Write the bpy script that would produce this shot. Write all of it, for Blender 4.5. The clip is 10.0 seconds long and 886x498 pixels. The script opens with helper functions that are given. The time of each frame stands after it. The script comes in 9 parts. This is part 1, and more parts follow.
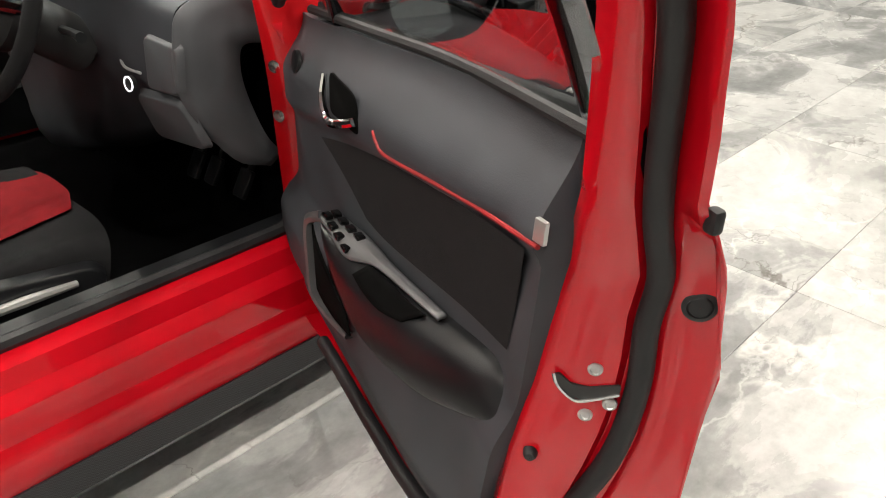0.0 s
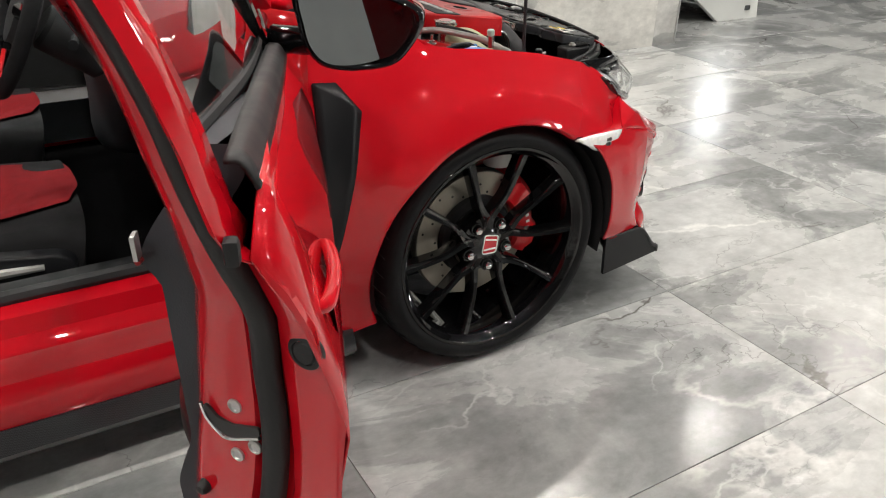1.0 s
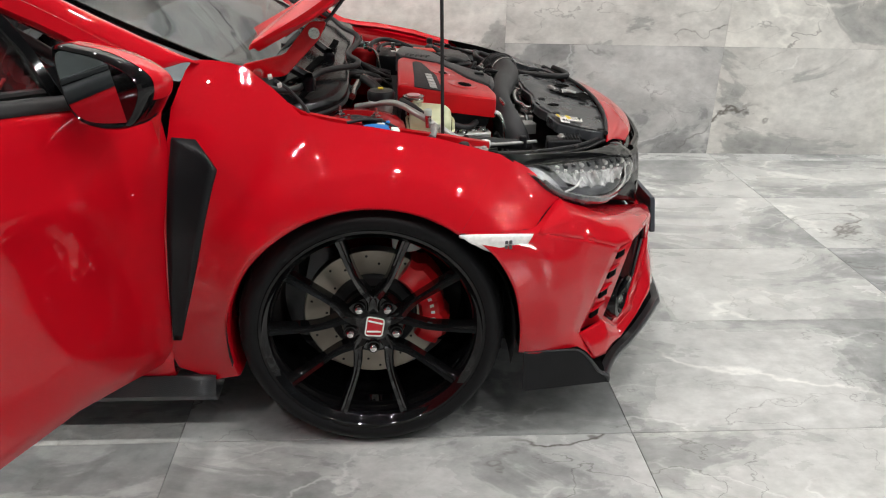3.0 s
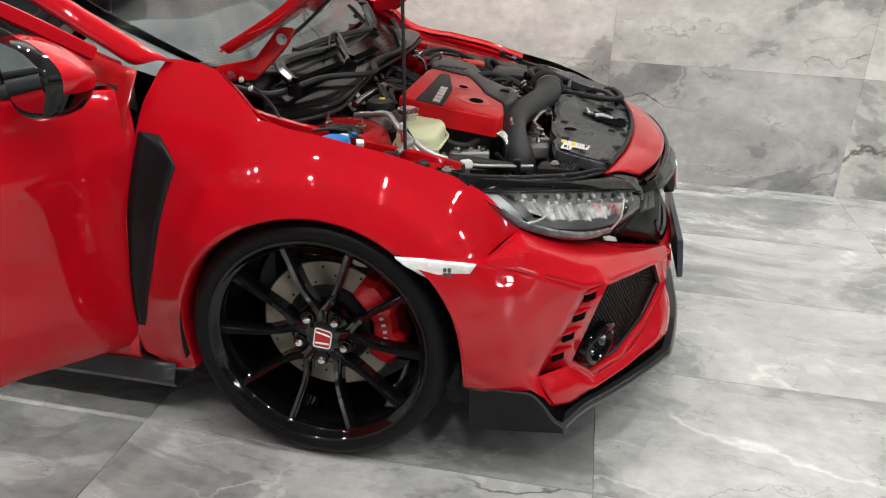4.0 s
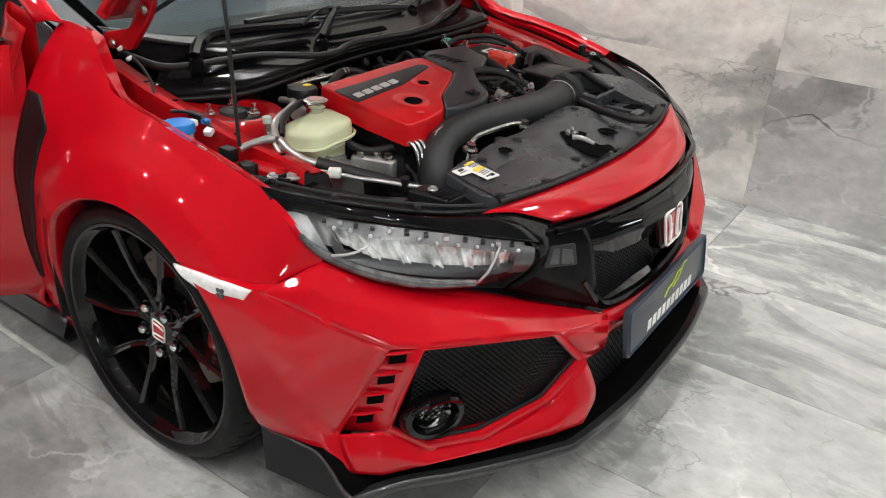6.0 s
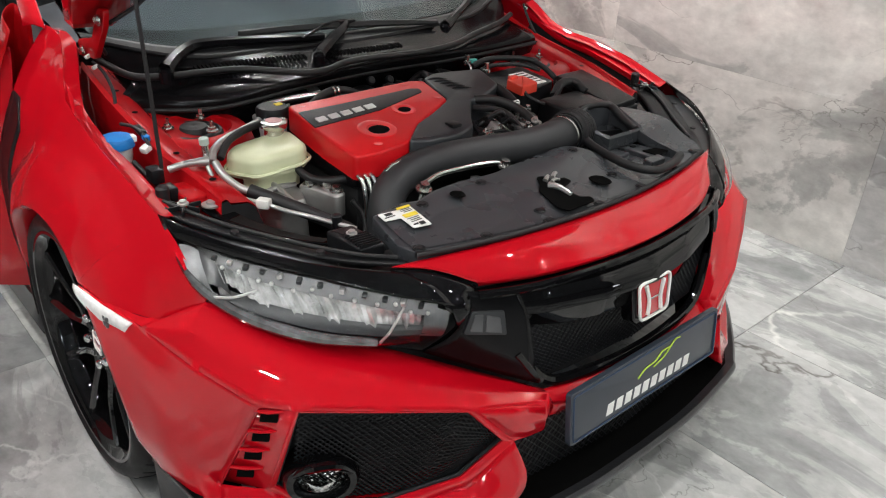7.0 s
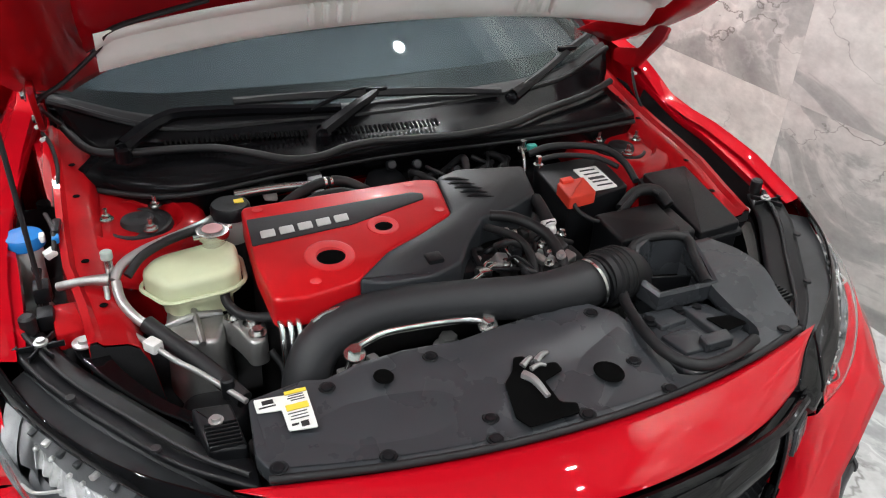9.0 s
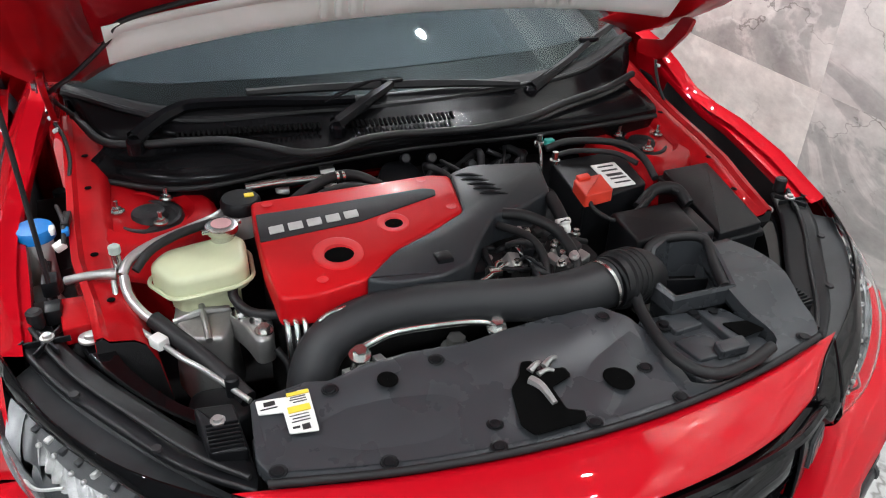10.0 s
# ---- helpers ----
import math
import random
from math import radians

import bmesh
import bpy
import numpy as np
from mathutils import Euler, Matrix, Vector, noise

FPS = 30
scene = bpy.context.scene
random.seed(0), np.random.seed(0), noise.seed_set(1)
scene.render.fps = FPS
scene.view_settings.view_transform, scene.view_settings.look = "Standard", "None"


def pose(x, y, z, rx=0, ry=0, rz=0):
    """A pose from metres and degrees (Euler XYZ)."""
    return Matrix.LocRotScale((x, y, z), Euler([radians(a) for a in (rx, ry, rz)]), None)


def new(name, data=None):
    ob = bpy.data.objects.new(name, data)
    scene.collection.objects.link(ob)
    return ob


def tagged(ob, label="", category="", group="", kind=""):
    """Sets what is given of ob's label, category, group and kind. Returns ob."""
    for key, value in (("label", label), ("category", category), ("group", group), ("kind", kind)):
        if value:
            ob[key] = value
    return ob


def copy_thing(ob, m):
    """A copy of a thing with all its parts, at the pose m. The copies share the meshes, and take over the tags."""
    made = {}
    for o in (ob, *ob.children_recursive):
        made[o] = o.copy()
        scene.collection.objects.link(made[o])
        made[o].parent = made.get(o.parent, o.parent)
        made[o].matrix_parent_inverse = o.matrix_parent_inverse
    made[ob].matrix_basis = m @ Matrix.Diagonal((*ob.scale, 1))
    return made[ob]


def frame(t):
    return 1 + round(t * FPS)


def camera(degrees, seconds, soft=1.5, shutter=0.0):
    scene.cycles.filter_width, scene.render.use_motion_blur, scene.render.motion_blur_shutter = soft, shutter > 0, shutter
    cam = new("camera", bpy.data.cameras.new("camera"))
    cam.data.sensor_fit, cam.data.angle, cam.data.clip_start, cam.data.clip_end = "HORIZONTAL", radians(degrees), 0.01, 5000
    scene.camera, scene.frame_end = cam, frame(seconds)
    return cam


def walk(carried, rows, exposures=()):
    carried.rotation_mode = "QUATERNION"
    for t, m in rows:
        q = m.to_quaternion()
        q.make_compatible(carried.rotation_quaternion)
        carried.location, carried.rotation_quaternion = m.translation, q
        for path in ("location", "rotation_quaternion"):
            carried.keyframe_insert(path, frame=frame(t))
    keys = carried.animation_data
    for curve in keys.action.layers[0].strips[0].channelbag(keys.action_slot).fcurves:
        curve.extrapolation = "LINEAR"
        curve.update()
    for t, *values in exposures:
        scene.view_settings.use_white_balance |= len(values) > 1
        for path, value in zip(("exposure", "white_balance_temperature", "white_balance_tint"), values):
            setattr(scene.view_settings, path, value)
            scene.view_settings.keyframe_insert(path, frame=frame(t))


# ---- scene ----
cam = camera(59.1, 10.0, soft=1.1)
PATH = [
    (0.0, 2.0479, -1.4286, 1.2685, 59.36, -0.83, 44.12),
    (0.5, 2.2048, -1.2756, 1.2589, 60.78, -1.49, 52.16),
    (1.0, 2.3219, -1.0304, 1.2440, 62.38, -1.28, 59.24),
    (1.5, 2.5224, -0.7898, 1.2539, 64.09, -1.26, 66.24),
    (2.0, 2.6038, -0.5588, 1.2669, 65.41, -1.49, 73.21),
    (2.5, 2.5815, -0.2571, 1.2790, 65.64, -1.47, 79.25),
    (4.0, 2.4236, 0.5584, 1.3119, 65.82, -2.30, 100.80),
    (4.5, 2.3391, 0.8431, 1.3102, 65.28, -2.42, 107.83),
    (5.0, 2.2081, 1.0659, 1.3265, 64.52, -2.40, 114.38),
    (5.5, 1.9719, 1.2273, 1.3380, 63.39, -2.66, 119.44),
    (7.0, 1.2766, 1.5815, 1.3929, 61.72, -2.91, 138.69),
    (7.5, 1.0136, 1.6466, 1.4190, 61.48, -2.62, 144.49),
    (8.0, 0.8294, 1.5946, 1.4480, 61.08, -2.52, 149.25),
    (8.5, 0.6921, 1.4433, 1.4762, 60.57, -2.43, 153.25),
    (9.0, 0.5868, 1.3920, 1.5014, 59.59, -2.18, 156.02),
    (9.5, 0.5449, 1.3785, 1.5116, 58.69, -2.08, 157.53),
    (10.0, 0.5465, 1.3708, 1.5150, 58.23, -1.95, 158.16),
]
walk(cam, [(t, pose(x, y, z, rx, ry, rz)) for t, x, y, z, rx, ry, rz in PATH],
     exposures=[(0.0, 0.5, 6950, 10), (0.5, 0.2, 6900, 10), (1.0, 0.05, 6650, 10), (1.5, 0.0, 6500, 10), (2.5, 0.0, 6400, 10), (4.5, 0.06, 6400, 10), (5.5, 0.06, 6400, 10), (7.0, 0.0, 6300, 10), (8.0, 0.05, 6200, 10), (9.0, 0.14, 6100, 10), (10.0, 0.21, 6000, 10)])

# ---- world and large lights ----
world = bpy.data.worlds.new("world")
scene.world = world
world.use_nodes = True
world.node_tree.nodes["Background"].inputs[0].default_value = (0.75, 0.85, 1.0, 1)
world.node_tree.nodes["Background"].inputs[1].default_value = 0.3
scene.view_settings.exposure = 0.0


# ---- materials ----
def mat(name, base, rough=0.5, metal=0.0, coat=0.0, spec=0.5, bump=0.0, bscale=200.0, var=0.0, vscale=6.0, rvar=0.0,
        emit=None, power=0.0, trans=0.0, ior=1.45, coat_rough=0.03, flake=0.0):
    m = bpy.data.materials.new(name)
    m.use_nodes = True
    nt = m.node_tree
    b = nt.nodes["Principled BSDF"]
    I = b.inputs
    I["Base Color"].default_value = (*base, 1)
    I["Roughness"].default_value = rough
    I["Metallic"].default_value = metal
    I["Coat Weight"].default_value = coat
    I["Coat Roughness"].default_value = coat_rough
    I["Specular IOR Level"].default_value = spec
    I["Transmission Weight"].default_value = trans
    I["IOR"].default_value = ior
    if emit:
        I["Emission Color"].default_value = (*emit, 1)
        I["Emission Strength"].default_value = power
    co = nt.nodes.new("ShaderNodeTexCoord")
    if var or rvar:
        n = nt.nodes.new("ShaderNodeTexNoise")
        n.inputs["Scale"].default_value = vscale
        n.inputs["Detail"].default_value = 6
        nt.links.new(co.outputs["Object"], n.inputs["Vector"])
        if var:
            r = nt.nodes.new("ShaderNodeValToRGB")
            r.color_ramp.elements[0].position, r.color_ramp.elements[1].position = 0.3, 0.7
            r.color_ramp.elements[0].color = (*[c * (1 - var) for c in base], 1)
            r.color_ramp.elements[1].color = (*[min(1, c * (1 + var)) for c in base], 1)
            nt.links.new(n.outputs["Fac"], r.inputs["Fac"])
            nt.links.new(r.outputs["Color"], I["Base Color"])
        if rvar:
            mr = nt.nodes.new("ShaderNodeMapRange")
            mr.inputs["From Min"].default_value, mr.inputs["From Max"].default_value = 0.3, 0.7
            mr.inputs["To Min"].default_value, mr.inputs["To Max"].default_value = max(0, rough - rvar), min(1, rough + rvar)
            nt.links.new(n.outputs["Fac"], mr.inputs["Value"])
            nt.links.new(mr.outputs["Result"], I["Roughness"])
    if bump:
        n2 = nt.nodes.new("ShaderNodeTexNoise")
        n2.inputs["Scale"].default_value = bscale
        n2.inputs["Detail"].default_value = 3
        nt.links.new(co.outputs["Object"], n2.inputs["Vector"])
        bp = nt.nodes.new("ShaderNodeBump")
        bp.inputs["Strength"].default_value = bump
        bp.inputs["Distance"].default_value = 0.002
        nt.links.new(n2.outputs["Fac"], bp.inputs["Height"])
        nt.links.new(bp.outputs["Normal"], I["Normal"])
    return m


def marble(name, dark, light, rough, scale=1.0, vein=0.35, spread=0.10, run=(1.45, 0.85)):
    """Polished grey stone tile: soft clouds, white veins and a few dark cracks; each tile takes its own part of the pattern."""
    m = bpy.data.materials.new(name)
    m.use_nodes = True
    nt = m.node_tree
    b = nt.nodes["Principled BSDF"]
    N, L = nt.nodes.new, nt.links.new
    co, oi = N("ShaderNodeTexCoord"), N("ShaderNodeObjectInfo")
    mul = N("ShaderNodeVectorMath"); mul.operation = "SCALE"
    mul.inputs["Scale"].default_value = 37.0
    comb = N("ShaderNodeCombineXYZ")
    L(oi.outputs["Random"], comb.inputs[0]); L(oi.outputs["Random"], comb.inputs[1])
    L(comb.outputs[0], mul.inputs[0])
    add = N("ShaderNodeVectorMath"); add.operation = "ADD"
    L(co.outputs["Object"], add.inputs[0]); L(mul.outputs[0], add.inputs[1])
    stretch = N("ShaderNodeMapping")
    stretch.inputs["Scale"].default_value = (*run, 1.2)
    stretch.inputs["Rotation"].default_value = (0.2, 0.1, 0.22)
    L(add.outputs[0], stretch.inputs["Vector"])
    n1 = N("ShaderNodeTexNoise")
    n1.inputs["Scale"].default_value, n1.inputs["Detail"].default_value, n1.inputs["Roughness"].default_value = 1.7 * scale, 12, 0.60
    n1.inputs["Distortion"].default_value = 0.7
    L(stretch.outputs[0], n1.inputs["Vector"])
    ramp = N("ShaderNodeValToRGB")
    e = ramp.color_ramp.elements
    e[0].position, e[0].color = 0.34, (*dark, 1)
    e[1].position, e[1].color = 0.62, (*light, 1)
    for at, k in ((0.455, 0.30), (0.478, 0.72), (0.53, 0.78)):
        mid = ramp.color_ramp.elements.new(at)
        mid.color = (*[(1 - k) * d + k * l for d, l in zip(dark, light)], 1)
    L(n1.outputs["Fac"], ramp.inputs["Fac"])
    last = ramp.outputs["Color"]

    def line(vscale, width, colour, amount, seed):
        nonlocal last
        mp = N("ShaderNodeMapping")
        mp.inputs["Location"].default_value = (seed, seed * 1.7, seed * 0.6)
        L(stretch.outputs[0], mp.inputs["Vector"])
        nz = N("ShaderNodeTexNoise")
        nz.inputs["Scale"].default_value, nz.inputs["Detail"].default_value, nz.inputs["Distortion"].default_value = vscale, 7, 0.12
        L(mp.outputs[0], nz.inputs["Vector"])
        sub = N("ShaderNodeMath"); sub.operation = "SUBTRACT"; sub.inputs[1].default_value = 0.5
        ab = N("ShaderNodeMath"); ab.operation = "ABSOLUTE"
        L(nz.outputs["Fac"], sub.inputs[0]); L(sub.outputs[0], ab.inputs[0])
        mr = N("ShaderNodeMapRange"); mr.interpolation_type = "SMOOTHSTEP"
        mr.inputs["From Min"].default_value, mr.inputs["From Max"].default_value = 0, width
        mr.inputs["To Min"].default_value, mr.inputs["To Max"].default_value = amount, 0
        L(ab.outputs[0], mr.inputs["Value"])
        gate = N("ShaderNodeTexNoise")
        gate.inputs["Scale"].default_value = 1.3
        L(mp.outputs[0], gate.inputs["Vector"])
        gm = N("ShaderNodeMapRange")
        gm.inputs["From Min"].default_value, gm.inputs["From Max"].default_value = 0.5, 0.62
        L(gate.outputs["Fac"], gm.inputs["Value"])
        mm = N("ShaderNodeMath"); mm.operation = "MULTIPLY"
        L(mr.outputs[0], mm.inputs[0]); L(gm.outputs[0], mm.inputs[1])
        mix = N("ShaderNodeMixRGB")
        mix.inputs["Color2"].default_value = (*colour, 1)
        L(mm.outputs[0], mix.inputs["Fac"]); L(last, mix.inputs["Color1"])
        last = mix.outputs[0]

    line(0.8 * scale, 0.011, (0.84, 0.84, 0.81), vein + 0.35, 3.1)
    line(2.1 * scale, 0.012, (0.80, 0.81, 0.80), vein + 0.2, 11.7)
    line(0.7 * scale, 0.0045, (0.11, 0.098, 0.088), 0.85, 23.3)
    line(1.3 * scale, 0.0032, (0.13, 0.12, 0.11), 0.7, 41.9)
    line(3.4 * scale, 0.006, (0.10, 0.098, 0.09), 0.5, 57.3)
    fine = N("ShaderNodeTexNoise")
    fine.inputs["Scale"].default_value, fine.inputs["Detail"].default_value = 26 * scale, 8
    L(add.outputs[0], fine.inputs["Vector"])
    fr = N("ShaderNodeMapRange")
    fr.inputs["To Min"].default_value, fr.inputs["To Max"].default_value = 0.72, 1.28
    L(fine.outputs["Fac"], fr.inputs["Value"])
    mott = N("ShaderNodeTexNoise")
    mott.inputs["Scale"].default_value, mott.inputs["Detail"].default_value, mott.inputs["Roughness"].default_value = 7.5 * scale, 11, 0.7
    L(stretch.outputs[0], mott.inputs["Vector"])
    mo = N("ShaderNodeMapRange")
    mo.inputs["From Min"].default_value, mo.inputs["From Max"].default_value = 0.32, 0.68
    mo.inputs["To Min"].default_value, mo.inputs["To Max"].default_value = 0.70, 1.18
    L(mott.outputs["Fac"], mo.inputs["Value"])
    mt = N("ShaderNodeMixRGB"); mt.blend_type = "MULTIPLY"; mt.inputs["Fac"].default_value = 0.75
    L(last, mt.inputs["Color1"]); L(mo.outputs[0], mt.inputs["Color2"])
    last = mt.outputs[0]
    tint = N("ShaderNodeMixRGB"); tint.blend_type = "MULTIPLY"; tint.inputs["Fac"].default_value = 0.6
    L(last, tint.inputs["Color1"]); L(fr.outputs[0], tint.inputs["Color2"])
    # each tile a little lighter, darker or warmer than the next
    own = N("ShaderNodeValToRGB")
    oe = own.color_ramp.elements
    oe[0].position, oe[0].color = 0.0, (1 - spread, 1 - spread, 1 - spread * 0.95, 1)
    oe[1].position, oe[1].color = 1.0, (1 + spread * 0.8, 1 + spread * 0.72, 1 + spread * 0.5, 1)
    L(oi.outputs["Random"], own.inputs["Fac"])
    each = N("ShaderNodeMixRGB"); each.blend_type = "MULTIPLY"; each.inputs["Fac"].default_value = 1.0
    L(tint.outputs[0], each.inputs["Color1"]); L(own.outputs["Color"], each.inputs["Color2"])
    L(each.outputs[0], b.inputs["Base Color"])
    rr = N("ShaderNodeMapRange")
    rr.inputs["From Min"].default_value, rr.inputs["From Max"].default_value = 0.3, 0.7
    rr.inputs["To Min"].default_value, rr.inputs["To Max"].default_value = rough * 0.6, rough * 1.5
    L(n1.outputs["Fac"], rr.inputs["Value"]); L(rr.outputs[0], b.inputs["Roughness"])
    b.inputs["Specular IOR Level"].default_value = 0.42
    return m


def carbon(name):
    m = mat(name, (0.018, 0.019, 0.02), 0.32, coat=0.6)
    nt = m.node_tree
    b = nt.nodes["Principled BSDF"]
    co = nt.nodes.new("ShaderNodeTexCoord")
    mp = nt.nodes.new("ShaderNodeMapping")
    mp.inputs["Rotation"].default_value = (0.6, 0.4, 0.785)
    ck = nt.nodes.new("ShaderNodeTexChecker")
    ck.inputs["Scale"].default_value = 420
    ck.inputs["Color1"].default_value = (0.010, 0.010, 0.011, 1)
    ck.inputs["Color2"].default_value = (0.030, 0.031, 0.034, 1)
    nt.links.new(co.outputs["Object"], mp.inputs["Vector"])
    nt.links.new(mp.outputs[0], ck.inputs["Vector"])
    nt.links.new(ck.outputs["Color"], b.inputs["Base Color"])
    return m


RED = mat("red_paint", (0.47, 0.0018, 0.009), 0.55, coat=1.0, coat_rough=0.006, spec=0.03)
RED.node_tree.nodes["Principled BSDF"].inputs["Coat IOR"].default_value = 1.57
RED_IN = mat("red_paint_inner", (0.36, 0.003, 0.006), 0.5, coat=0.75, coat_rough=0.03, spec=0.05, bump=0.04, bscale=160, var=0.12, vscale=14)
# near-black that puts the shade of holes, slots and recesses into the colour
RECESS_SHADE = mat("recess_shade_black", (0.0025, 0.0025, 0.0025), 0.95, spec=0.05, var=0.2, vscale=30)
FRIT = mat("screen_frit_black", (0.006, 0.006, 0.007), 0.4, spec=0.35, var=0.1, vscale=30)
GLOSS = mat("gloss_black", (0.0030, 0.0030, 0.0034), 0.045, rvar=0.02, vscale=5)
ALLOY = mat("gloss_black_alloy", (0.0035, 0.0035, 0.0038), 0.05, spec=0.6, coat=0.5, coat_rough=0.02, rvar=0.02, vscale=12)
PLASTIC = mat("black_plastic", (0.0075, 0.008, 0.0092), 0.36, spec=0.3, bump=0.12, bscale=700, var=0.25, vscale=9, rvar=0.08)
SOFT = mat("dark_grey_trim", (0.0387, 0.0418, 0.0484), 0.56, spec=0.35, bump=0.12, bscale=500, var=0.15, vscale=7)
DASHGREY = mat("dash_grey_trim", (0.068, 0.071, 0.078), 0.5, spec=0.4, bump=0.12, bscale=500, var=0.15, vscale=7)
ACCENT = mat("accent_dark_red", (0.24, 0.010, 0.012), 0.5, var=0.15, vscale=20)
CABIN = mat("cabin_black", (0.009, 0.009, 0.010), 0.75, bump=0.3, bscale=500, var=0.3, vscale=10)
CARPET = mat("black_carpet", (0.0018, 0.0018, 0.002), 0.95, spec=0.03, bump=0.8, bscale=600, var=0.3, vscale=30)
RUBBER = mat("black_rubber", (0.0085, 0.0085, 0.0095), 0.55, bump=0.12, bscale=300, var=0.2, vscale=12, rvar=0.08)
TYRE = mat("tyre_rubber", (0.0055, 0.0055, 0.0062), 0.52, spec=0.22, bump=0.2, bscale=350, var=0.25, vscale=14, rvar=0.1)
CARBON = carbon("carbon_fibre")
ALU = mat("cast_aluminium", (0.42, 0.42, 0.41), 0.42, metal=0.85, bump=0.35, bscale=180, var=0.18, vscale=12)
STEEL = mat("bright_steel", (0.62, 0.62, 0.60), 0.25, metal=1.0, bump=0.1, bscale=250, var=0.15, vscale=20)
DISC = mat("brake_disc_iron", (0.36, 0.33, 0.28), 0.42, metal=0.9, bump=0.15, bscale=90, var=0.2, vscale=9)
CHROME = mat("chrome", (0.78, 0.78, 0.78), 0.07, metal=1.0, rvar=0.04, vscale=8)
SILVER = mat("satin_silver", (0.50, 0.50, 0.49), 0.33, metal=0.7, var=0.08, vscale=20)
BRACE = mat("bare_aluminium_panel", (0.92, 0.96, 0.90), 0.42, metal=0.0, bump=0.12, bscale=60, var=0.08, vscale=8)
CALIPER = mat("caliper_red", (0.72, 0.014, 0.020), 0.3, coat=0.7, var=0.1, vscale=15)
COVERGREY = mat("cover_grey_plastic", (0.037, 0.0405, 0.045), 0.28, spec=0.55, bump=0.10, bscale=700, var=0.09, vscale=9, rvar=0.05)
CREAM = mat("cream_tank_plastic", (0.60, 0.64, 0.42), 0.38, var=0.10, vscale=9, bump=0.1, bscale=120)
WHITE = mat("white_plastic", (0.75, 0.75, 0.72), 0.4, var=0.05)
WASHER = mat("washer_neck_plastic", (0.55, 0.56, 0.54), 0.4, var=0.08)
BLUE = mat("blue_cap_plastic", (0.012, 0.17, 0.50), 0.35, var=0.1, vscale=30)
ORANGE = mat("terminal_cover_red", (0.70, 0.05, 0.025), 0.45, var=0.1, vscale=30)
TEAL = mat("teal_cap", (0.05, 0.35, 0.30), 0.4)
YELLOW = mat("label_yellow", (0.80, 0.62, 0.05), 0.5)
PAPER = mat("label_white", (0.80, 0.80, 0.77), 0.5, var=0.03, vscale=30)
INK = mat("label_black", (0.02, 0.02, 0.02), 0.5)
EMBRED = mat("emblem_red", (0.50, 0.006, 0.014), 0.25, coat=1.0)
SEATRED = mat("seat_red_fabric", (0.17, 0.004, 0.007), 0.85, spec=0.2, bump=0.6, bscale=900, var=0.15, vscale=40)
SEATBLK = mat("seat_black_fabric", (0.009, 0.009, 0.010), 0.85, spec=0.25, bump=0.5, bscale=900, var=0.2, vscale=30)
PLATE = mat("plate_navy", (0.025, 0.032, 0.045), 0.35, coat=0.3, var=0.1, vscale=10)
LIME = mat("plate_lime", (0.45, 0.62, 0.06), 0.45)
STAIR = mat("white_stair_paint", (0.74, 0.75, 0.72), 0.35, var=0.04, vscale=4)
PLASTER = mat("white_plaster", (0.72, 0.72, 0.70), 0.8, bump=0.1, bscale=80, var=0.04, vscale=3)
DARKWALL = mat("dark_wall_paint", (0.10, 0.105, 0.11), 0.7, var=0.15, vscale=1.5)
CEILPAINT = mat("ceiling_paint", (0.215, 0.235, 0.250), 0.85, var=0.08, vscale=1.5)
GROUT = mat("grout", (0.26, 0.26, 0.255), 0.85, var=0.2, vscale=30)
FLOORSTONE = marble("polished_floor_stone", (0.250, 0.258, 0.258), (0.515, 0.523, 0.515), 0.25, 1.0, 0.15)
WALLSTONE = marble("polished_wall_stone", (0.30, 0.305, 0.30), (0.69, 0.685, 0.66), 0.09, 0.8, 0.35, 0.2, (0.85, 1.45))
LAMP = mat("downlight_glow", (1, 1, 1), emit=(1.0, 0.97, 0.92), power=1650.0)
DAY = mat("daylight_beyond", (1, 1, 1), emit=(0.93, 0.97, 1.0), power=38.0)
COWLBLK = mat("scuttle_black", (0.005, 0.005, 0.0056), 0.15, spec=0.17, bump=0.05, bscale=500, var=0.2, vscale=8, rvar=0.08)
FACET = mat("lamp_facets", (0.74, 0.75, 0.74), 0.12, metal=0.62, coat=0.9, var=0.45, vscale=40)
GREYTRIM = mat("satin_grey_trim", (0.13, 0.13, 0.135), 0.32, metal=0.4, var=0.1, vscale=12)
LAMPGREY = mat("lamp_housing_grey", (0.028, 0.030, 0.032), 0.3, metal=0.1, var=0.2, vscale=25)
SIGN = mat("lit_sign", (1, 1, 1), emit=(0.95, 0.97, 1.0), power=14.0)
LED = mat("start_button_glow", (1, 1, 1), emit=(0.9, 0.88, 1.0), power=1.6)
GLASS = mat("clear_glass", (0.34, 0.41, 0.42), 0.0, trans=1.0, ior=1.33)
TINT = mat("tinted_glass", (0.54, 0.58, 0.58), 0.0, trans=1.0, ior=1.45)
LENS = mat("headlight_lens", (0.97, 0.98, 0.98), 0.01, trans=1.0, ior=1.08)
MIRROR = mat("mirror_glass", (0.46, 0.50, 0.52), 0.02, metal=1.0)
BOWL = mat("lamp_bowl_grey", (0.11, 0.112, 0.115), 0.3, metal=0.6, var=0.2, vscale=20)


# ---- mesh helpers ----
def V(*a):
    return Vector(a)


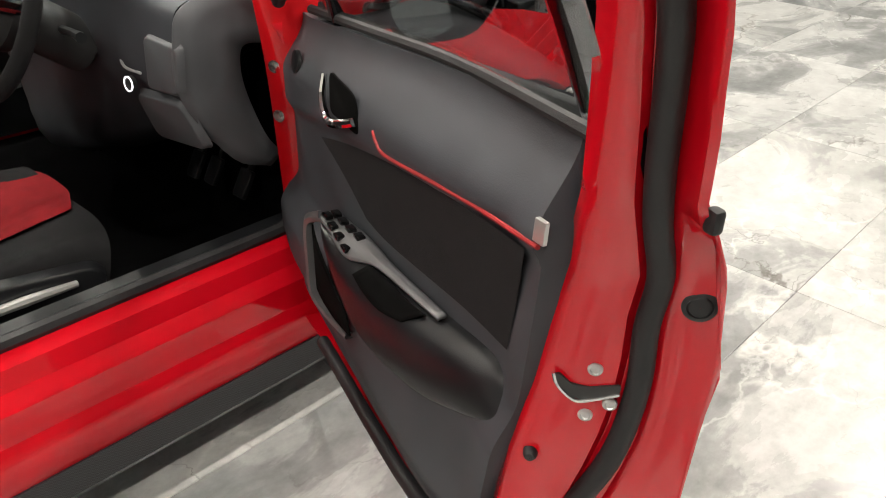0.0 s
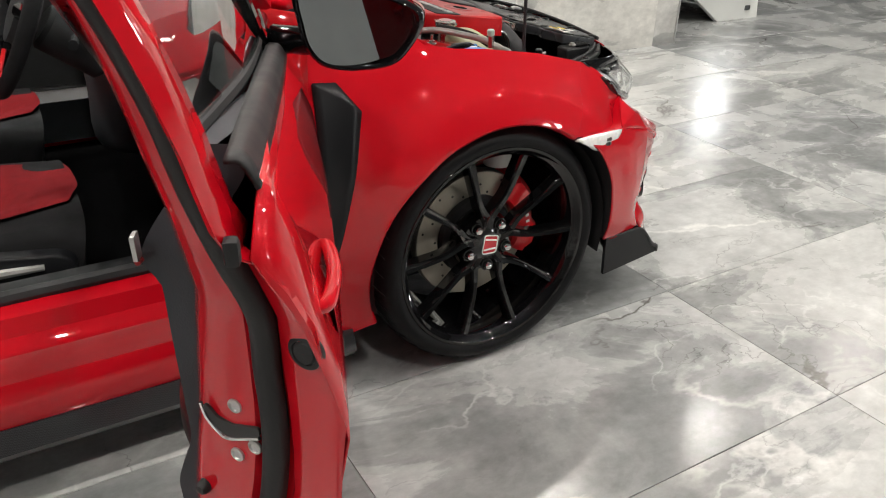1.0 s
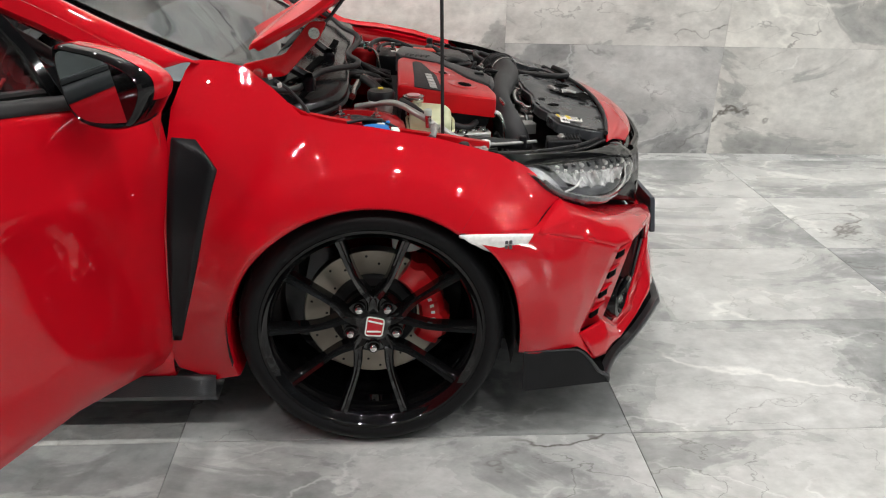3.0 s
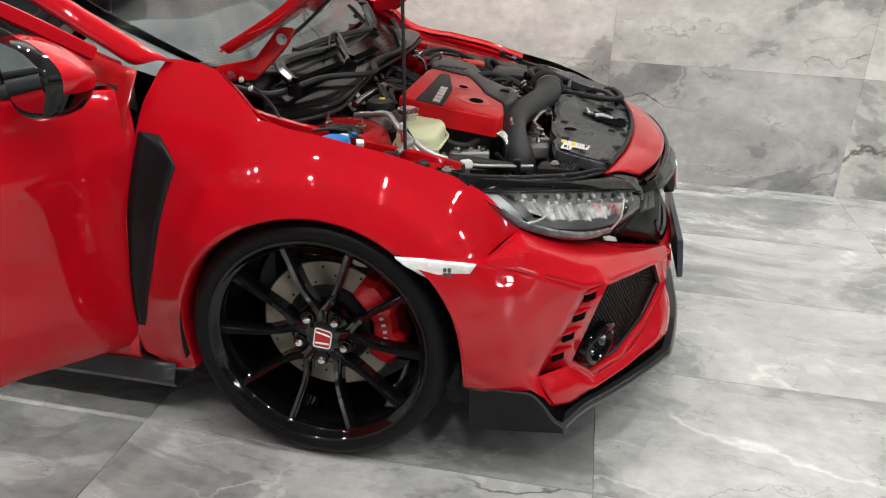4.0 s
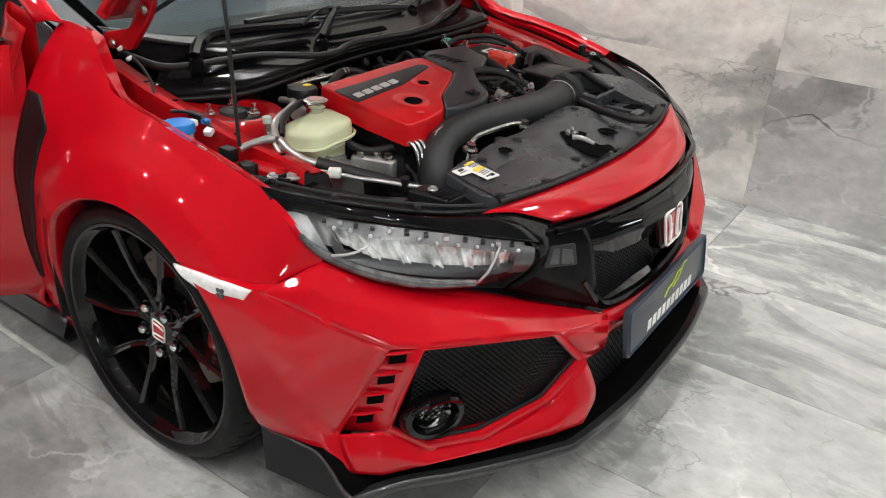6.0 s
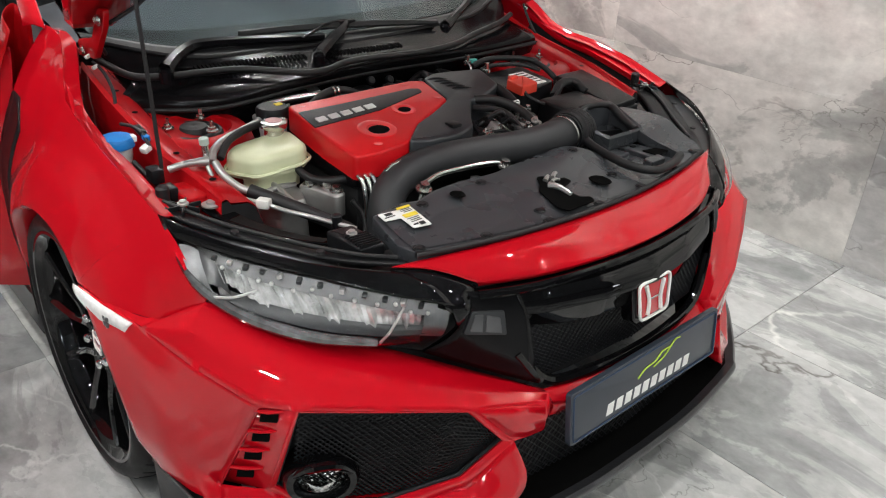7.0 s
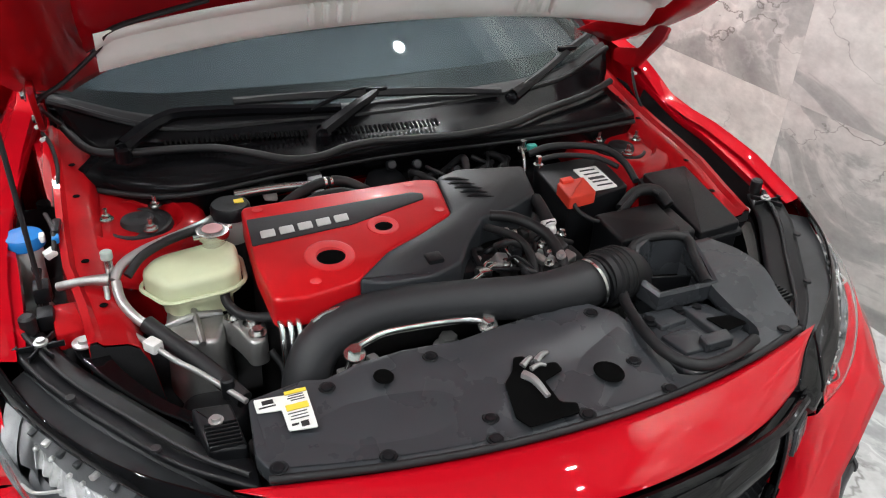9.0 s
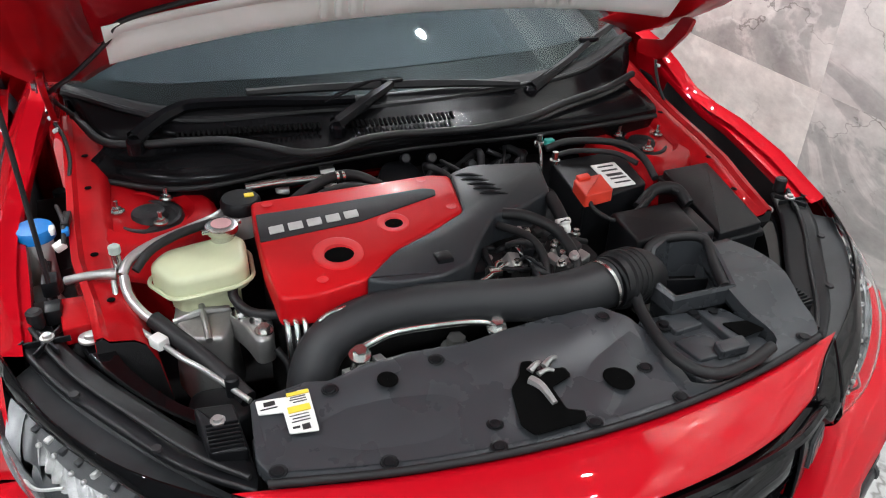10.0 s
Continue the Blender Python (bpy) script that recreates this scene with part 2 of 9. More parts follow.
def catmull(pts, n, closed=False):
    """A smooth line through pts, n steps a piece."""
    P = [Vector(p) for p in pts]
    k = len(P)
    if k < 3 and not closed:
        return [P[0].lerp(P[1], i / n) for i in range(n + 1)]
    out = []
    for i in range(k if closed else k - 1):
        if closed:
            a, b, c, d = P[i - 1], P[i], P[(i + 1) % k], P[(i + 2) % k]
        else:
            b, c = P[i], P[i + 1]
            a = P[i - 1] if i else b * 2 - c
            d = P[i + 2] if i + 2 < k else c * 2 - b
        for j in range(n):
            t = j / n
            out.append(0.5 * (2 * b + (c - a) * t + (2 * a - 5 * b + 4 * c - d) * t * t + (3 * b - a - 3 * c + d) * t ** 3))
    if not closed:
        out.append(P[-1].copy())
    return out


def add_grid(bm, rows, close=False, flip=False):
    vs = [[bm.verts.new(p) for p in r] for r in rows]
    n = len(vs[0])
    for a, b in zip(vs, vs[1:]):
        for j in range(n if close else n - 1):
            q = (a[j], a[(j + 1) % n], b[(j + 1) % n], b[j])
            try:
                bm.faces.new(q[::-1] if flip else q)
            except ValueError:
                pass
    return vs


def add_loft(bm, curves, nu=8, nv=4, flip=False, across=True):
    """A skin over curves with the same number of points; smooth along them and, if across, from one to the next."""
    dense = [catmull(c, nu) for c in curves]
    cols = []
    for j in range(len(dense[0])):
        pts = [d[j] for d in dense]
        cols.append(catmull(pts, nv) if across and len(pts) > 2 else
                    [pts[i].lerp(pts[i + 1], s / nv) for i in range(len(pts) - 1) for s in range(nv)] + [pts[-1]])
    return add_grid(bm, cols, flip=flip)


def add_tube(bm, pts, r, seg=10, n=6, smooth=True, closed=False):
    """A round bar or hose along pts; r one radius or one for each of pts."""
    P = catmull(pts, n, closed) if smooth else [Vector(p) for p in pts]
    k = len(P)
    if isinstance(r, (list, tuple)):
        R = []
        for i in range(k):
            f = i / max(1, k - 1) * (len(r) - 1)
            a = min(int(f), len(r) - 2)
            R.append(r[a] + (r[a + 1] - r[a]) * (f - a))
    else:
        R = [r] * k
    up = None
    rings = []
    for i in range(k):
        d = (P[(i + 1) % k] - P[i - 1]) if closed else (P[min(i + 1, k - 1)] - P[max(i - 1, 0)])
        d.normalize()
        if up is None:
            up = d.orthogonal().normalized()
        up = (up - d * up.dot(d)).normalized()
        s = d.cross(up)
        rings.append([P[i] + (up * math.cos(2 * math.pi * j / seg) + s * math.sin(2 * math.pi * j / seg)) * R[i] for j in range(seg)])
    if closed:
        rings.append(rings[0])
    vs = add_grid(bm, rings, close=True, flip=True)
    if not closed:
        bm.faces.new(vs[0])
        bm.faces.new(vs[-1][::-1])
    return vs


def add_lathe(bm, prof, m=None, seg=32, caps=False):
    """prof: (radius, height) turned round local z of m."""
    m = m or Matrix()
    rows = [[m @ V(r * math.cos(2 * math.pi * j / seg), r * math.sin(2 * math.pi * j / seg), h) for j in range(seg)] for r, h in prof]
    vs = add_grid(bm, rows, close=True)
    if caps:
        bm.faces.new(vs[0][::-1])
        bm.faces.new(vs[-1])
    return vs


def add_box(bm, c, s, bevel=0.0, rot=None, seg=2):
    m = Matrix.Translation(c) @ (rot.to_4x4() if rot else Matrix()) @ Matrix.Diagonal((*s, 1))
    g = bmesh.ops.create_cube(bm, size=1, matrix=m)
    if bevel:
        ed = list({e for v in g["verts"] for e in v.link_edges})
        bmesh.ops.bevel(bm, geom=ed, offset=bevel, segments=seg, affect="EDGES", profile=0.5)


def rounded(pts, r, n=4):
    """An outline in 2D with its corners rounded; r one radius or one each."""
    out = []
    k = len(pts)
    for i in range(k):
        p, a, b = Vector(pts[i]), Vector(pts[i - 1]), Vector(pts[(i + 1) % k])
        q = r[i] if isinstance(r, (list, tuple)) else r
        u, w = (a - p), (b - p)
        q = min(q, u.length * 0.45, w.length * 0.45)
        s, e = p + u.normalized() * q, p + w.normalized() * q
        for j in range(n + 1):
            t = j / n
            out.append(s * (1 - t) ** 2 + p * 2 * t * (1 - t) + e * t * t)
    return out


def add_prism(bm, outline, m, depth, bevel=0.0, taper=1.0):
    """An outline in local x, y of m, raised along local z by depth, with a rounded top edge."""
    n = len(outline)
    cx, cy = sum(p[0] for p in outline) / n, sum(p[1] for p in outline) / n
    area = sum(outline[i - 1][0] * outline[i][1] - outline[i][0] * outline[i - 1][1] for i in range(n))
    pts = outline if area > 0 else outline[::-1]

    def ring(z, inset, k=1.0):
        o = []
        for i in range(n):
            p, a, b = Vector(pts[i][:2]), Vector(pts[i - 1][:2]), Vector(pts[(i + 1) % n][:2])
            t = (b - a)
            t = t.normalized() if t.length > 1e-9 else Vector((1, 0))
            q = p + Vector((-t.y, t.x)) * inset
            q = Vector((cx + (q.x - cx) * k, cy + (q.y - cy) * k))
            o.append(bm.verts.new(m @ V(q.x, q.y, z)))
        return o
    rings = [ring(0, 0)]
    if bevel:
        for j in range(4):
            a = j / 3 * math.pi / 2
            rings.append(ring(depth - bevel + bevel * math.sin(a), bevel * (1 - math.cos(a)), taper))
    else:
        rings.append(ring(depth, 0, taper))
    for a, b in zip(rings, rings[1:]):
        for i in range(n):
            j = (i + 1) % n
            bm.faces.new((a[i], a[j], b[j], b[i]))
    bm.faces.new(rings[0][::-1])
    bm.faces.new(rings[-1])


def aim(p, d, up=(0, 0, 1)):
    """A frame at p whose local z runs along d."""
    z = Vector(d).normalized()
    x = Vector(up).cross(z)
    x = x.normalized() if x.length > 1e-6 else z.orthogonal().normalized()
    y = z.cross(x)
    return Matrix.Translation(p) @ Matrix((x, y, z)).transposed().to_4x4()


def add_cyl(bm, p, q, r, seg=16, bevel=0.0, r2=None):
    p, q = Vector(p), Vector(q)
    h = (q - p).length
    r2 = r if r2 is None else r2
    prof = [(r, 0), (r2, h)] if not bevel else [(r - bevel, 0), (r, bevel), (r2, h - bevel), (r2 - bevel, h)]
    add_lathe(bm, prof, aim(p, q - p), seg, caps=True)


def add_bolt(bm, p, d, r=0.008, h=0.008):
    add_cyl(bm, p, Vector(p) + Vector(d).normalized() * h * 0.3, r * 1.6, 14)
    add_cyl(bm, p, Vector(p) + Vector(d).normalized() * h, r, 6)


def mirrored(bm):
    for v in bm.verts:
        v.co.x = -v.co.x
    bmesh.ops.reverse_faces(bm, faces=bm.faces)
    return bm


def mesh_of(name, bm, material, angle=38, smooth=True):
    bmesh.ops.remove_doubles(bm, verts=bm.verts, dist=0.0002)
    bm.normal_update()
    lim = radians(angle)
    for f in bm.faces:
        f.smooth = smooth
    for e in bm.edges:
        if len(e.link_faces) == 2 and e.calc_face_angle(0) > lim:
            e.smooth = False
    me = bpy.data.meshes.new(name)
    bm.to_mesh(me)
    bm.free()
    for m in (material if isinstance(material, (list, tuple)) else [material]):
        me.materials.append(m)
    return me


def part(name, bm, material, parent=None, label="", angle=38, smooth=True, solid=0.0, recalc=False):
    """Links a bmesh as one mesh object under a thing or a part."""
    if recalc:
        bmesh.ops.remove_doubles(bm, verts=bm.verts, dist=0.0002)
        bmesh.ops.recalc_face_normals(bm, faces=bm.faces)
    ob = new(name, mesh_of(name, bm, material, angle, smooth))
    if parent:
        ob.parent = parent
        ob.matrix_parent_inverse = Matrix()
    if label:
        tagged(ob, label)
    if solid:
        s = ob.modifiers.new("thickness", "SOLIDIFY")
        s.thickness, s.offset = solid, -1
    return ob


def B():
    return bmesh.new()


# ---- the room ----
WALL_X, WALL_END = -1.65, 3.27
HIGH = 3.3
ROOM = (-8.0, 9.5, -6.5, 11.0)          # x from, x to, y from, y to


def structure(name, bm, material, label, category, smooth=False):
    return tagged(part(name, bm, material, smooth=smooth), label, category, kind="structure")


floor_bm = B()
add_box(floor_bm, ((ROOM[0] + ROOM[1]) / 2, (ROOM[2] + ROOM[3]) / 2, -0.054), (ROOM[1] - ROOM[0], ROOM[3] - ROOM[2], 0.1))
floor = structure("floor", floor_bm, GROUT, "polished grey marble tile floor with white veins", "floor")

ceil_bm = B()
add_box(ceil_bm, ((ROOM[0] + ROOM[1]) / 2, (ROOM[2] + ROOM[3]) / 2, HIGH + 0.05), (ROOM[1] - ROOM[0], ROOM[3] - ROOM[2], 0.1))
structure("ceiling", ceil_bm, CEILPAINT, "plain dark grey showroom ceiling with downlights", "ceiling")

bm = B()
add_box(bm, (WALL_X - 0.075, (ROOM[2] + WALL_END) / 2, HIGH / 2), (0.13, WALL_END - ROOM[2], HIGH))
wall_west = structure("wall_west", bm, GROUT, "partition wall clad in grey marble tiles", "wall")
bm = B()
add_box(bm, (WALL_X - 0.06, WALL_END + 0.006, HIGH / 2), (0.135, 0.012, HIGH))
structure("trim", bm, SILVER, "thin pale metal edge strip at the wall end", "trim")

# outer walls, with a wide shop window to the east and one in the north wall
bm = B()
add_box(bm, ((ROOM[0] + ROOM[1]) / 2, ROOM[2] - 0.1, HIGH / 2), (ROOM[1] - ROOM[0], 0.2, HIGH))
structure("wall_south", bm, PLASTER, "plain white plaster wall", "wall")
bm = B()
add_box(bm, (ROOM[0] - 0.1, (ROOM[2] + ROOM[3]) / 2, HIGH / 2), (0.2, ROOM[3] - ROOM[2], HIGH))
structure("wall_far_west", bm, DARKWALL, "dark painted wall beyond the stairs", "wall")
EW = (8.10, 10.16, 2.34, 3.05)               # east window: y from, y to, z from, z to
bm = B()
x0 = ROOM[1] + 0.1
add_box(bm, (x0, (ROOM[2] + EW[0]) / 2, HIGH / 2), (0.2, EW[0] - ROOM[2], HIGH))
add_box(bm, (x0, (ROOM[3] + EW[1]) / 2, HIGH / 2), (0.2, ROOM[3] - EW[1], HIGH))
add_box(bm, (x0, (EW[0] + EW[1]) / 2, EW[2] / 2), (0.2, EW[1] - EW[0], EW[2]))
add_box(bm, (x0, (EW[0] + EW[1]) / 2, (EW[3] + HIGH) / 2), (0.2, EW[1] - EW[0], HIGH - EW[3]))
structure("wall_east", bm, PLASTER, "plain white wall with a wide shop window", "wall")
bm = B()
add_box(bm, ((ROOM[0] + ROOM[1]) / 2, ROOM[3] + 0.1, HIGH / 2), (ROOM[1] - ROOM[0], 0.2, HIGH))
structure("wall_north", bm, DARKWALL, "dark painted end wall", "wall")
for nm, c, s in (("window_1", (ROOM[1] + 0.16, (EW[0] + EW[1]) / 2, (EW[2] + EW[3]) / 2), (0.02, EW[1] - EW[0], EW[3] - EW[2])),):
    bm = B()
    add_box(bm, c, s)
    w = structure(nm, bm, DAY, "bright daylight behind a shop window", "window")
    lo, hi = [c[i] - s[i] / 2 for i in range(3)], [c[i] + s[i] / 2 for i in range(3)]
    ax = 1 if nm == "window_1" else 0
    for k in range(3):
        fb = B()
        q = list(c)
        q[ax] = lo[ax] + (hi[ax] - lo[ax]) * k / 2
        d = [0.06, 0.10 if k != 1 else 0.22, s[2]]
        q[1 - ax] -= 0.06
        add_box(fb, q, d, 0.004)
        part("window_frame", fb, SILVER, w)

# downlights in rows, each a trim ring with a glowing disc
WASH = [(-1.15, -3.4), (-1.15, -1.75), (-1.15, -0.15)]
light_rows = WASH + [(x, y) for x in (-1.05, 1.55, 2.9) for y in (-4.2, -2.6, -0.95, 0.6, 2.1, 3.8, 5.8, 8.2)]
ring_bm = B()
add_lathe(ring_bm, [(0.036, 0.0), (0.058, -0.006), (0.064, 0.0)], seg=24)
ring_me = mesh_of("ring", ring_bm, WHITE)
disc_bm = B()
add_lathe(disc_bm, [(0.0001, -0.003), (0.030, -0.003), (0.037, 0.0)], seg=20)
bmesh.ops.reverse_faces(disc_bm, faces=disc_bm.faces)
disc_me = mesh_of("disc", disc_bm, LAMP)
for x, y in light_rows:
    dl = tagged(new("downlight", None), "small round recessed ceiling downlight, switched on", "downlight", "ceiling downlights")
    dl.location = (x, y, HIGH)
    for nm, me in (("trim_ring", ring_me), ("diffuser", disc_me)):
        o = new(nm, me)
        o.parent = dl

# white staircase behind the end of the wall, rising towards -y
stair = tagged(new("staircase", None), "white painted staircase with small square lights in its side", "staircase")
SX, RUN, RISE = -2.05, 0.30, 0.19
prof = [(4.17, 0.0), (4.64, 0.0)]
for k in range(8):
    prof += [(4.61 - RUN * k, RISE * (k + 1)), (4.61 - RUN * (k + 1), RISE * (k + 1))]
prof += [(4.61 - RUN * 8, RISE * 7)]
for x, nm in ((SX, "stringer"), (SX - 1.05, "stringer")):
    bm = B()
    add_prism(bm, [(y, z) for y, z in prof], Matrix(((0, 0, 1, x - 0.04), (1, 0, 0, 0), (0, 1, 0, 0), (0, 0, 0, 1))), 0.04, 0.003)
    part(nm, bm, STAIR, stair, smooth=False, recalc=True)
for k in range(8):
    bm = B()
    add_box(bm, (SX - 0.545, 4.61 - RUN * (k + 0.5), RISE * (k + 1) - 0.012), (1.01, RUN + 0.02, 0.04), 0.004)
    part("tread", bm, STAIR, stair)
    bm = B()
    add_box(bm, (SX - 0.545, 4.60 - RUN * k, RISE * (k + 0.5)), (1.01, 0.02, RISE - 0.03), 0.003)
    part("riser", bm, STAIR, stair)
    bm = B()
    add_box(bm, (SX + 0.002, 4.50 - RUN * k, RISE * k + 0.085), (0.012, 0.060, 0.040), 0.006)
    part("step_light", bm, BOWL, stair, "small grey step light")

# lit sign board beyond the stairs
bm = B()
add_box(bm, (-3.25, 5.72, 0.60), (0.05, 0.05, 1.2), 0.006)
sign = tagged(part("sign_stand", bm, SILVER), "slim floor stand with a bright lit panel", "sign")
bm = B()
add_prism(bm, rounded([(-0.16, -0.20), (0.16, -0.20), (0.16, 0.20), (-0.16, 0.20)], 0.02), aim((-3.23, 5.70, 1.30), (0.65, -0.75, 0)), 0.03, 0.004)
part("lit_panel", bm, SIGN, sign)

# dark vehicle parked far behind
far_car = tagged(new("parked_car", None), "dark parked off-road car with black tyres, far behind", "car")
bm = B()
add_loft(bm, [[(-5.05, 5.2, 0.42), (-3.35, 5.2, 0.42), (-3.35, 9.4, 0.42), (-5.05, 9.4, 0.42)], [(-5.1, 5.1, 0.95), (-3.3, 5.1, 0.95), (-3.3, 9.5, 0.95), (-5.1, 9.5, 0.95)], [(-5.0, 6.3, 1.05), (-3.4, 6.3, 1.05), (-3.4, 9.3, 1.05), (-5.0, 9.3, 1.05)], [(-4.8, 6.9, 1.68), (-3.6, 6.9, 1.68), (-3.6, 9.1, 1.68), (-4.8, 9.1, 1.68)]], 1, 4, across=False)
part("body", bm, mat("dark_car_paint", (0.02, 0.022, 0.025), 0.3, coat=1.0, var=0.1), far_car, recalc=True)
for x, y in ((-3.42, 6.1), (-4.98, 6.1), (-3.42, 8.7), (-4.98, 8.7)):
    bm = B()
    add_lathe(bm, [(0.20, -0.10), (0.33, -0.11), (0.365, -0.08), (0.37, 0.0), (0.365, 0.08), (0.33, 0.11), (0.20, 0.10), (0.16, 0.03), (0.0005, 0.03)], Matrix.Translation((x, y, 0.37)) @ Matrix.Rotation(radians(90), 4, "Y"), 36)
    part("tyre", bm, TYRE, far_car)


# ---- the car: a red hatchback, nose to +y, front axle at y = 0 ----
car = tagged(new("car", None), "glossy red hatchback with open bonnet and driver door on marble floor", "car")
AXLE_Z, ARCH, ARCH_Z = 0.327, 0.352, 0.312


def interp(x, table):
    for (a, va), (b, vb) in zip(table, table[1:]):
        if x <= b:
            t = max(0.0, min(1.0, (x - a) / (b - a)))
            return va + (vb - va) * t
    return table[-1][1]


def smoothstep(a, b, x):
    t = max(0.0, min(1.0, (x - a) / (b - a)))
    return t * t * (3 - 2 * t)


TOP = [(-0.50, 0.950), (-0.36, 0.948), (-0.28, 0.932), (-0.22, 0.890), (-0.16, 0.838), (-0.08, 0.822), (0.0, 0.815), (0.15, 0.790), (0.297, 0.751), (0.361, 0.720), (0.451, 0.638)]
TOPX = [(-0.50, 0.730), (-0.29, 0.738), (-0.16, 0.790), (0.0, 0.803), (0.15, 0.805), (0.297, 0.798), (0.451, 0.789)]
MIDX = [(-0.50, 0.885), (0.20, 0.885), (0.30, 0.884), (0.386, 0.868), (0.451, 0.800)]


def side_x(y, z):
    """The half width of the front wing at y, z: sloping top, flat side and the creased flare round the wheel arch."""
    zt, xt, xm = interp(y, TOP), interp(y, TOPX), interp(y, MIDX)
    w = min(1.0, max(0.0, zt - z) / (0.23 + 0.14 * smoothstep(-0.08, -0.30, y)))
    x = xt + (xm - xt) * (1 - (1 - w) ** (2.0 - 0.45 * smoothstep(-0.08, -0.30, y)))
    x -= 0.03 * smoothstep(0.45, 0.2, z)
    d = math.hypot(y, z - ARCH_Z) - ARCH
    flare = interp(d, [(0.0, 0.047), (0.015, 0.0455), (0.066, 0.036), (0.073, 0.0335), (0.080, 0.028), (0.115, 0.007), (0.15, 0.001), (0.19, 0.0)])
    return x + flare * smoothstep(-0.46, -0.20, y)


WING = [(-0.395, 0.180), (-0.480, 0.215), (-0.492, 0.250), (-0.478, 0.480), (-0.462, 0.700), (-0.445, 0.850), (-0.415, 0.925), (-0.400, 0.946),
        (-0.36, 0.947), (-0.32, 0.942), (-0.28, 0.932), (-0.22, 0.890), (-0.16, 0.838), (-0.08, 0.822), (0.0, 0.815), (0.15, 0.790), (0.297, 0.751), (0.361, 0.720), (0.420, 0.670), (0.451, 0.638),
        (0.386, 0.590), (0.300, 0.604), (0.205, 0.612)]


def reach(phi):
    """How far the wing's edge is from the wheel centre in direction phi."""
    d = (math.cos(phi), math.sin(phi))
    best = None
    for (ay, az), (by, bz) in zip(WING, WING[1:]):
        ay2, az2, by2, bz2 = ay, az - ARCH_Z, by, bz - ARCH_Z
        ey, ez = by2 - ay2, bz2 - az2
        den = d[0] * ez - d[1] * ey
        if abs(den) < 1e-9:
            continue
        s = (ay2 * ez - az2 * ey) / den
        u = (ay2 * d[1] - az2 * d[0]) / den
        if s > 0 and -1e-6 <= u <= 1 + 1e-6:
            best = s if best is None else max(best, s)
    return best


SEAM = [(0.912, 0.300, 0.600), (0.886, 0.386, 0.588), (0.790, 0.452, 0.637)]      # where the wing meets the bumper


def wing_mesh():
    bm = B()
    lo, hi = math.atan2(0.612 - ARCH_Z, 0.205), math.pi + math.atan2(ARCH_Z - 0.180, 0.395)
    phis = [lo + (hi - lo) * i / 110 for i in range(111)]
    for y, z in WING:
        p = math.atan2(z - ARCH_Z, y)
        p = p + 2 * math.pi if p < -1 else p
        if lo < p < hi:
            phis.append(p)
    rows = []
    for p in sorted(set(round(q, 5) for q in phis)):
        R = reach(min(max(p, lo + 1e-4), hi - 1e-4)) or ARCH + 0.02
        row = []
        ya, za = math.cos(p) * ARCH, ARCH_Z + math.sin(p) * ARCH
        xa = side_x(ya, za)
        for k, (dr, dx) in enumerate(((-0.012, -0.10), (-0.010, -0.03), (-0.006, -0.004))):
            row.append(V(xa + dx, math.cos(p) * (ARCH + dr), ARCH_Z + math.sin(p) * (ARCH + dr)))
        for k in range(23):
            s = (k / 22) ** 1.2
            r = ARCH + (max(R, ARCH + 0.004) - ARCH) * s
            y, z = math.cos(p) * r, ARCH_Z + math.sin(p) * r
            row.append(V(side_x(y, z), y, z))
        end = row[-1]
        row.append(V(end.x - 0.004, end.y, end.z - 0.004))
        row.append(V(end.x - 0.030, end.y * 0.995, end.z - 0.012))
        rows.append(row)
    add_grid(bm, rows)
    # the piece over the side marker, up to the headlight
    up, dn = [(0.2993, 0.7499), (0.361, 0.720), (0.420, 0.670), (0.451, 0.638)], [(0.200, 0.604), (0.258, 0.602), (0.320, 0.597), (0.382, 0.588)]
    U, D = catmull([(*q, 0) for q in up], 8), catmull([(*q, 0) for q in dn], 8)
    cols = []
    for a, b in zip(D, U):
        cols.append([V(side_x(a.x + (b.x - a.x) * k / 12, a.y + (b.y - a.y) * k / 12), a.x + (b.x - a.x) * k / 12, a.y + (b.y - a.y) * k / 12) for k in range(13)])
    add_grid(bm, cols)
    # turned edge down to the bumper
    edge = catmull(SEAM, 8)
    add_grid(bm, [[V(min(p.x, side_x(p.y, p.z + 0.003)) if p.x < side_x(p.y, p.z) else side_x(p.y, p.z + 0.003), p.y, p.z + 0.003) for p in edge], [p + V(0.0005, -0.0005, 0.0005) for p in edge], [p + V(-0.006, -0.006, -0.004) for p in edge]])
    return bm


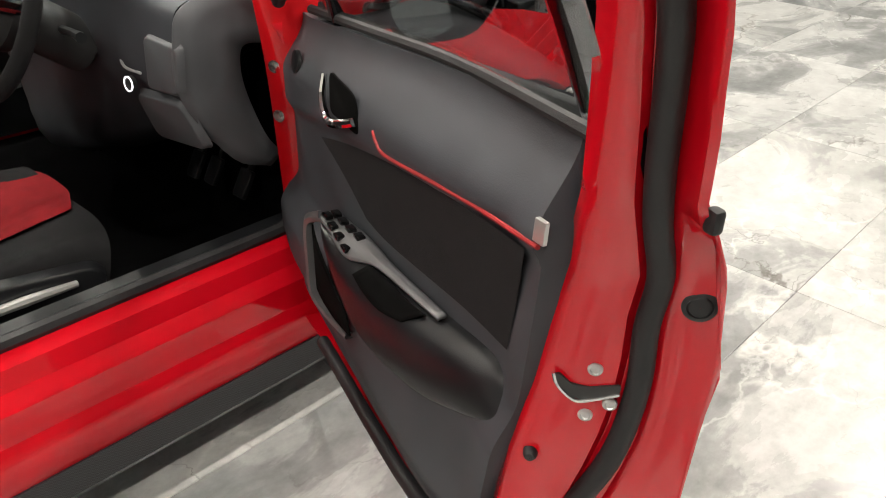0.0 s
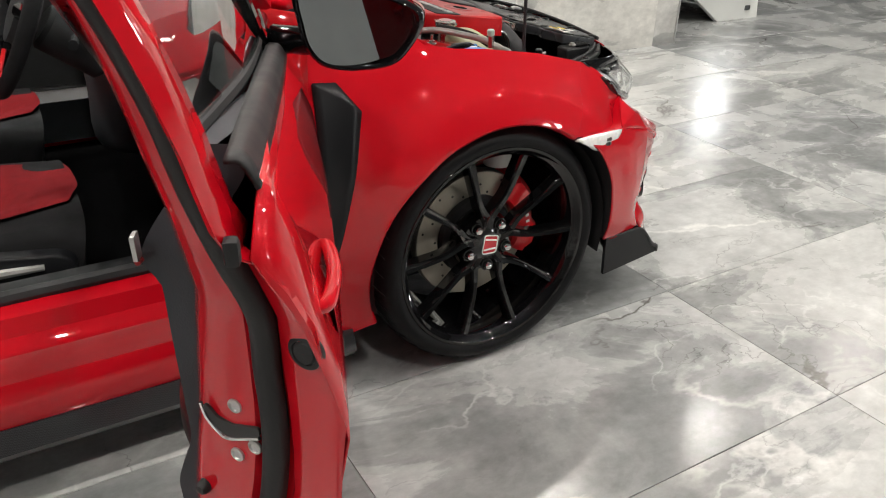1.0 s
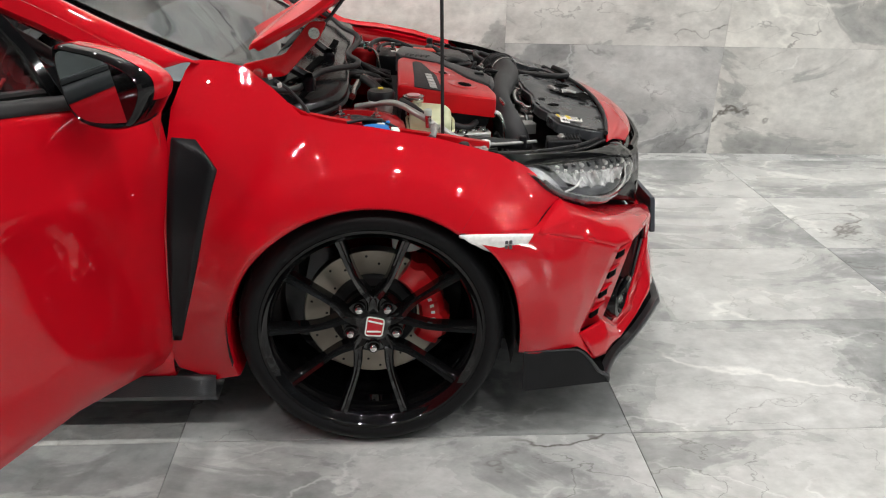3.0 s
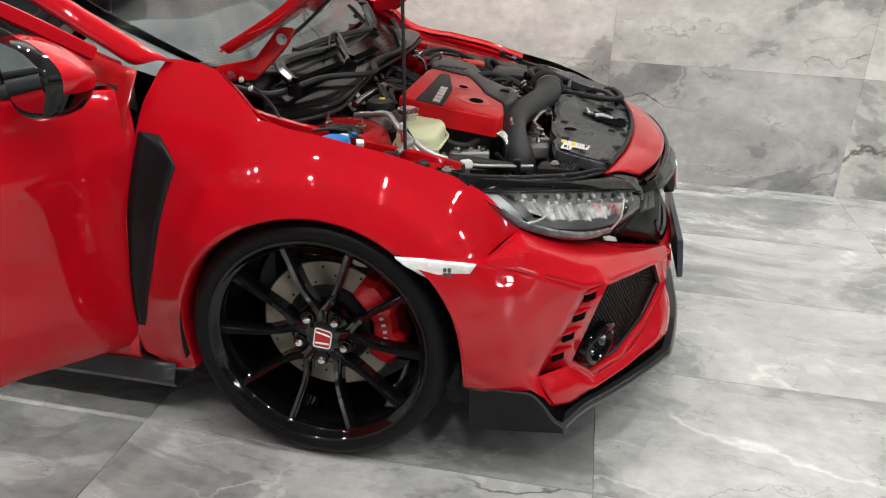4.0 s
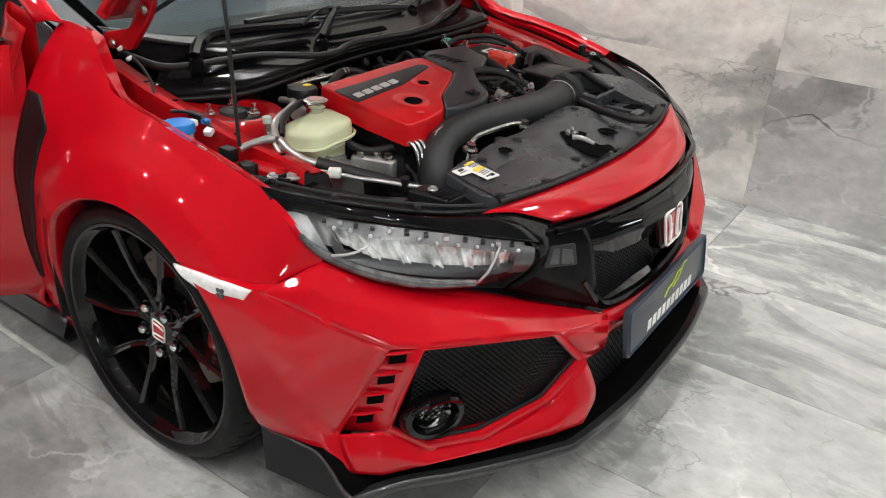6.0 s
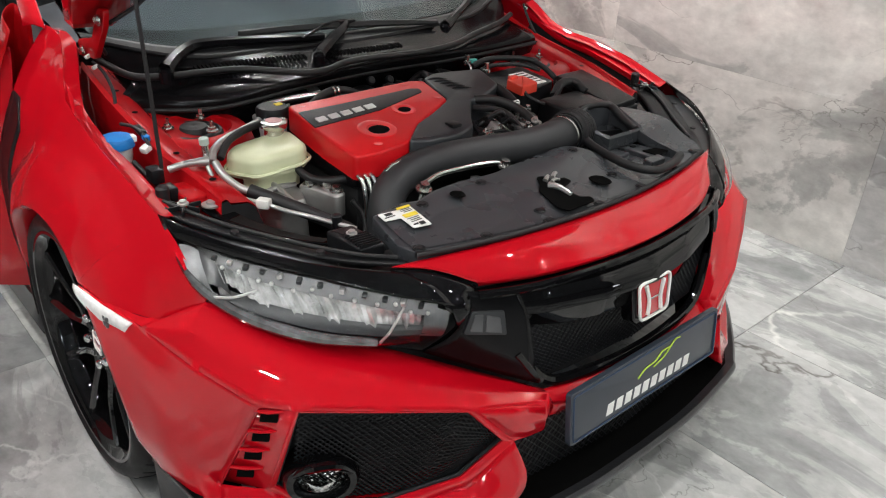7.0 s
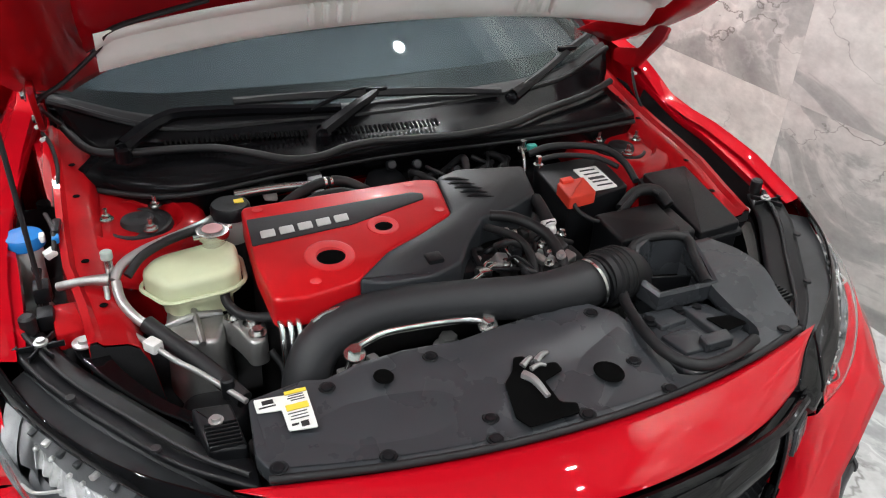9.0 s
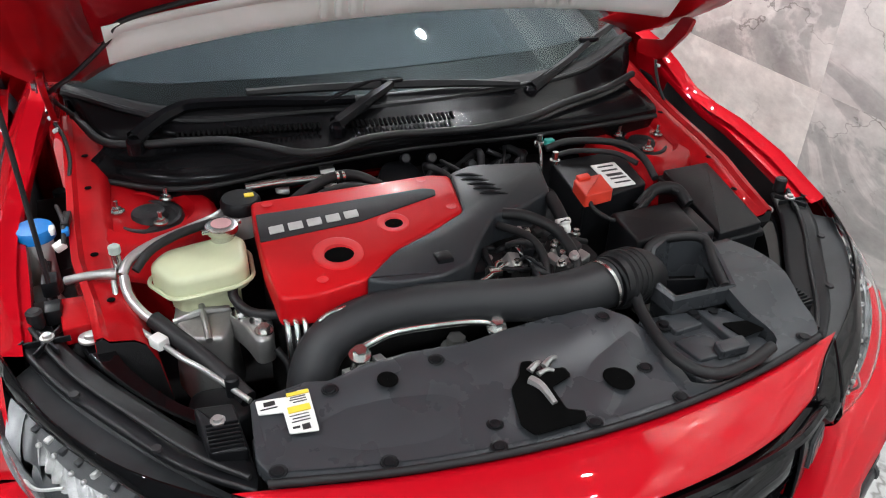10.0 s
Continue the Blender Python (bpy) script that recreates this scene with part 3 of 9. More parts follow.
for s in (1, -1):
    bm = wing_mesh()
    part("front_wing", bm if s > 0 else mirrored(bm), RED, car, recalc=True, angle=50)
    # black side vent behind the arch
    bm = B()
    lft = [(-0.480, 0.30), (-0.468, 0.48), (-0.454, 0.66), (-0.443, 0.790)]
    rgt = [(-0.464, 0.30), (-0.412, 0.471), (-0.362, 0.665), (-0.344, 0.727)]
    cols = []
    for i in range(25):
        t = i / 24
        (ly, lz), (ry, rz) = catmull([(*q, 0) for q in lft], 8)[i][:2], catmull([(*q, 0) for q in rgt], 8)[i][:2]
        cols.append([V(side_x(ly + (ry - ly) * u, lz + (rz - lz) * u) + 0.005 - 0.010 * u * (1 - u), ly + (ry - ly) * u, lz + (rz - lz) * u) for u in (0, 0.2, 0.4, 0.6, 0.8, 1)])
    cols.append([V(side_x(-0.441 + 0.051 * u, 0.793 - 0.004 * u) + 0.004, -0.441 + 0.051 * u, 0.793 - 0.004 * u) for u in (0, 0.2, 0.4, 0.6, 0.8, 1)])
    add_grid(bm, cols)
    part("side_vent", bm if s > 0 else mirrored(bm), PLASTIC, car, "matt black plastic side vent panel", solid=0.008, recalc=True)
    # dark liner inside the arch
    bm = B()
    rows = []
    for i in range(41):
        p = radians(-12) + radians(204) * i / 40
        rows.append([V(x, math.cos(p) * r, ARCH_Z + math.sin(p) * r) for x, r in ((0.90, 0.348), (0.84, 0.352), (0.66, 0.355), (0.60, 0.30))])
    add_grid(bm, rows)
    part("wheel_arch_liner", bm if s > 0 else mirrored(bm), CABIN, car)
    # side marker lamp: a flat clear lens set in the wing's lower edge
    bm = B()
    tops = catmull([(0.196, 0.604, 0), (0.255, 0.603, 0), (0.315, 0.599, 0), (0.372, 0.592, 0)], 6)
    bots = catmull([(0.226, 0.581, 0), (0.262, 0.560, 0), (0.300, 0.551, 0), (0.346, 0.548, 0)], 6)
    rows = []
    for a, b in zip(tops, bots):
        line = [a.lerp(b, k / 6) for k in range(7)]
        xo = [interp(a.x, [(0.19, 0.936), (0.30, 0.922), (0.386, 0.898)]) + 0.0045 * (1 - (2 * k / 6 - 1) ** 4) for k in range(7)]
        rows.append([V(x, q.x, q.y) for x, q in zip(xo, line)])
    add_grid(bm, rows)
    mk = part("side_marker", bm if s > 0 else mirrored(bm), mat("marker_lens", (0.80, 0.80, 0.78), 0.12, metal=0.0, coat=1.0, var=0.12, vscale=90), car, "clear side marker lamp", solid=0.012, recalc=True)
    bm = B()
    for dy, dz in ((0, 0), (0.010, 0.012), (0, 0.012), (0.010, 0)):
        add_box(bm, (0.922, 0.306 + dy, 0.568 + dz), (0.006, 0.0075, 0.009), 0.0015)
    part("bulb", bm if s > 0 else mirrored(bm), BOWL, mk)

# ---- front bumper ----
# the corner edge by the slots, from the ridge down to the lower lip
EDGE = [(0.789, 0.616, 0.508), (0.804, 0.586, 0.433), (0.819, 0.555, 0.358), (0.831, 0.525, 0.284)]
FOOT_LIP = (0.838, 0.570, 0.212)
A_SIDE = [
    [(0.930, 0.209, 0.606), (0.934, 0.275, 0.555), (0.932, 0.325, 0.475), (0.924, 0.348, 0.390), (0.914, 0.356, 0.320), (0.897, 0.358, 0.272)],
    [(0.912, 0.300, 0.600), (0.917, 0.340, 0.546), (0.916, 0.373, 0.472), (0.911, 0.392, 0.390), (0.904, 0.402, 0.320), (0.893, 0.405, 0.264)],
    [(0.886, 0.386, 0.588), (0.896, 0.420, 0.530), (0.898, 0.440, 0.464), (0.895, 0.450, 0.390), (0.889, 0.456, 0.322), (0.878, 0.475, 0.262)],
    [(0.848, 0.512, 0.554), (0.856, 0.514, 0.500), (0.861, 0.512, 0.440), (0.863, 0.508, 0.376), (0.864, 0.500, 0.312), (0.862, 0.528, 0.240)],
    [EDGE[0], (0.800, 0.5935, 0.452), (0.812, 0.571, 0.396), (0.8225, 0.548, 0.340), EDGE[3], FOOT_LIP],
]
CREASE = [tuple(p) for p in catmull([A_SIDE[2][0], A_SIDE[3][0], EDGE[0]], 2)]
B_ROWS = [
    [SEAM[1], SEAM[2], (0.752, 0.484, 0.618), (0.724, 0.506, 0.605), (0.700, 0.525, 0.594), (0.630, 0.562, 0.565), (0.530, 0.622, 0.524), (0.400, 0.720, 0.472), (0.275, 0.818, 0.424)],
    [SEAM[1], (0.838, 0.468, 0.606), (0.808, 0.514, 0.591), (0.778, 0.552, 0.574), (0.756, 0.584, 0.557), (0.692, 0.632, 0.542), (0.568, 0.706, 0.511), (0.425, 0.782, 0.471), (0.288, 0.840, 0.434)],
    [*CREASE, (0.745, 0.662, 0.508), (0.600, 0.738, 0.482), (0.450, 0.810, 0.454), (0.305, 0.850, 0.428)],
]
VENT = [(0.736, 0.658, 0.497), (0.600, 0.727, 0.472), (0.459, 0.795, 0.446), (0.387, 0.825, 0.358), (0.458, 0.786, 0.273), (0.600, 0.718, 0.240), (0.700, 0.650, 0.243), (0.760, 0.603, 0.298)]
RIM = [(0.745, 0.662, 0.508), (0.600, 0.738, 0.482), (0.450, 0.810, 0.454), (0.371, 0.838, 0.358), (0.452, 0.802, 0.262), (0.600, 0.736, 0.228), (0.706, 0.662, 0.230), (0.772, 0.598, 0.292)]
C_ROWS = [
    [EDGE[3], RIM[7], RIM[6], RIM[5], RIM[4], RIM[3]],
    [(0.842, 0.548, 0.250), (0.796, 0.612, 0.250), (0.730, 0.670, 0.216), (0.606, 0.752, 0.216), (0.468, 0.832, 0.232), (0.352, 0.868, 0.268)],
    [FOOT_LIP, (0.800, 0.612, 0.204), (0.735, 0.655, 0.204), (0.606, 0.742, 0.206), (0.478, 0.826, 0.206), (0.395, 0.866, 0.207)],
]


def straight(pts, n):
    """Straight pieces through pts, n steps each."""
    P = [Vector(p) for p in pts]
    return [a.lerp(b, k / n) for a, b in zip(P, P[1:]) for k in range(n)] + [P[-1]]


def sharp_loft(bm, rows, n):
    """Straight-sided patches between rows that meet at a crease."""
    out = []
    for a, b in zip(rows, rows[1:]):
        for k in range(n):
            out.append([Vector(p).lerp(Vector(q), k / n) for p, q in zip(a, b)])
    add_grid(bm, out + [[Vector(p) for p in rows[-1]]])


def ruled(bm, rows, n, m):
    """Rows of straight pieces, joined by smooth lines across."""
    add_grid(bm, [catmull(c, m) for c in zip(*[straight(r, n) for r in rows])])


def bumper_half():
    bm = B()
    add_grid(bm, [catmull(c, 5) for c in zip(*[catmull(c, 6) for c in A_SIDE[:4]])])
    sharp_loft(bm, [catmull(A_SIDE[3], 6), straight(A_SIDE[4], 6)], 5)
    ruled(bm, B_ROWS[:2], 5, 4)
    ruled(bm, B_ROWS[1:], 5, 4)
    # sunk band with the slots, between the corner edge and the intake
    sharp_loft(bm, [[Vector(p) for p in EDGE], [Vector(p) + V(-0.012, -0.004, 0) for p in EDGE], [Vector(RIM[0]).lerp(Vector(RIM[7]), k / 3) for k in range(4)]], 2)
    ruled(bm, C_ROWS, 5, 5)
    # bevel and return faces round the intake
    inner = [Vector(p) + V(-0.030, -0.045, 0) for p in VENT]
    add_grid(bm, [[Vector(p) for p in RIM], [Vector(p) for p in VENT], inner], close=True)
    # end face of the ridge, and the inner face of the lower lip
    sharp_loft(bm, [[RIM[2], (0.3775, 0.830, 0.441), B_ROWS[2][-1]], [(0.411, 0.824, 0.406), (0.357, 0.841, 0.396), (0.303, 0.854, 0.392)], [RIM[3], (0.335, 0.846, 0.357), (0.298, 0.850, 0.355)]], 2)
    sharp_loft(bm, [[B_ROWS[0][-1], B_ROWS[1][-1], B_ROWS[2][-1], (0.303, 0.854, 0.392), (0.298, 0.850, 0.355)], [(0.275, 0.818, 0.424), (0.274, 0.832, 0.415), (0.272, 0.845, 0.405), (0.270, 0.840, 0.384), (0.268, 0.835, 0.362)]], 2)
    add_loft(bm, [[r[5] for r in C_ROWS], [(r[5][0] - 0.004, r[5][1] - 0.09, r[5][2]) for r in C_ROWS]], 4, 3)
    # strip under the grille
    add_loft(bm, [[(0.275, 0.818, 0.424), (0.140, 0.842, 0.420), (0.0, 0.850, 0.419)], [(0.272, 0.845, 0.405), (0.140, 0.866, 0.402), (0.0, 0.874, 0.401)], [(0.268, 0.835, 0.362), (0.140, 0.856, 0.360), (0.0, 0.862, 0.359)]], 6, 4)
    return bm


bumper_bm = bumper_half()
keep = mirrored(bumper_half())
tmp = bpy.data.meshes.new("half")
keep.to_mesh(tmp)
keep.free()
bumper_bm.from_mesh(tmp)
bumper = part("front_bumper", bumper_bm, RED, car, "red front bumper with angular side intakes", angle=32, recalc=True)
s_mod = bumper.modifiers.new("thickness", "SOLIDIFY")
s_mod.thickness, s_mod.offset = 0.003, 0


def bars(bm, a, b, c, d, nu, nv, r, sag=0.0):
    """A lattice of slanting thin bars over the patch a b c d (corners in turn)."""
    a, b, c, d = map(Vector, (a, b, c, d))

    def at(u, v):
        return (a * (1 - u) + b * u) * (1 - v) + (d * (1 - u) + c * u) * v
    for fam in (1, -1):
        for k in range(-nv, nu + 1):
            pts = []
            for i in range(nv + 1):
                u = (k + (i if fam > 0 else nv - i)) / nu
                if -1e-6 <= u <= 1 + 1e-6:
                    pts.append(at(min(1, max(0, u)), i / nv))
            if len(pts) > 1:
                add_tube(bm, [pts[0], pts[-1]], r, 4, 1, smooth=False)


for s in (1, -1):
    bm = B()
    vc = sum((Vector(p) for p in VENT), Vector()) / len(VENT) + V(-0.028, -0.044, 0)
    ring = [Vector(p) + V(-0.028, -0.044, 0) for p in VENT]
    cen = bm.verts.new(vc)
    rv = [bm.verts.new(p) for p in ring]
    for i in range(len(rv)):
        bm.faces.new((rv[i], rv[(i + 1) % len(rv)], cen))
    grl = part("intake_backing", bm if s > 0 else mirrored(bm), CABIN, car, "black intake backing")
    bm = B()
    off = V(-0.010, -0.016, 0)
    bars(bm, Vector(VENT[0]) + off, Vector(VENT[2]) + off, (0.520, 0.742, 0.246), (0.735, 0.612, 0.250), 20, 21, 0.0017)
    bars(bm, Vector(VENT[2]) + off, Vector(VENT[3]) + off, Vector(VENT[4]) + off, (0.520, 0.742, 0.246), 6, 21, 0.0017)
    part("intake_mesh", bm if s > 0 else mirrored(bm), PLASTIC, grl, "black plastic diagonal mesh")
    bm = B()
    add_tube(bm, [Vector(p) + V(-0.005, -0.008, 0) for p in VENT], 0.0065, 8, 1, smooth=False, closed=True)
    part("intake_frame", bm if s > 0 else mirrored(bm), PLASTIC, grl)
    # fog lamp pod
    fm = aim((0.690, 0.652, 0.316), (0.50, 0.86, 0.08))
    bm = B()
    add_lathe(bm, [(0.070, -0.04), (0.069, 0.004), (0.062, 0.020), (0.050, 0.023), (0.043, 0.012), (0.040, 0.004)], fm @ Matrix.Diagonal((1.05, 0.80, 1, 1)), 32)
    fog = part("fog_lamp", bm if s > 0 else mirrored(bm), GLOSS, car, "round gloss black fog lamp pod")
    bm = B()
    add_lathe(bm, [(0.043, 0.010), (0.030, 0.018), (0.015, 0.022), (0.0005, 0.023)], fm @ Matrix.Diagonal((1.05, 0.70, 1, 1)), 24)
    part("lens", bm if s > 0 else mirrored(bm), LENS, fog)
    bm = B()
    add_lathe(bm, [(0.043, 0.004), (0.030, -0.012), (0.0005, -0.018)], fm @ Matrix.Diagonal((1.05, 0.70, 1, 1)), 24)
    part("reflector", bm if s > 0 else mirrored(bm), CHROME, fog)
    bm = B()
    add_tube(bm, [fm @ V(-0.052, 0.02, 0.018), fm @ V(-0.02, 0.045, 0.03), fm @ V(0.03, 0.045, 0.028), fm @ V(0.06, 0.015, 0.016)], [0.004, 0.010, 0.010, 0.004], 8, 6)
    part("brow", bm if s > 0 else mirrored(bm), GLOSS, fog)
    # four slots in the sunk band, each with a red louvre above it
    for k in range(4):
        f = 0.10 + 0.235 * k
        a, b = Vector(EDGE[0]).lerp(Vector(EDGE[3]), f), Vector(RIM[0]).lerp(Vector(RIM[7]), f)
        across = (b - a).normalized()
        m4 = aim(a.lerp(b, 0.36) + V(-0.004, -0.003, 0), (0.74, 0.66, 0.05))
        bm = B()
        add_prism(bm, rounded([(-0.016, -0.013), (0.017, -0.010), (0.019, 0.010), (-0.012, 0.006)], 0.002), m4, 0.0065, 0.001)
        # slot is a thin black prism, its inner shade given by colour
        part("bumper_slot_shade", bm if s > 0 else mirrored(bm), RECESS_SHADE, car)
        bm = B()
        up = V(0, 0, 0.0135)
        add_tube(bm, [a.lerp(b, 0.02) + up * 0.8, a.lerp(b, 0.4) + up + V(0.002, 0.002, 0), a.lerp(b, 0.8) + up * 1.1], [0.0035, 0.0042, 0.0028], 8, 4)
        part("slot_louvre", bm if s > 0 else mirrored(bm), RED, car)

    bm = B()
    add_grid(bm, [[p + V(d, 0.004, 0) for p in catmull(A_SIDE[0], 4)] for d in (-0.004, -0.06, -0.30)])
    part("arch_return", bm if s > 0 else mirrored(bm), CABIN, car, "black liner behind the bumper edge", recalc=True)

# carbon splitter: a flat fin under each corner and a thin front lip between them
LIP = [(0.874, 0.600), (0.776, 0.652), (0.681, 0.727), (0.568, 0.806), (0.484, 0.858), (0.425, 0.884), (0.2, 0.915), (0.0, 0.921)]


def splitter_lip(top):
    """The lip's section carried along LIP on both sides: the carbon edge, or the dark recessed shelf behind it."""
    b = B()
    half = catmull([(x, y, 0) for x, y in LIP], 5)
    line = half + [V(-p.x, p.y, 0) for p in half[-2::-1]]
    rows = []
    for i, p in enumerate(line):
        d = (line[min(i + 1, len(line) - 1)] - line[max(i - 1, 0)]).normalized()
        inn = V(d.y, -d.x, 0)
        if inn.y > 0:
            inn = -inn
        at = lambda back, z: p + inn * back + V(0, 0, z)
        rows.append([at(0.026, 0.182), at(0.060, 0.172), at(0.16, 0.190)] if top else [at(0.026, 0.183), at(0.006, 0.188), at(0.0, 0.183), at(-0.002, 0.174), at(0.002, 0.166), at(0.03, 0.162), at(0.15, 0.160)])
    add_grid(b, rows)
    return b


splitter = part("front_splitter", splitter_lip(False), CARBON, car, "black carbon-fibre front splitter", recalc=True, angle=40)
# shade behind the lip is put into the shelf's near-black colour
part("splitter_shelf", splitter_lip(True), RECESS_SHADE, splitter, "dark recessed shelf")
FIN = [(0.372, 0.272), (0.470, 0.270), (0.515, 0.266), (0.548, 0.236), (0.575, 0.200), (0.600, 0.184), (0.602, 0.164), (0.490, 0.159), (0.378, 0.155)]
for s in (1, -1):
    side = lambda y, z, lift=0.0: V(0.897 - 0.104 * (y - 0.378) + lift, y, z)
    bm = B()
    outer, inner = [side(y, z) for y, z in FIN], [side(y, z, -0.010) for y, z in FIN]
    add_grid(bm, [outer, inner], close=True)
    bm.faces.new([bm.verts.new(p) for p in outer])
    bm.faces.new([bm.verts.new(p) for p in inner[::-1]])
    fin = part("side_fin", bm if s > 0 else mirrored(bm), PLASTIC, splitter, "flat black side fin", recalc=True, angle=30)
    bm = B()
    add_tube(bm, [side(y, z, 0.001) for y, z in FIN[:6]] + [side(0.603, 0.165, 0.001)], [0.0022, 0.0022, 0.0026, 0.0034, 0.0048, 0.006, 0.004], 8, 3)
    part("fin_edge", bm if s > 0 else mirrored(bm), CARBON, fin)
    bm = B()
    add_grid(bm, [[side(y, z, -0.004) for y, z in FIN[:6]], [side(y, z + 0.004, -0.09) for y, z in FIN[:6]]])
    # ledge in the same near-black, shade painted in
    part("fin_ledge", bm if s > 0 else mirrored(bm), RECESS_SHADE, fin, solid=0.002)

# lower centre grille
bm = B()
add_loft(bm, [[(0.33, 0.80, 0.37), (0.15, 0.83, 0.37), (-0.15, 0.83, 0.37), (-0.33, 0.80, 0.37)], [(0.34, 0.79, 0.19), (0.15, 0.82, 0.19), (-0.15, 0.82, 0.19), (-0.34, 0.79, 0.19)]], 4, 3)
low = part("lower_grille", bm, CABIN, car, "black lower centre intake")
bm = B()
bars(bm, (0.385, 0.815, 0.372), (0.0, 0.850, 0.372), (0.0, 0.845, 0.200), (0.36, 0.815, 0.200), 22, 9, 0.0018)
bars(bm, (-0.385, 0.815, 0.372), (0.0, 0.850, 0.372), (0.0, 0.845, 0.200), (-0.36, 0.815, 0.200), 22, 9, 0.0018)
part("grille_mesh", bm, PLASTIC, low)

# painted strip above the grille
bm = B()
add_loft(bm, [[(0.517, 0.632, 0.700), (0.31, 0.684, 0.706), (0.153, 0.706, 0.708), (0.0, 0.714, 0.709), (-0.153, 0.706, 0.708), (-0.31, 0.684, 0.706), (-0.517, 0.632, 0.700)],
              [(0.455, 0.672, 0.692), (0.295, 0.732, 0.696), (0.15, 0.762, 0.697), (0.0, 0.772, 0.698), (-0.15, 0.762, 0.697), (-0.295, 0.732, 0.696), (-0.455, 0.672, 0.692)],
              [(0.395, 0.722, 0.668), (0.28, 0.770, 0.672), (0.145, 0.800, 0.674), (0.0, 0.811, 0.675), (-0.145, 0.800, 0.674), (-0.28, 0.770, 0.672), (-0.395, 0.722, 0.668)],
              [(0.385, 0.722, 0.655), (0.275, 0.768, 0.658), (0.14, 0.798, 0.660), (0.0, 0.808, 0.661), (-0.14, 0.798, 0.660), (-0.275, 0.768, 0.658), (-0.385, 0.722, 0.655)]], 8, 4)
part("nose_strip", bm, RED, car, "red painted nose strip above the grille", recalc=True, solid=0.003)

# gloss black band over each headlight, running into the grille frame
for s in (1, -1):
    bm = B()
    add_loft(bm, [[(0.798, 0.300, 0.752), (0.742, 0.430, 0.735), (0.655, 0.540, 0.716), (0.560, 0.612, 0.700), (0.500, 0.648, 0.692)],
                  [(0.800, 0.322, 0.738), (0.743, 0.438, 0.725), (0.662, 0.544, 0.709), (0.560, 0.634, 0.689), (0.470, 0.700, 0.672)],
                  [(0.799, 0.340, 0.722), (0.741, 0.444, 0.713), (0.665, 0.546, 0.699), (0.558, 0.658, 0.674), (0.452, 0.733, 0.643)]], 6, 4)
    part("headlight_band", bm if s > 0 else mirrored(bm), GLOSS, car, "gloss black band over the headlight", solid=0.004, recalc=True)
    # gloss corner between the nose strip, the band and the wing bar
    bm = B()
    add_loft(bm, [[(0.519, 0.630, 0.694), (0.457, 0.670, 0.687), (0.398, 0.718, 0.664), (0.386, 0.716, 0.648)], [(0.500, 0.652, 0.690), (0.464, 0.700, 0.671), (0.440, 0.732, 0.646), (0.420, 0.742, 0.622)], [(0.500, 0.660, 0.684), (0.480, 0.700, 0.660), (0.462, 0.728, 0.634), (0.445, 0.738, 0.600)]], 5, 4)
    part("grille_corner", bm if s > 0 else mirrored(bm), GLOSS, car, solid=0.003, recalc=True)
    # panel between headlight and grille centre
    bm = B()
    add_loft(bm, [[(0.455, 0.702, 0.664), (0.395, 0.738, 0.654), (0.330, 0.772, 0.652)], [(0.430, 0.728, 0.612), (0.372, 0.765, 0.602), (0.318, 0.795, 0.598)], [(0.440, 0.712, 0.560), (0.370, 0.768, 0.530), (0.305, 0.810, 0.505)],
                  [(0.470, 0.672, 0.515), (0.380, 0.745, 0.478), (0.285, 0.815, 0.440)]], 5, 4)
    part("grille_cheek", bm if s > 0 else mirrored(bm), COWLBLK, car, "gloss black grille cheek", solid=0.004, recalc=True)
    # clear lamp end set in the cheek: dark frame, two bright facets
    cm = aim((0.392, 0.752, 0.594), (0.50, 0.85, 0.12))
    bm = B()
    add_prism(bm, rounded([(-0.040, -0.020), (0.044, -0.026), (0.036, 0.024), (-0.026, 0.026)], 0.005), cm @ Matrix.Translation((0, 0, -0.004)), 0.010, 0.002)
    insert = part("trim_insert", bm if s > 0 else mirrored(bm), LAMPGREY, car, "clear end of the headlight strip")
    for q in ([(-0.028, -0.013), (-0.004, -0.016), (-0.004, 0.020), (-0.020, 0.020)], [(0.002, -0.016), (0.034, -0.020), (0.028, 0.012), (0.002, 0.018)]):
        bm = B()
        add_prism(bm, rounded(q, 0.002), cm @ Matrix.Translation((0, 0, 0.005)), 0.003, 0.001)
        part("facet", bm if s > 0 else mirrored(bm), BOWL, insert)

# grille: frame, back, wing bar, mesh, emblem
bm = B()
add_loft(bm, [[(0.385, 0.715, 0.655), (0.2, 0.768, 0.660), (0.0, 0.785, 0.661), (-0.2, 0.768, 0.660), (-0.385, 0.715, 0.655)], [(0.33, 0.735, 0.50), (0.2, 0.770, 0.50), (0.0, 0.785, 0.50), (-0.2, 0.770, 0.50), (-0.33, 0.735, 0.50)],
              [(0.28, 0.775, 0.415), (0.15, 0.795, 0.415), (0.0, 0.800, 0.415), (-0.15, 0.795, 0.415), (-0.28, 0.775, 0.415)]], 6, 4)
grille = part("grille", bm, CABIN, car, "black upper grille with a wide wing bar")
bm = B()
WB = [(0.0, 0.808), (0.14, 0.798), (0.275, 0.768), (0.385, 0.722), (0.430, 0.700)]                  # foot of the nose strip
rows = []
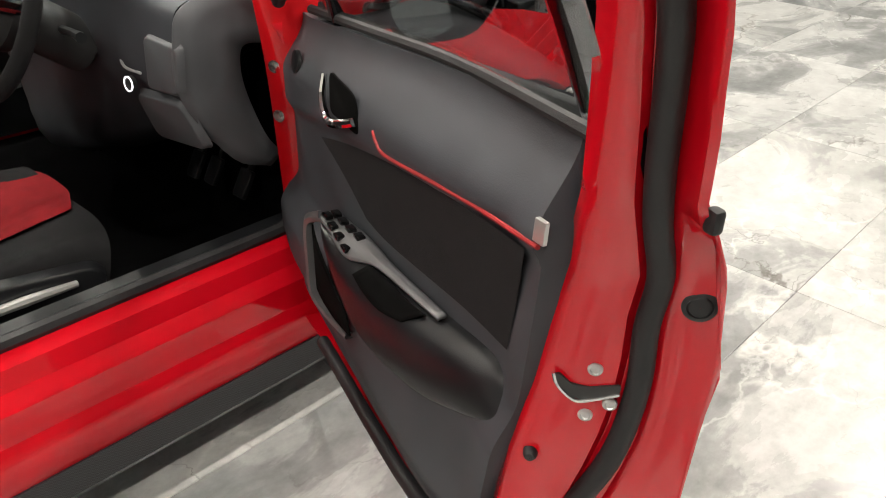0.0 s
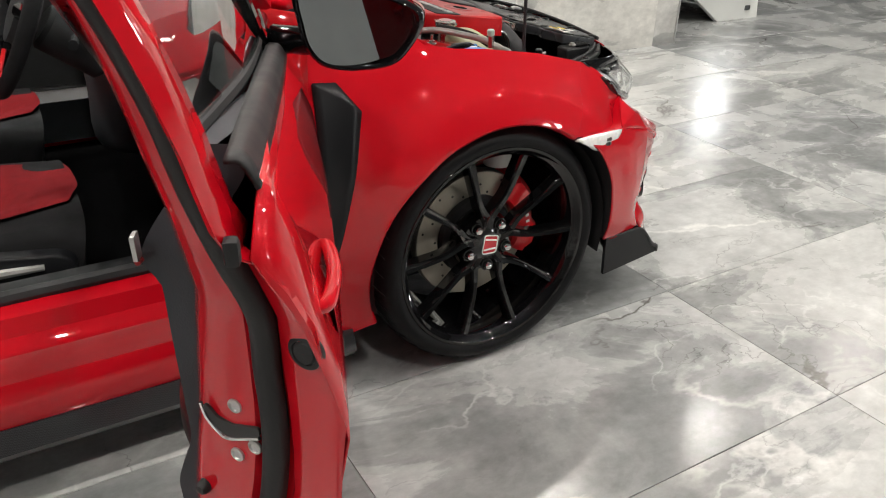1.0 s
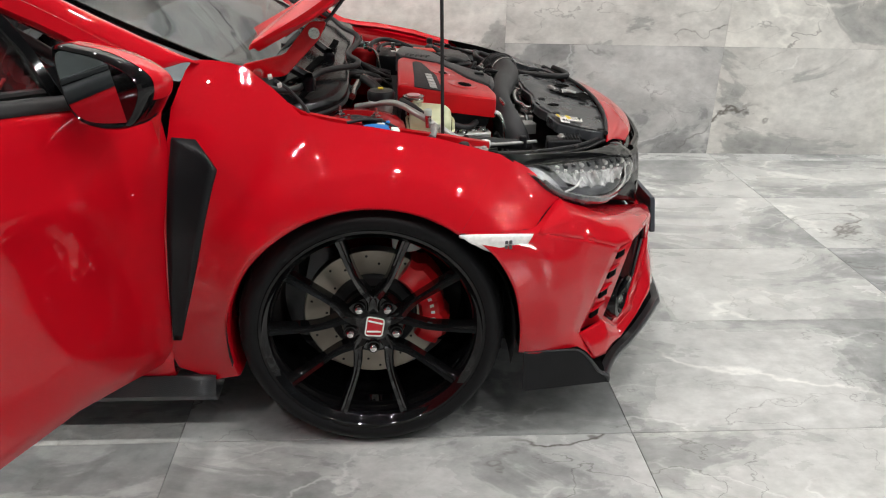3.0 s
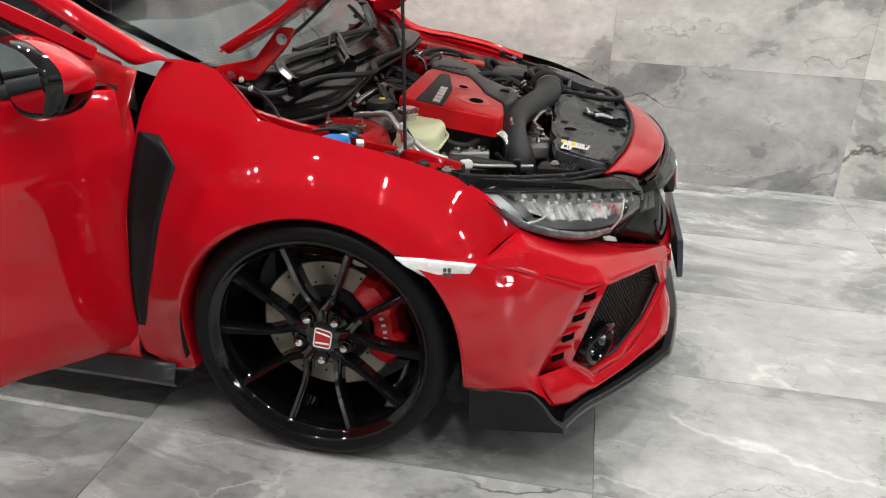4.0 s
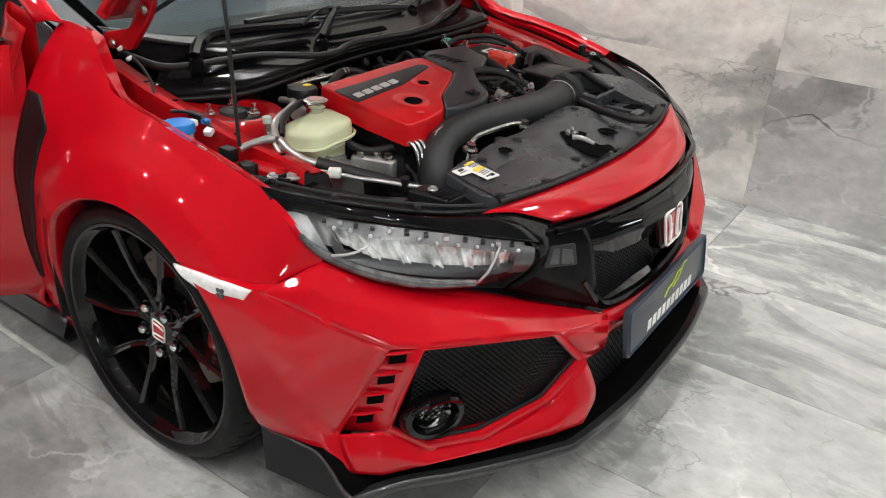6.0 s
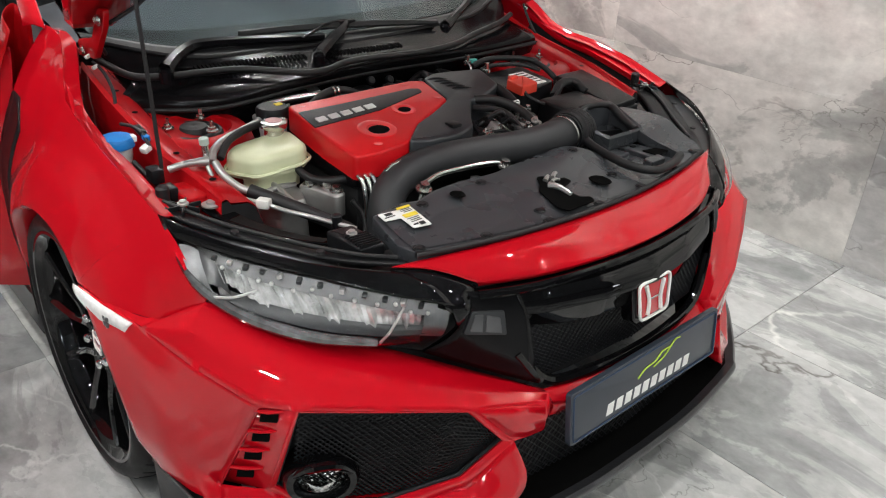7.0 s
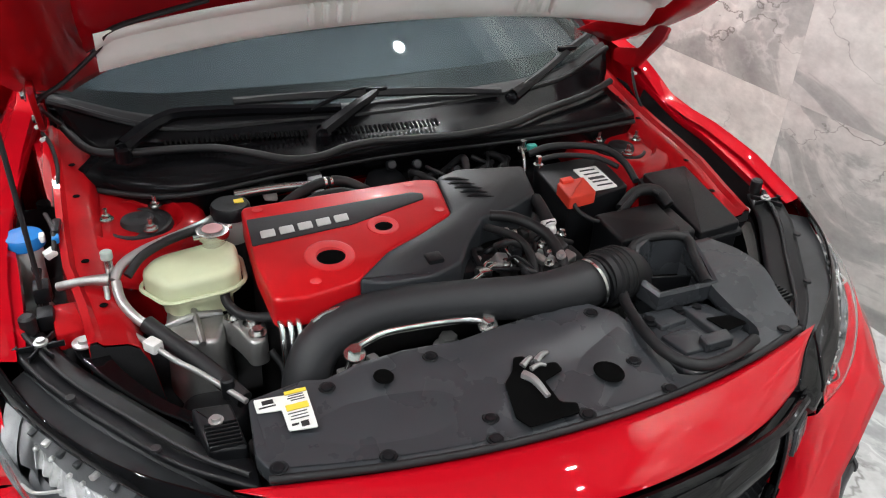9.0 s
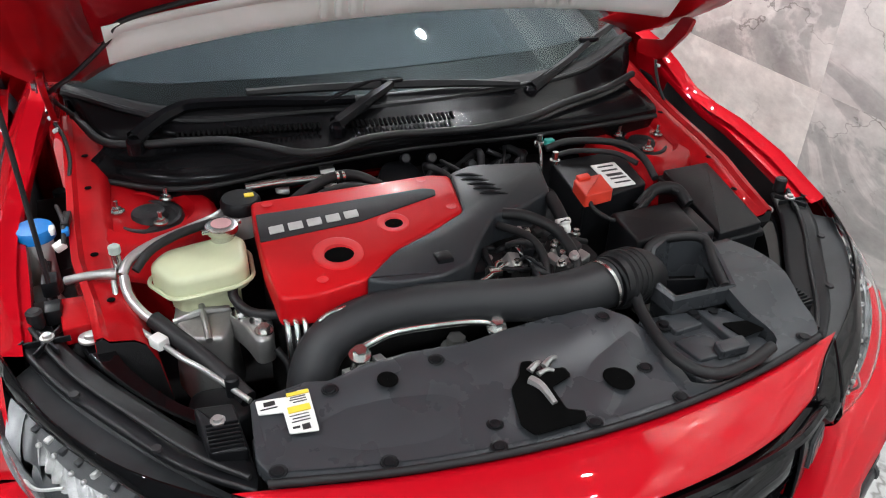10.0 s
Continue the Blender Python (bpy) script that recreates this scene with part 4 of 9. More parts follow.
for i in range(49):
    x = -0.425 + 0.85 * i / 48
    q, yb = abs(x), interp(abs(x), WB)
    out = interp(q, [(0, 0.052), (0.22, 0.040), (0.32, 0.034), (0.40, 0.030), (0.43, 0.022)])
    ze = interp(q, [(0, 0.598), (0.3, 0.600), (0.40, 0.612), (0.43, 0.625)])
    zf = interp(q, [(0, 0.548), (0.22, 0.548), (0.32, 0.566), (0.40, 0.594), (0.43, 0.612)])
    rows.append([V(x, y, z) for y, z in ((yb - 0.045, 0.648), (yb + 0.004, 0.647), (yb + out * 0.55, 0.641), (yb + out * 0.85, 0.628), (yb + out, ze + 0.012), (yb + out + 0.002, ze), (yb + out - 0.006, ze - 0.006), (yb + out - 0.016, zf + 0.004), (yb + out - 0.026, zf), (yb + out - 0.06, zf))])
add_grid(bm, rows)
part("wing_bar", bm, GLOSS, grille, "gloss black wing bar", recalc=True, solid=0.003, angle=28)
bm = B()
add_tube(bm, [(0.400, 0.740, 0.650), (0.300, 0.785, 0.655), (0.150, 0.812, 0.655), (0.0, 0.822, 0.655), (-0.150, 0.812, 0.655), (-0.300, 0.785, 0.655), (-0.400, 0.740, 0.650)], 0.009, 8, 8)
part("top_bar", bm, GLOSS, grille)
bm = B()
add_tube(bm, [(0.330, 0.785, 0.520), (0.262, 0.815, 0.440), (0.140, 0.840, 0.430), (0.0, 0.848, 0.428), (-0.140, 0.840, 0.430), (-0.262, 0.815, 0.440), (-0.330, 0.785, 0.520)], 0.012, 8, 8)
part("lower_bar", bm, GLOSS, grille)
bm = B()
for s in (1, -1):
    bars(bm, (s * 0.340, 0.770, 0.560), (0.0, 0.815, 0.545), (0.0, 0.825, 0.440), (s * 0.27, 0.795, 0.440), 22, 10, 0.0019)
part("grille_mesh", bm, PLASTIC, grille, "black mesh insert")
em = aim((0.006, 0.862, 0.562), (0.0, 1.0, 0.16))
bm = B()
add_prism(bm, rounded([(-0.060, -0.048), (0.060, -0.048), (0.066, 0.046), (-0.066, 0.046)], 0.02), em @ Matrix.Translation((0, 0, -0.035)), 0.03, 0.004)
emblem = part("emblem", bm, GLOSS, car, "red badge with a chrome rim")
bm = B()
add_prism(bm, rounded([(-0.044, -0.037), (0.044, -0.037), (0.052, 0.039), (-0.052, 0.039)], 0.014), em @ Matrix.Translation((0, 0, -0.006)), 0.006, 0.001)
part("badge_field", bm, EMBRED, emblem)
bm = B()
add_tube(bm, [em @ V(x, y, 0.002) for x, y in rounded([(-0.047, -0.040), (0.047, -0.040), (0.055, 0.042), (-0.055, 0.042)], 0.014)], 0.0034, 8, 1, smooth=False, closed=True)
part("badge_rim", bm, WHITE, emblem)
for sx in (-1, 1):
    bm = B()
    add_tube(bm, [em @ V(sx * 0.030, 0.034, 0.002), em @ V(sx * 0.020, 0.0, 0.003), em @ V(sx * 0.023, -0.032, 0.002)], [0.0052, 0.0042, 0.0052], 6, 5)
    part("badge_bar", bm, WHITE, emblem)
bm = B()
add_tube(bm, [em @ V(-0.020, 0.0, 0.0015), em @ V(0.020, 0.0, 0.0015)], 0.002, 6, 2)
part("badge_bar", bm, CHROME, emblem)

# show plate with plain marks
pm = aim((0.008, 0.890, 0.386), (0.0, 1.0, 0.14))
bm = B()
add_prism(bm, rounded([(-0.262, -0.060), (0.262, -0.060), (0.262, 0.060), (-0.262, 0.060)], 0.008), pm @ Matrix.Translation((0, 0, -0.012)), 0.014, 0.002)
plate = part("number_plate", bm, PLATE, car, "dark navy dealer show plate with white and lime marks")
bm = B()
add_tube(bm, [pm @ V(x, y, 0.0025) for x, y in rounded([(-0.254, -0.053), (0.254, -0.053), (0.254, 0.053), (-0.254, 0.053)], 0.008)], 0.0022, 6, 1, smooth=False, closed=True)
part("border_line", bm, mat("plate_blue", (0.012, 0.03, 0.07), 0.4), plate)
random.seed(3)
x = -0.150
for k in range(10):
    w = 0.026
    bm = B()
    sk = 0.006
    add_prism(bm, [(x, -0.040), (x + w * 0.82, -0.040), (x + w * 0.82 + sk, -0.014), (x + sk, -0.014)], pm @ Matrix.Translation((0, 0, 0.0015)), 0.0012)
    part("name_bar", bm, PAPER, plate)
    x += w + 0.0045
bm = B()
add_tube(bm, [pm @ V(-0.045, 0.004, 0.003), pm @ V(-0.02, 0.018, 0.003), pm @ V(0.015, 0.022, 0.003), pm @ V(0.04, 0.036, 0.003), pm @ V(0.075, 0.036, 0.003)], 0.0018, 6, 6)
add_tube(bm, [pm @ V(0.01, 0.010, 0.003), pm @ V(0.05, 0.022, 0.003), pm @ V(0.085, 0.046, 0.003), pm @ V(0.105, 0.046, 0.003)], 0.0018, 6, 6)
part("mark_line", bm, LIME, plate)

# ---- headlights ----
HL = [[(0.797, 0.341, 0.719), (0.739, 0.442, 0.709), (0.663, 0.543, 0.695), (0.557, 0.655, 0.670), (0.455, 0.730, 0.640)],
      [(0.808, 0.392, 0.694), (0.766, 0.500, 0.668), (0.682, 0.604, 0.642), (0.570, 0.690, 0.618), (0.452, 0.738, 0.602)],
      [(0.802, 0.428, 0.660), (0.748, 0.522, 0.618), (0.658, 0.602, 0.582), (0.558, 0.664, 0.564), (0.460, 0.712, 0.566)],
      [(0.790, 0.450, 0.640), (0.720, 0.518, 0.602), (0.640, 0.565, 0.562), (0.560, 0.604, 0.537), (0.470, 0.670, 0.518)]]
for s in (1, -1):
    bm = B()
    add_loft(bm, HL, 8, 6)
    lamp = part("headlight", bm if s > 0 else mirrored(bm), LENS, car, "clear headlight with a row of small lamps", recalc=True, solid=0.003)
    lamp.visible_shadow = False
    bm = B()
    add_loft(bm, [[Vector(p) + V(-0.035, -0.055, 0.0 - 0.004 * i) for p in r] for i, r in enumerate(HL)], 8, 6)
    ring_o = HL[0] + [r[-1] for r in HL[1:]] + HL[-1][::-1][1:] + [r[0] for r in HL[::-1][1:-1]]
    ring_i = [Vector(p) + V(-0.035, -0.055, -0.006) for p in ring_o]
    add_grid(bm, [[Vector(p) + V(-0.002, -0.003, 0) for p in ring_o], ring_i], close=True)
    part("lamp_housing", bm if s > 0 else mirrored(bm), LAMPGREY, lamp)
    # dark filler below the lamp, down to the bumper's ridge
    bm = B()
    add_loft(bm, [[Vector(p) + V(-0.020, -0.030, 0.01) for p in HL[2][1:]], [Vector(p) + V(-0.016, -0.024, -0.004) for p in HL[3][1:]], [V(0.690, 0.490, 0.565), V(0.565, 0.560, 0.500), V(0.470, 0.630, 0.465), V(0.360, 0.700, 0.425)]], 6, 4)
    part("lamp_filler", bm if s > 0 else mirrored(bm), CABIN, car)
    # scalloped bright bowl behind the lens
    random.seed(17)
    up, lo2 = catmull(HL[0], 10), catmull(HL[2], 10)

    def inside(f, v, deep):
        i = min(int(f), 39)
        a, b = up[i].lerp(up[i + 1], f - i), lo2[i].lerp(lo2[i + 1], f - i)
        return a.lerp(b, v) + V(-0.5, -0.8, 0.0) * (deep - 0.022 * math.sin(math.pi * min(max(v, 0), 1)))
    bm = B()
    rows = []
    for k in range(101):
        f = 7.0 + 31.0 * k / 100
        cell = (f - 7.0) / 5.2
        lobe = abs(math.sin(math.pi * cell))
        streak = (-0.003, 0.0, 0.003, 0.0)[k % 4] + random.uniform(-0.0015, 0.0015)
        col = []
        for j in range(15):
            g = j / 14
            v = 0.07 + (0.66 - 0.22 * smoothstep(15, 7, f) + 0.10 * smoothstep(26, 34, f)) * g
            step = 0.012 * smoothstep(0.30, 0.36, g)
            d = 0.013 + step + 0.016 * lobe * math.sin(math.pi * max(0, (g - 0.34) / 0.66)) + streak * smoothstep(0.25, 0.5, g)
            col.append(inside(f + 0.9 * g, v, d))
        rows.append(col)
    add_grid(bm, [c[4:] for c in rows])
    shelf = B()
    add_grid(shelf, [c[:5] for c in rows])
    part("lamp_shelf", shelf if s > 0 else mirrored(shelf), BOWL, lamp, "dark shelf over the reflector bowl", angle=20)
    part("reflector_bowl", bm if s > 0 else mirrored(bm), FACET, lamp, "bright scalloped reflector bowl", angle=20)
    bm = B()
    add_grid(bm, [[inside(4.4 + 4.0 * k / 8, 0.06 + 0.62 * j / 6, 0.020 + 0.008 * math.sin(math.pi * k / 8)) for j in range(7)] for k in range(9)])
    part("lamp_shroud", bm if s > 0 else mirrored(bm), BOWL, lamp, "grey inner shroud")
    bm = B()
    add_grid(bm, [[inside(6.0 + 32.0 * k / 20, v, d) for v, d in ((0.64, 0.030), (0.72, 0.020), (0.84, 0.014))] for k in range(21)])
    part("lamp_bezel", bm if s > 0 else mirrored(bm), LAMPGREY, lamp, "dark bezel under the bowl")
    bm = B()
    add_grid(bm, [[inside(36.2 + 3.6 * k / 6, 0.12 + 0.84 * j / 6, 0.016 - 0.008 * k / 6) for j in range(7)] for k in range(7)])
    part("inner_reflector", bm if s > 0 else mirrored(bm), BOWL, lamp, "grey inner end of the lamp")
    # pale outer end and the clear strip along the foot
    bm = B()
    add_grid(bm, [[inside(1.2 + 3.6 * k / 8, 0.10 + 0.75 * j / 6, 0.012 + 0.006 * math.sin(math.pi * k / 8)) for j in range(7)] for k in range(9)])
    part("outer_reflector", bm if s > 0 else mirrored(bm), mat("lamp_pale_grey", (0.24, 0.245, 0.25), 0.25, metal=0.2, var=0.25, vscale=30), lamp, "pale grey outer reflector")
    for k in range(12):
        f = 7.5 + 2.55 * k
        bm = B()
        add_box(bm, inside(f, 0.115, 0.010), (random.uniform(0.008, 0.016), 0.010, random.uniform(0.006, 0.011)), 0.002, Euler((random.uniform(-0.3, 0.5), random.uniform(-0.3, 0.3), 0.7)).to_matrix())
        part("lamp_cell", bm if s > 0 else mirrored(bm), SILVER if k % 3 == 1 else LAMPGREY, lamp)
        bm = B()
        add_lathe(bm, [(0.0038, -0.004), (0.0038, 0.001), (0.002, 0.003), (0.0003, 0.0035)], aim(inside(f + random.uniform(0.9, 1.6), random.uniform(0.15, 0.26), 0.008), (0.5, 0.8, 0.3)), 12)
        part("lamp_bead", bm if s > 0 else mirrored(bm), SILVER, lamp)
    guide = mat("light_guide", (0.075, 0.078, 0.08), 0.15, coat=1.0, var=0.6, vscale=35)
    bm = B()
    add_tube(bm, [inside(0.8, 0.55, 0.008), inside(1.8, 0.86, 0.008), inside(5, 0.97, 0.008), inside(12, 0.97, 0.006), inside(20, 0.96, 0.004), inside(29, 0.95, 0.004)], [0.005, 0.008, 0.010, 0.011, 0.011, 0.008], 8, 6)
    part("running_light", bm if s > 0 else mirrored(bm), guide, lamp, "clear running light strip")
    for pts in ([inside(3.5, 0.95, 0.004), inside(9.0, 0.60, 0.002), inside(13.5, 0.36, 0.003)], [inside(29.5, 0.92, 0.003), inside(31.0, 0.6, 0.002), inside(33.0, 0.15, 0.003)]):
        bm = B()
        add_tube(bm, pts, 0.0026, 6, 5)
        part("light_guide", bm if s > 0 else mirrored(bm), SILVER, lamp)

# ---- wheels ----
WX = 0.790


def build_wheel():
    w = new("front_wheel", None)
    w.parent = car
    ax = Matrix(((0, 0, 1, 0), (1, 0, 0, 0), (0, 1, 0, 0), (0, 0, 0, 1)))      # local z along the axle
    bm = B()
    add_lathe(bm, [(0.262, -0.105), (0.270, -0.116), (0.288, -0.119), (0.305, -0.114), (0.317, -0.098), (0.324, -0.075), (0.327, -0.04), (0.3275, 0.0), (0.327, 0.04), (0.324, 0.072), (0.3175, 0.094),
                   (0.308, 0.108), (0.300, 0.115), (0.291, 0.1170), (0.284, 0.116), (0.279, 0.113), (0.272, 0.109), (0.265, 0.104)], ax, 96)
    tyre = part("tyre", bm, TYRE, w, "low-profile black road tyre")
    bm = B()
    for a in (-0.026, 0.026):
        add_lathe(bm, [(0.3268, a - 0.004), (0.3283, a - 0.004), (0.3283, a + 0.004), (0.3268, a + 0.004)], ax, 72)
    part("tread_groove", bm, CABIN, tyre)
    bm = B()
    for i in range(40):
        p = 2 * math.pi * i / 40
        m4 = Matrix.Rotation(p, 4, "X")
        add_tube(bm, [m4 @ V(0.097, 0, 0.3165), m4 @ V(0.072, 0.010, 0.3245), m4 @ V(0.035, 0.014, 0.3280)], 0.0016, 4, 3)
    tagged(part("tread_sipe", bm, CABIN, tyre), kind="stuff")
    bm = B()
    add_lathe(bm, [(0.232, -0.10), (0.240, -0.06), (0.247, 0.04), (0.254, 0.085), (0.263, 0.096), (0.271, 0.103), (0.276, 0.109), (0.273, 0.112), (0.266, 0.111), (0.260, 0.104), (0.256, 0.101), (0.252, 0.097), (0.247, 0.088), (0.243, 0.05), (0.238, -0.04)], ax, 96)
    rim = part("rim", bm, GLOSS, w, "gloss black ten-spoke alloy rim")
    for k in range(5):
        for sgn in (-1, 1):
            nut = radians(54 + 72 * k)
            base = nut
            ang = [nut + sgn * radians(a) for a in (36, 33, 22.0, 18.4, 18.0)]
            rad = [0.030, 0.068, 0.104, 0.150, 0.257]
            axl = [0.066, 0.071, 0.074, 0.084, 0.097]
            wid = [0.017, 0.0130, 0.0108, 0.0092, 0.0120]
            pts = []
            for a, r in zip(ang, rad):
                pts.append((r * math.cos(a), r * math.sin(a)))
            P = catmull([(x, y, z) for (x, y), z in zip(pts, axl)], 5)
            W = catmull([(q, 0, 0) for q in wid], 5)
            rows = []
            for i, p in enumerate(P):
                d = (P[min(i + 1, len(P) - 1)] - P[max(i - 1, 0)])
                nrm = V(-d.y, d.x, 0).normalized()
                hw = W[i].x
                rows.append([V(p.z - 0.034, (p + nrm * hw * 1.05).x, (p + nrm * hw * 1.05).y), V(p.z - 0.006, (p + nrm * hw).x, (p + nrm * hw).y), V(p.z - 0.0005, (p + nrm * hw * 0.72).x, (p + nrm * hw * 0.72).y),
                             V(p.z - 0.0055, p.x, p.y),
                             V(p.z - 0.0005, (p - nrm * hw * 0.72).x, (p - nrm * hw * 0.72).y), V(p.z - 0.006, (p - nrm * hw).x, (p - nrm * hw).y), V(p.z - 0.034, (p - nrm * hw * 1.05).x, (p - nrm * hw * 1.05).y)])
            bm = B()
            add_grid(bm, rows)
            part("spoke", bm, ALLOY, rim, recalc=True, angle=24)
    bm = B()
    add_lathe(bm, [(0.085, -0.01), (0.083, 0.040), (0.074, 0.056), (0.046, 0.063), (0.036, 0.069), (0.030, 0.071), (0.0005, 0.071)], ax, 40)
    part("hub", bm, ALLOY, rim)
    for k in range(5):
        a = radians(54 + 72 * k)
        y, z = 0.060 * math.cos(a), 0.060 * math.sin(a)
        bm = B()
        add_lathe(bm, [(0.0165, -0.004), (0.0165, 0.0005), (0.0135, 0.0012), (0.0132, -0.012)], aim((0.066, y, z), (1, 0, 0)), 20)
        part("lug_seat", bm, GLOSS, rim)
        bm = B()
        add_lathe(bm, [(0.0118, -0.006), (0.0118, 0.014), (0.0098, 0.0195), (0.005, 0.0225), (0.0003, 0.023)], aim((0.060, y, z), (1, 0, 0)), 12)
        part("lug_nut", bm, CHROME, w, "silver lug nut")
    cm = aim((0.0705, 0.004, 0), (1, 0, 0)) @ Matrix.Rotation(radians(82), 4, "Z")
    bm = B()
    add_prism(bm, rounded([(-0.022, -0.019), (0.022, -0.019), (0.025, 0.020), (-0.025, 0.020)], 0.008), cm, 0.002, 0.0008)
    cap = part("centre_cap", bm, EMBRED, w, "red centre badge")
    for seq in (rounded([(-0.0235, -0.0205), (0.0235, -0.0205), (0.0265, 0.0215), (-0.0265, 0.0215)], 0.008),):
        bm = B()
        add_tube(bm, [cm @ V(x, y, 0.002) for x, y in seq], 0.0018, 6, 1, smooth=False, closed=True)
        part("badge_rim", bm, WHITE, cap)
    for a, b in (((-0.015, 0.018), (-0.011, -0.017)), ((0.015, 0.018), (0.011, -0.017))):
        bm = B()
        add_tube(bm, [cm @ V(*a, 0.002), cm @ V(*b, 0.002)], 0.0024, 6, 2)
        part("badge_bar", bm, WHITE, cap)
    # brake: drilled disc, dark bell and red caliper
    bm = B()
    add_lathe(bm, [(0.100, -0.034), (0.172, -0.034), (0.175, -0.030), (0.175, -0.006), (0.172, -0.002), (0.100, -0.002)], ax, 72)
    disc = part("brake_disc", bm, DISC, w, "drilled iron brake disc")
    for i in range(30):
        a = 2 * math.pi * i / 30
        r = (0.118, 0.138, 0.158)[i % 3]
        bm = B()
        add_cyl(bm, (-0.004, r * math.cos(a), r * math.sin(a)), (-0.0012, r * math.cos(a), r * math.sin(a)), 0.0034, 8)
        # dark cap on the solid disc, standing for the shade in a drilling
        part("drill_hole_shade", bm, CABIN, disc)
    bm = B()
    add_lathe(bm, [(0.112, -0.03), (0.110, 0.004), (0.104, 0.012), (0.07, 0.014), (0.0005, 0.014)], ax, 48)
    part("disc_bell", bm, CABIN, disc)
    bm = B()
    rows = []
    for i in range(17):
        t = i / 16
        a = radians(-28 + 86 * t)
        bul = 0.013 * abs(math.sin(2 * math.pi * t)) ** 0.4 - 0.004
        lug = 0.009 if 2 <= i <= 5 or 10 <= i <= 14 else -0.004
        rows.append([V(x, r * math.cos(a), r * math.sin(a)) for x, r in ((-0.05, 0.118), (0.012 + bul, 0.116), (0.022 + bul, 0.124), (0.026 + bul, 0.145), (0.022 + bul, 0.170 + lug), (0.010, 0.184 + lug), (-0.05, 0.188 + lug))])
    vs = add_grid(bm, rows)
    bm.faces.new(vs[0]); bm.faces.new(vs[-1][::-1])
    cal = part("brake_caliper", bm, CALIPER, w, "red four-piston brake caliper", angle=25, recalc=True)
    for a, r0 in ((40, 0.150), (-12, 0.150)):
        bm = B()
        add_lathe(bm, [(0.018, -0.004), (0.018, 0.006), (0.014, 0.009), (0.0005, 0.009)], aim((0.024, r0 * math.cos(radians(a)), r0 * math.sin(radians(a))), (1, 0, 0)), 20)
        part("piston_cap", bm, CALIPER, cal)
    bm = B()
    for i in range(5):
        a = radians(28 - 7 * i)
        add_box(bm, (0.034, 0.150 * math.cos(a), 0.150 * math.sin(a)), (0.002, 0.007, 0.010), 0.0, Euler((a + math.pi / 2, 0, 0)).to_matrix())
    part("maker_mark", bm, PAPER, cal)
    return w


wheel = build_wheel()
wheel.matrix_basis = Matrix.Translation((WX, 0.0, AXLE_Z))
tagged(wheel, "gloss black front wheel with red caliper")
for x, y, rz in ((-WX, 0.0, 180), (WX, -2.70, 0), (-WX, -2.70, 180)):
    c = copy_thing(wheel, pose(x, y, AXLE_Z, 0, 0, rz))
    c.name = "front_wheel" if y == 0 else "rear_wheel"


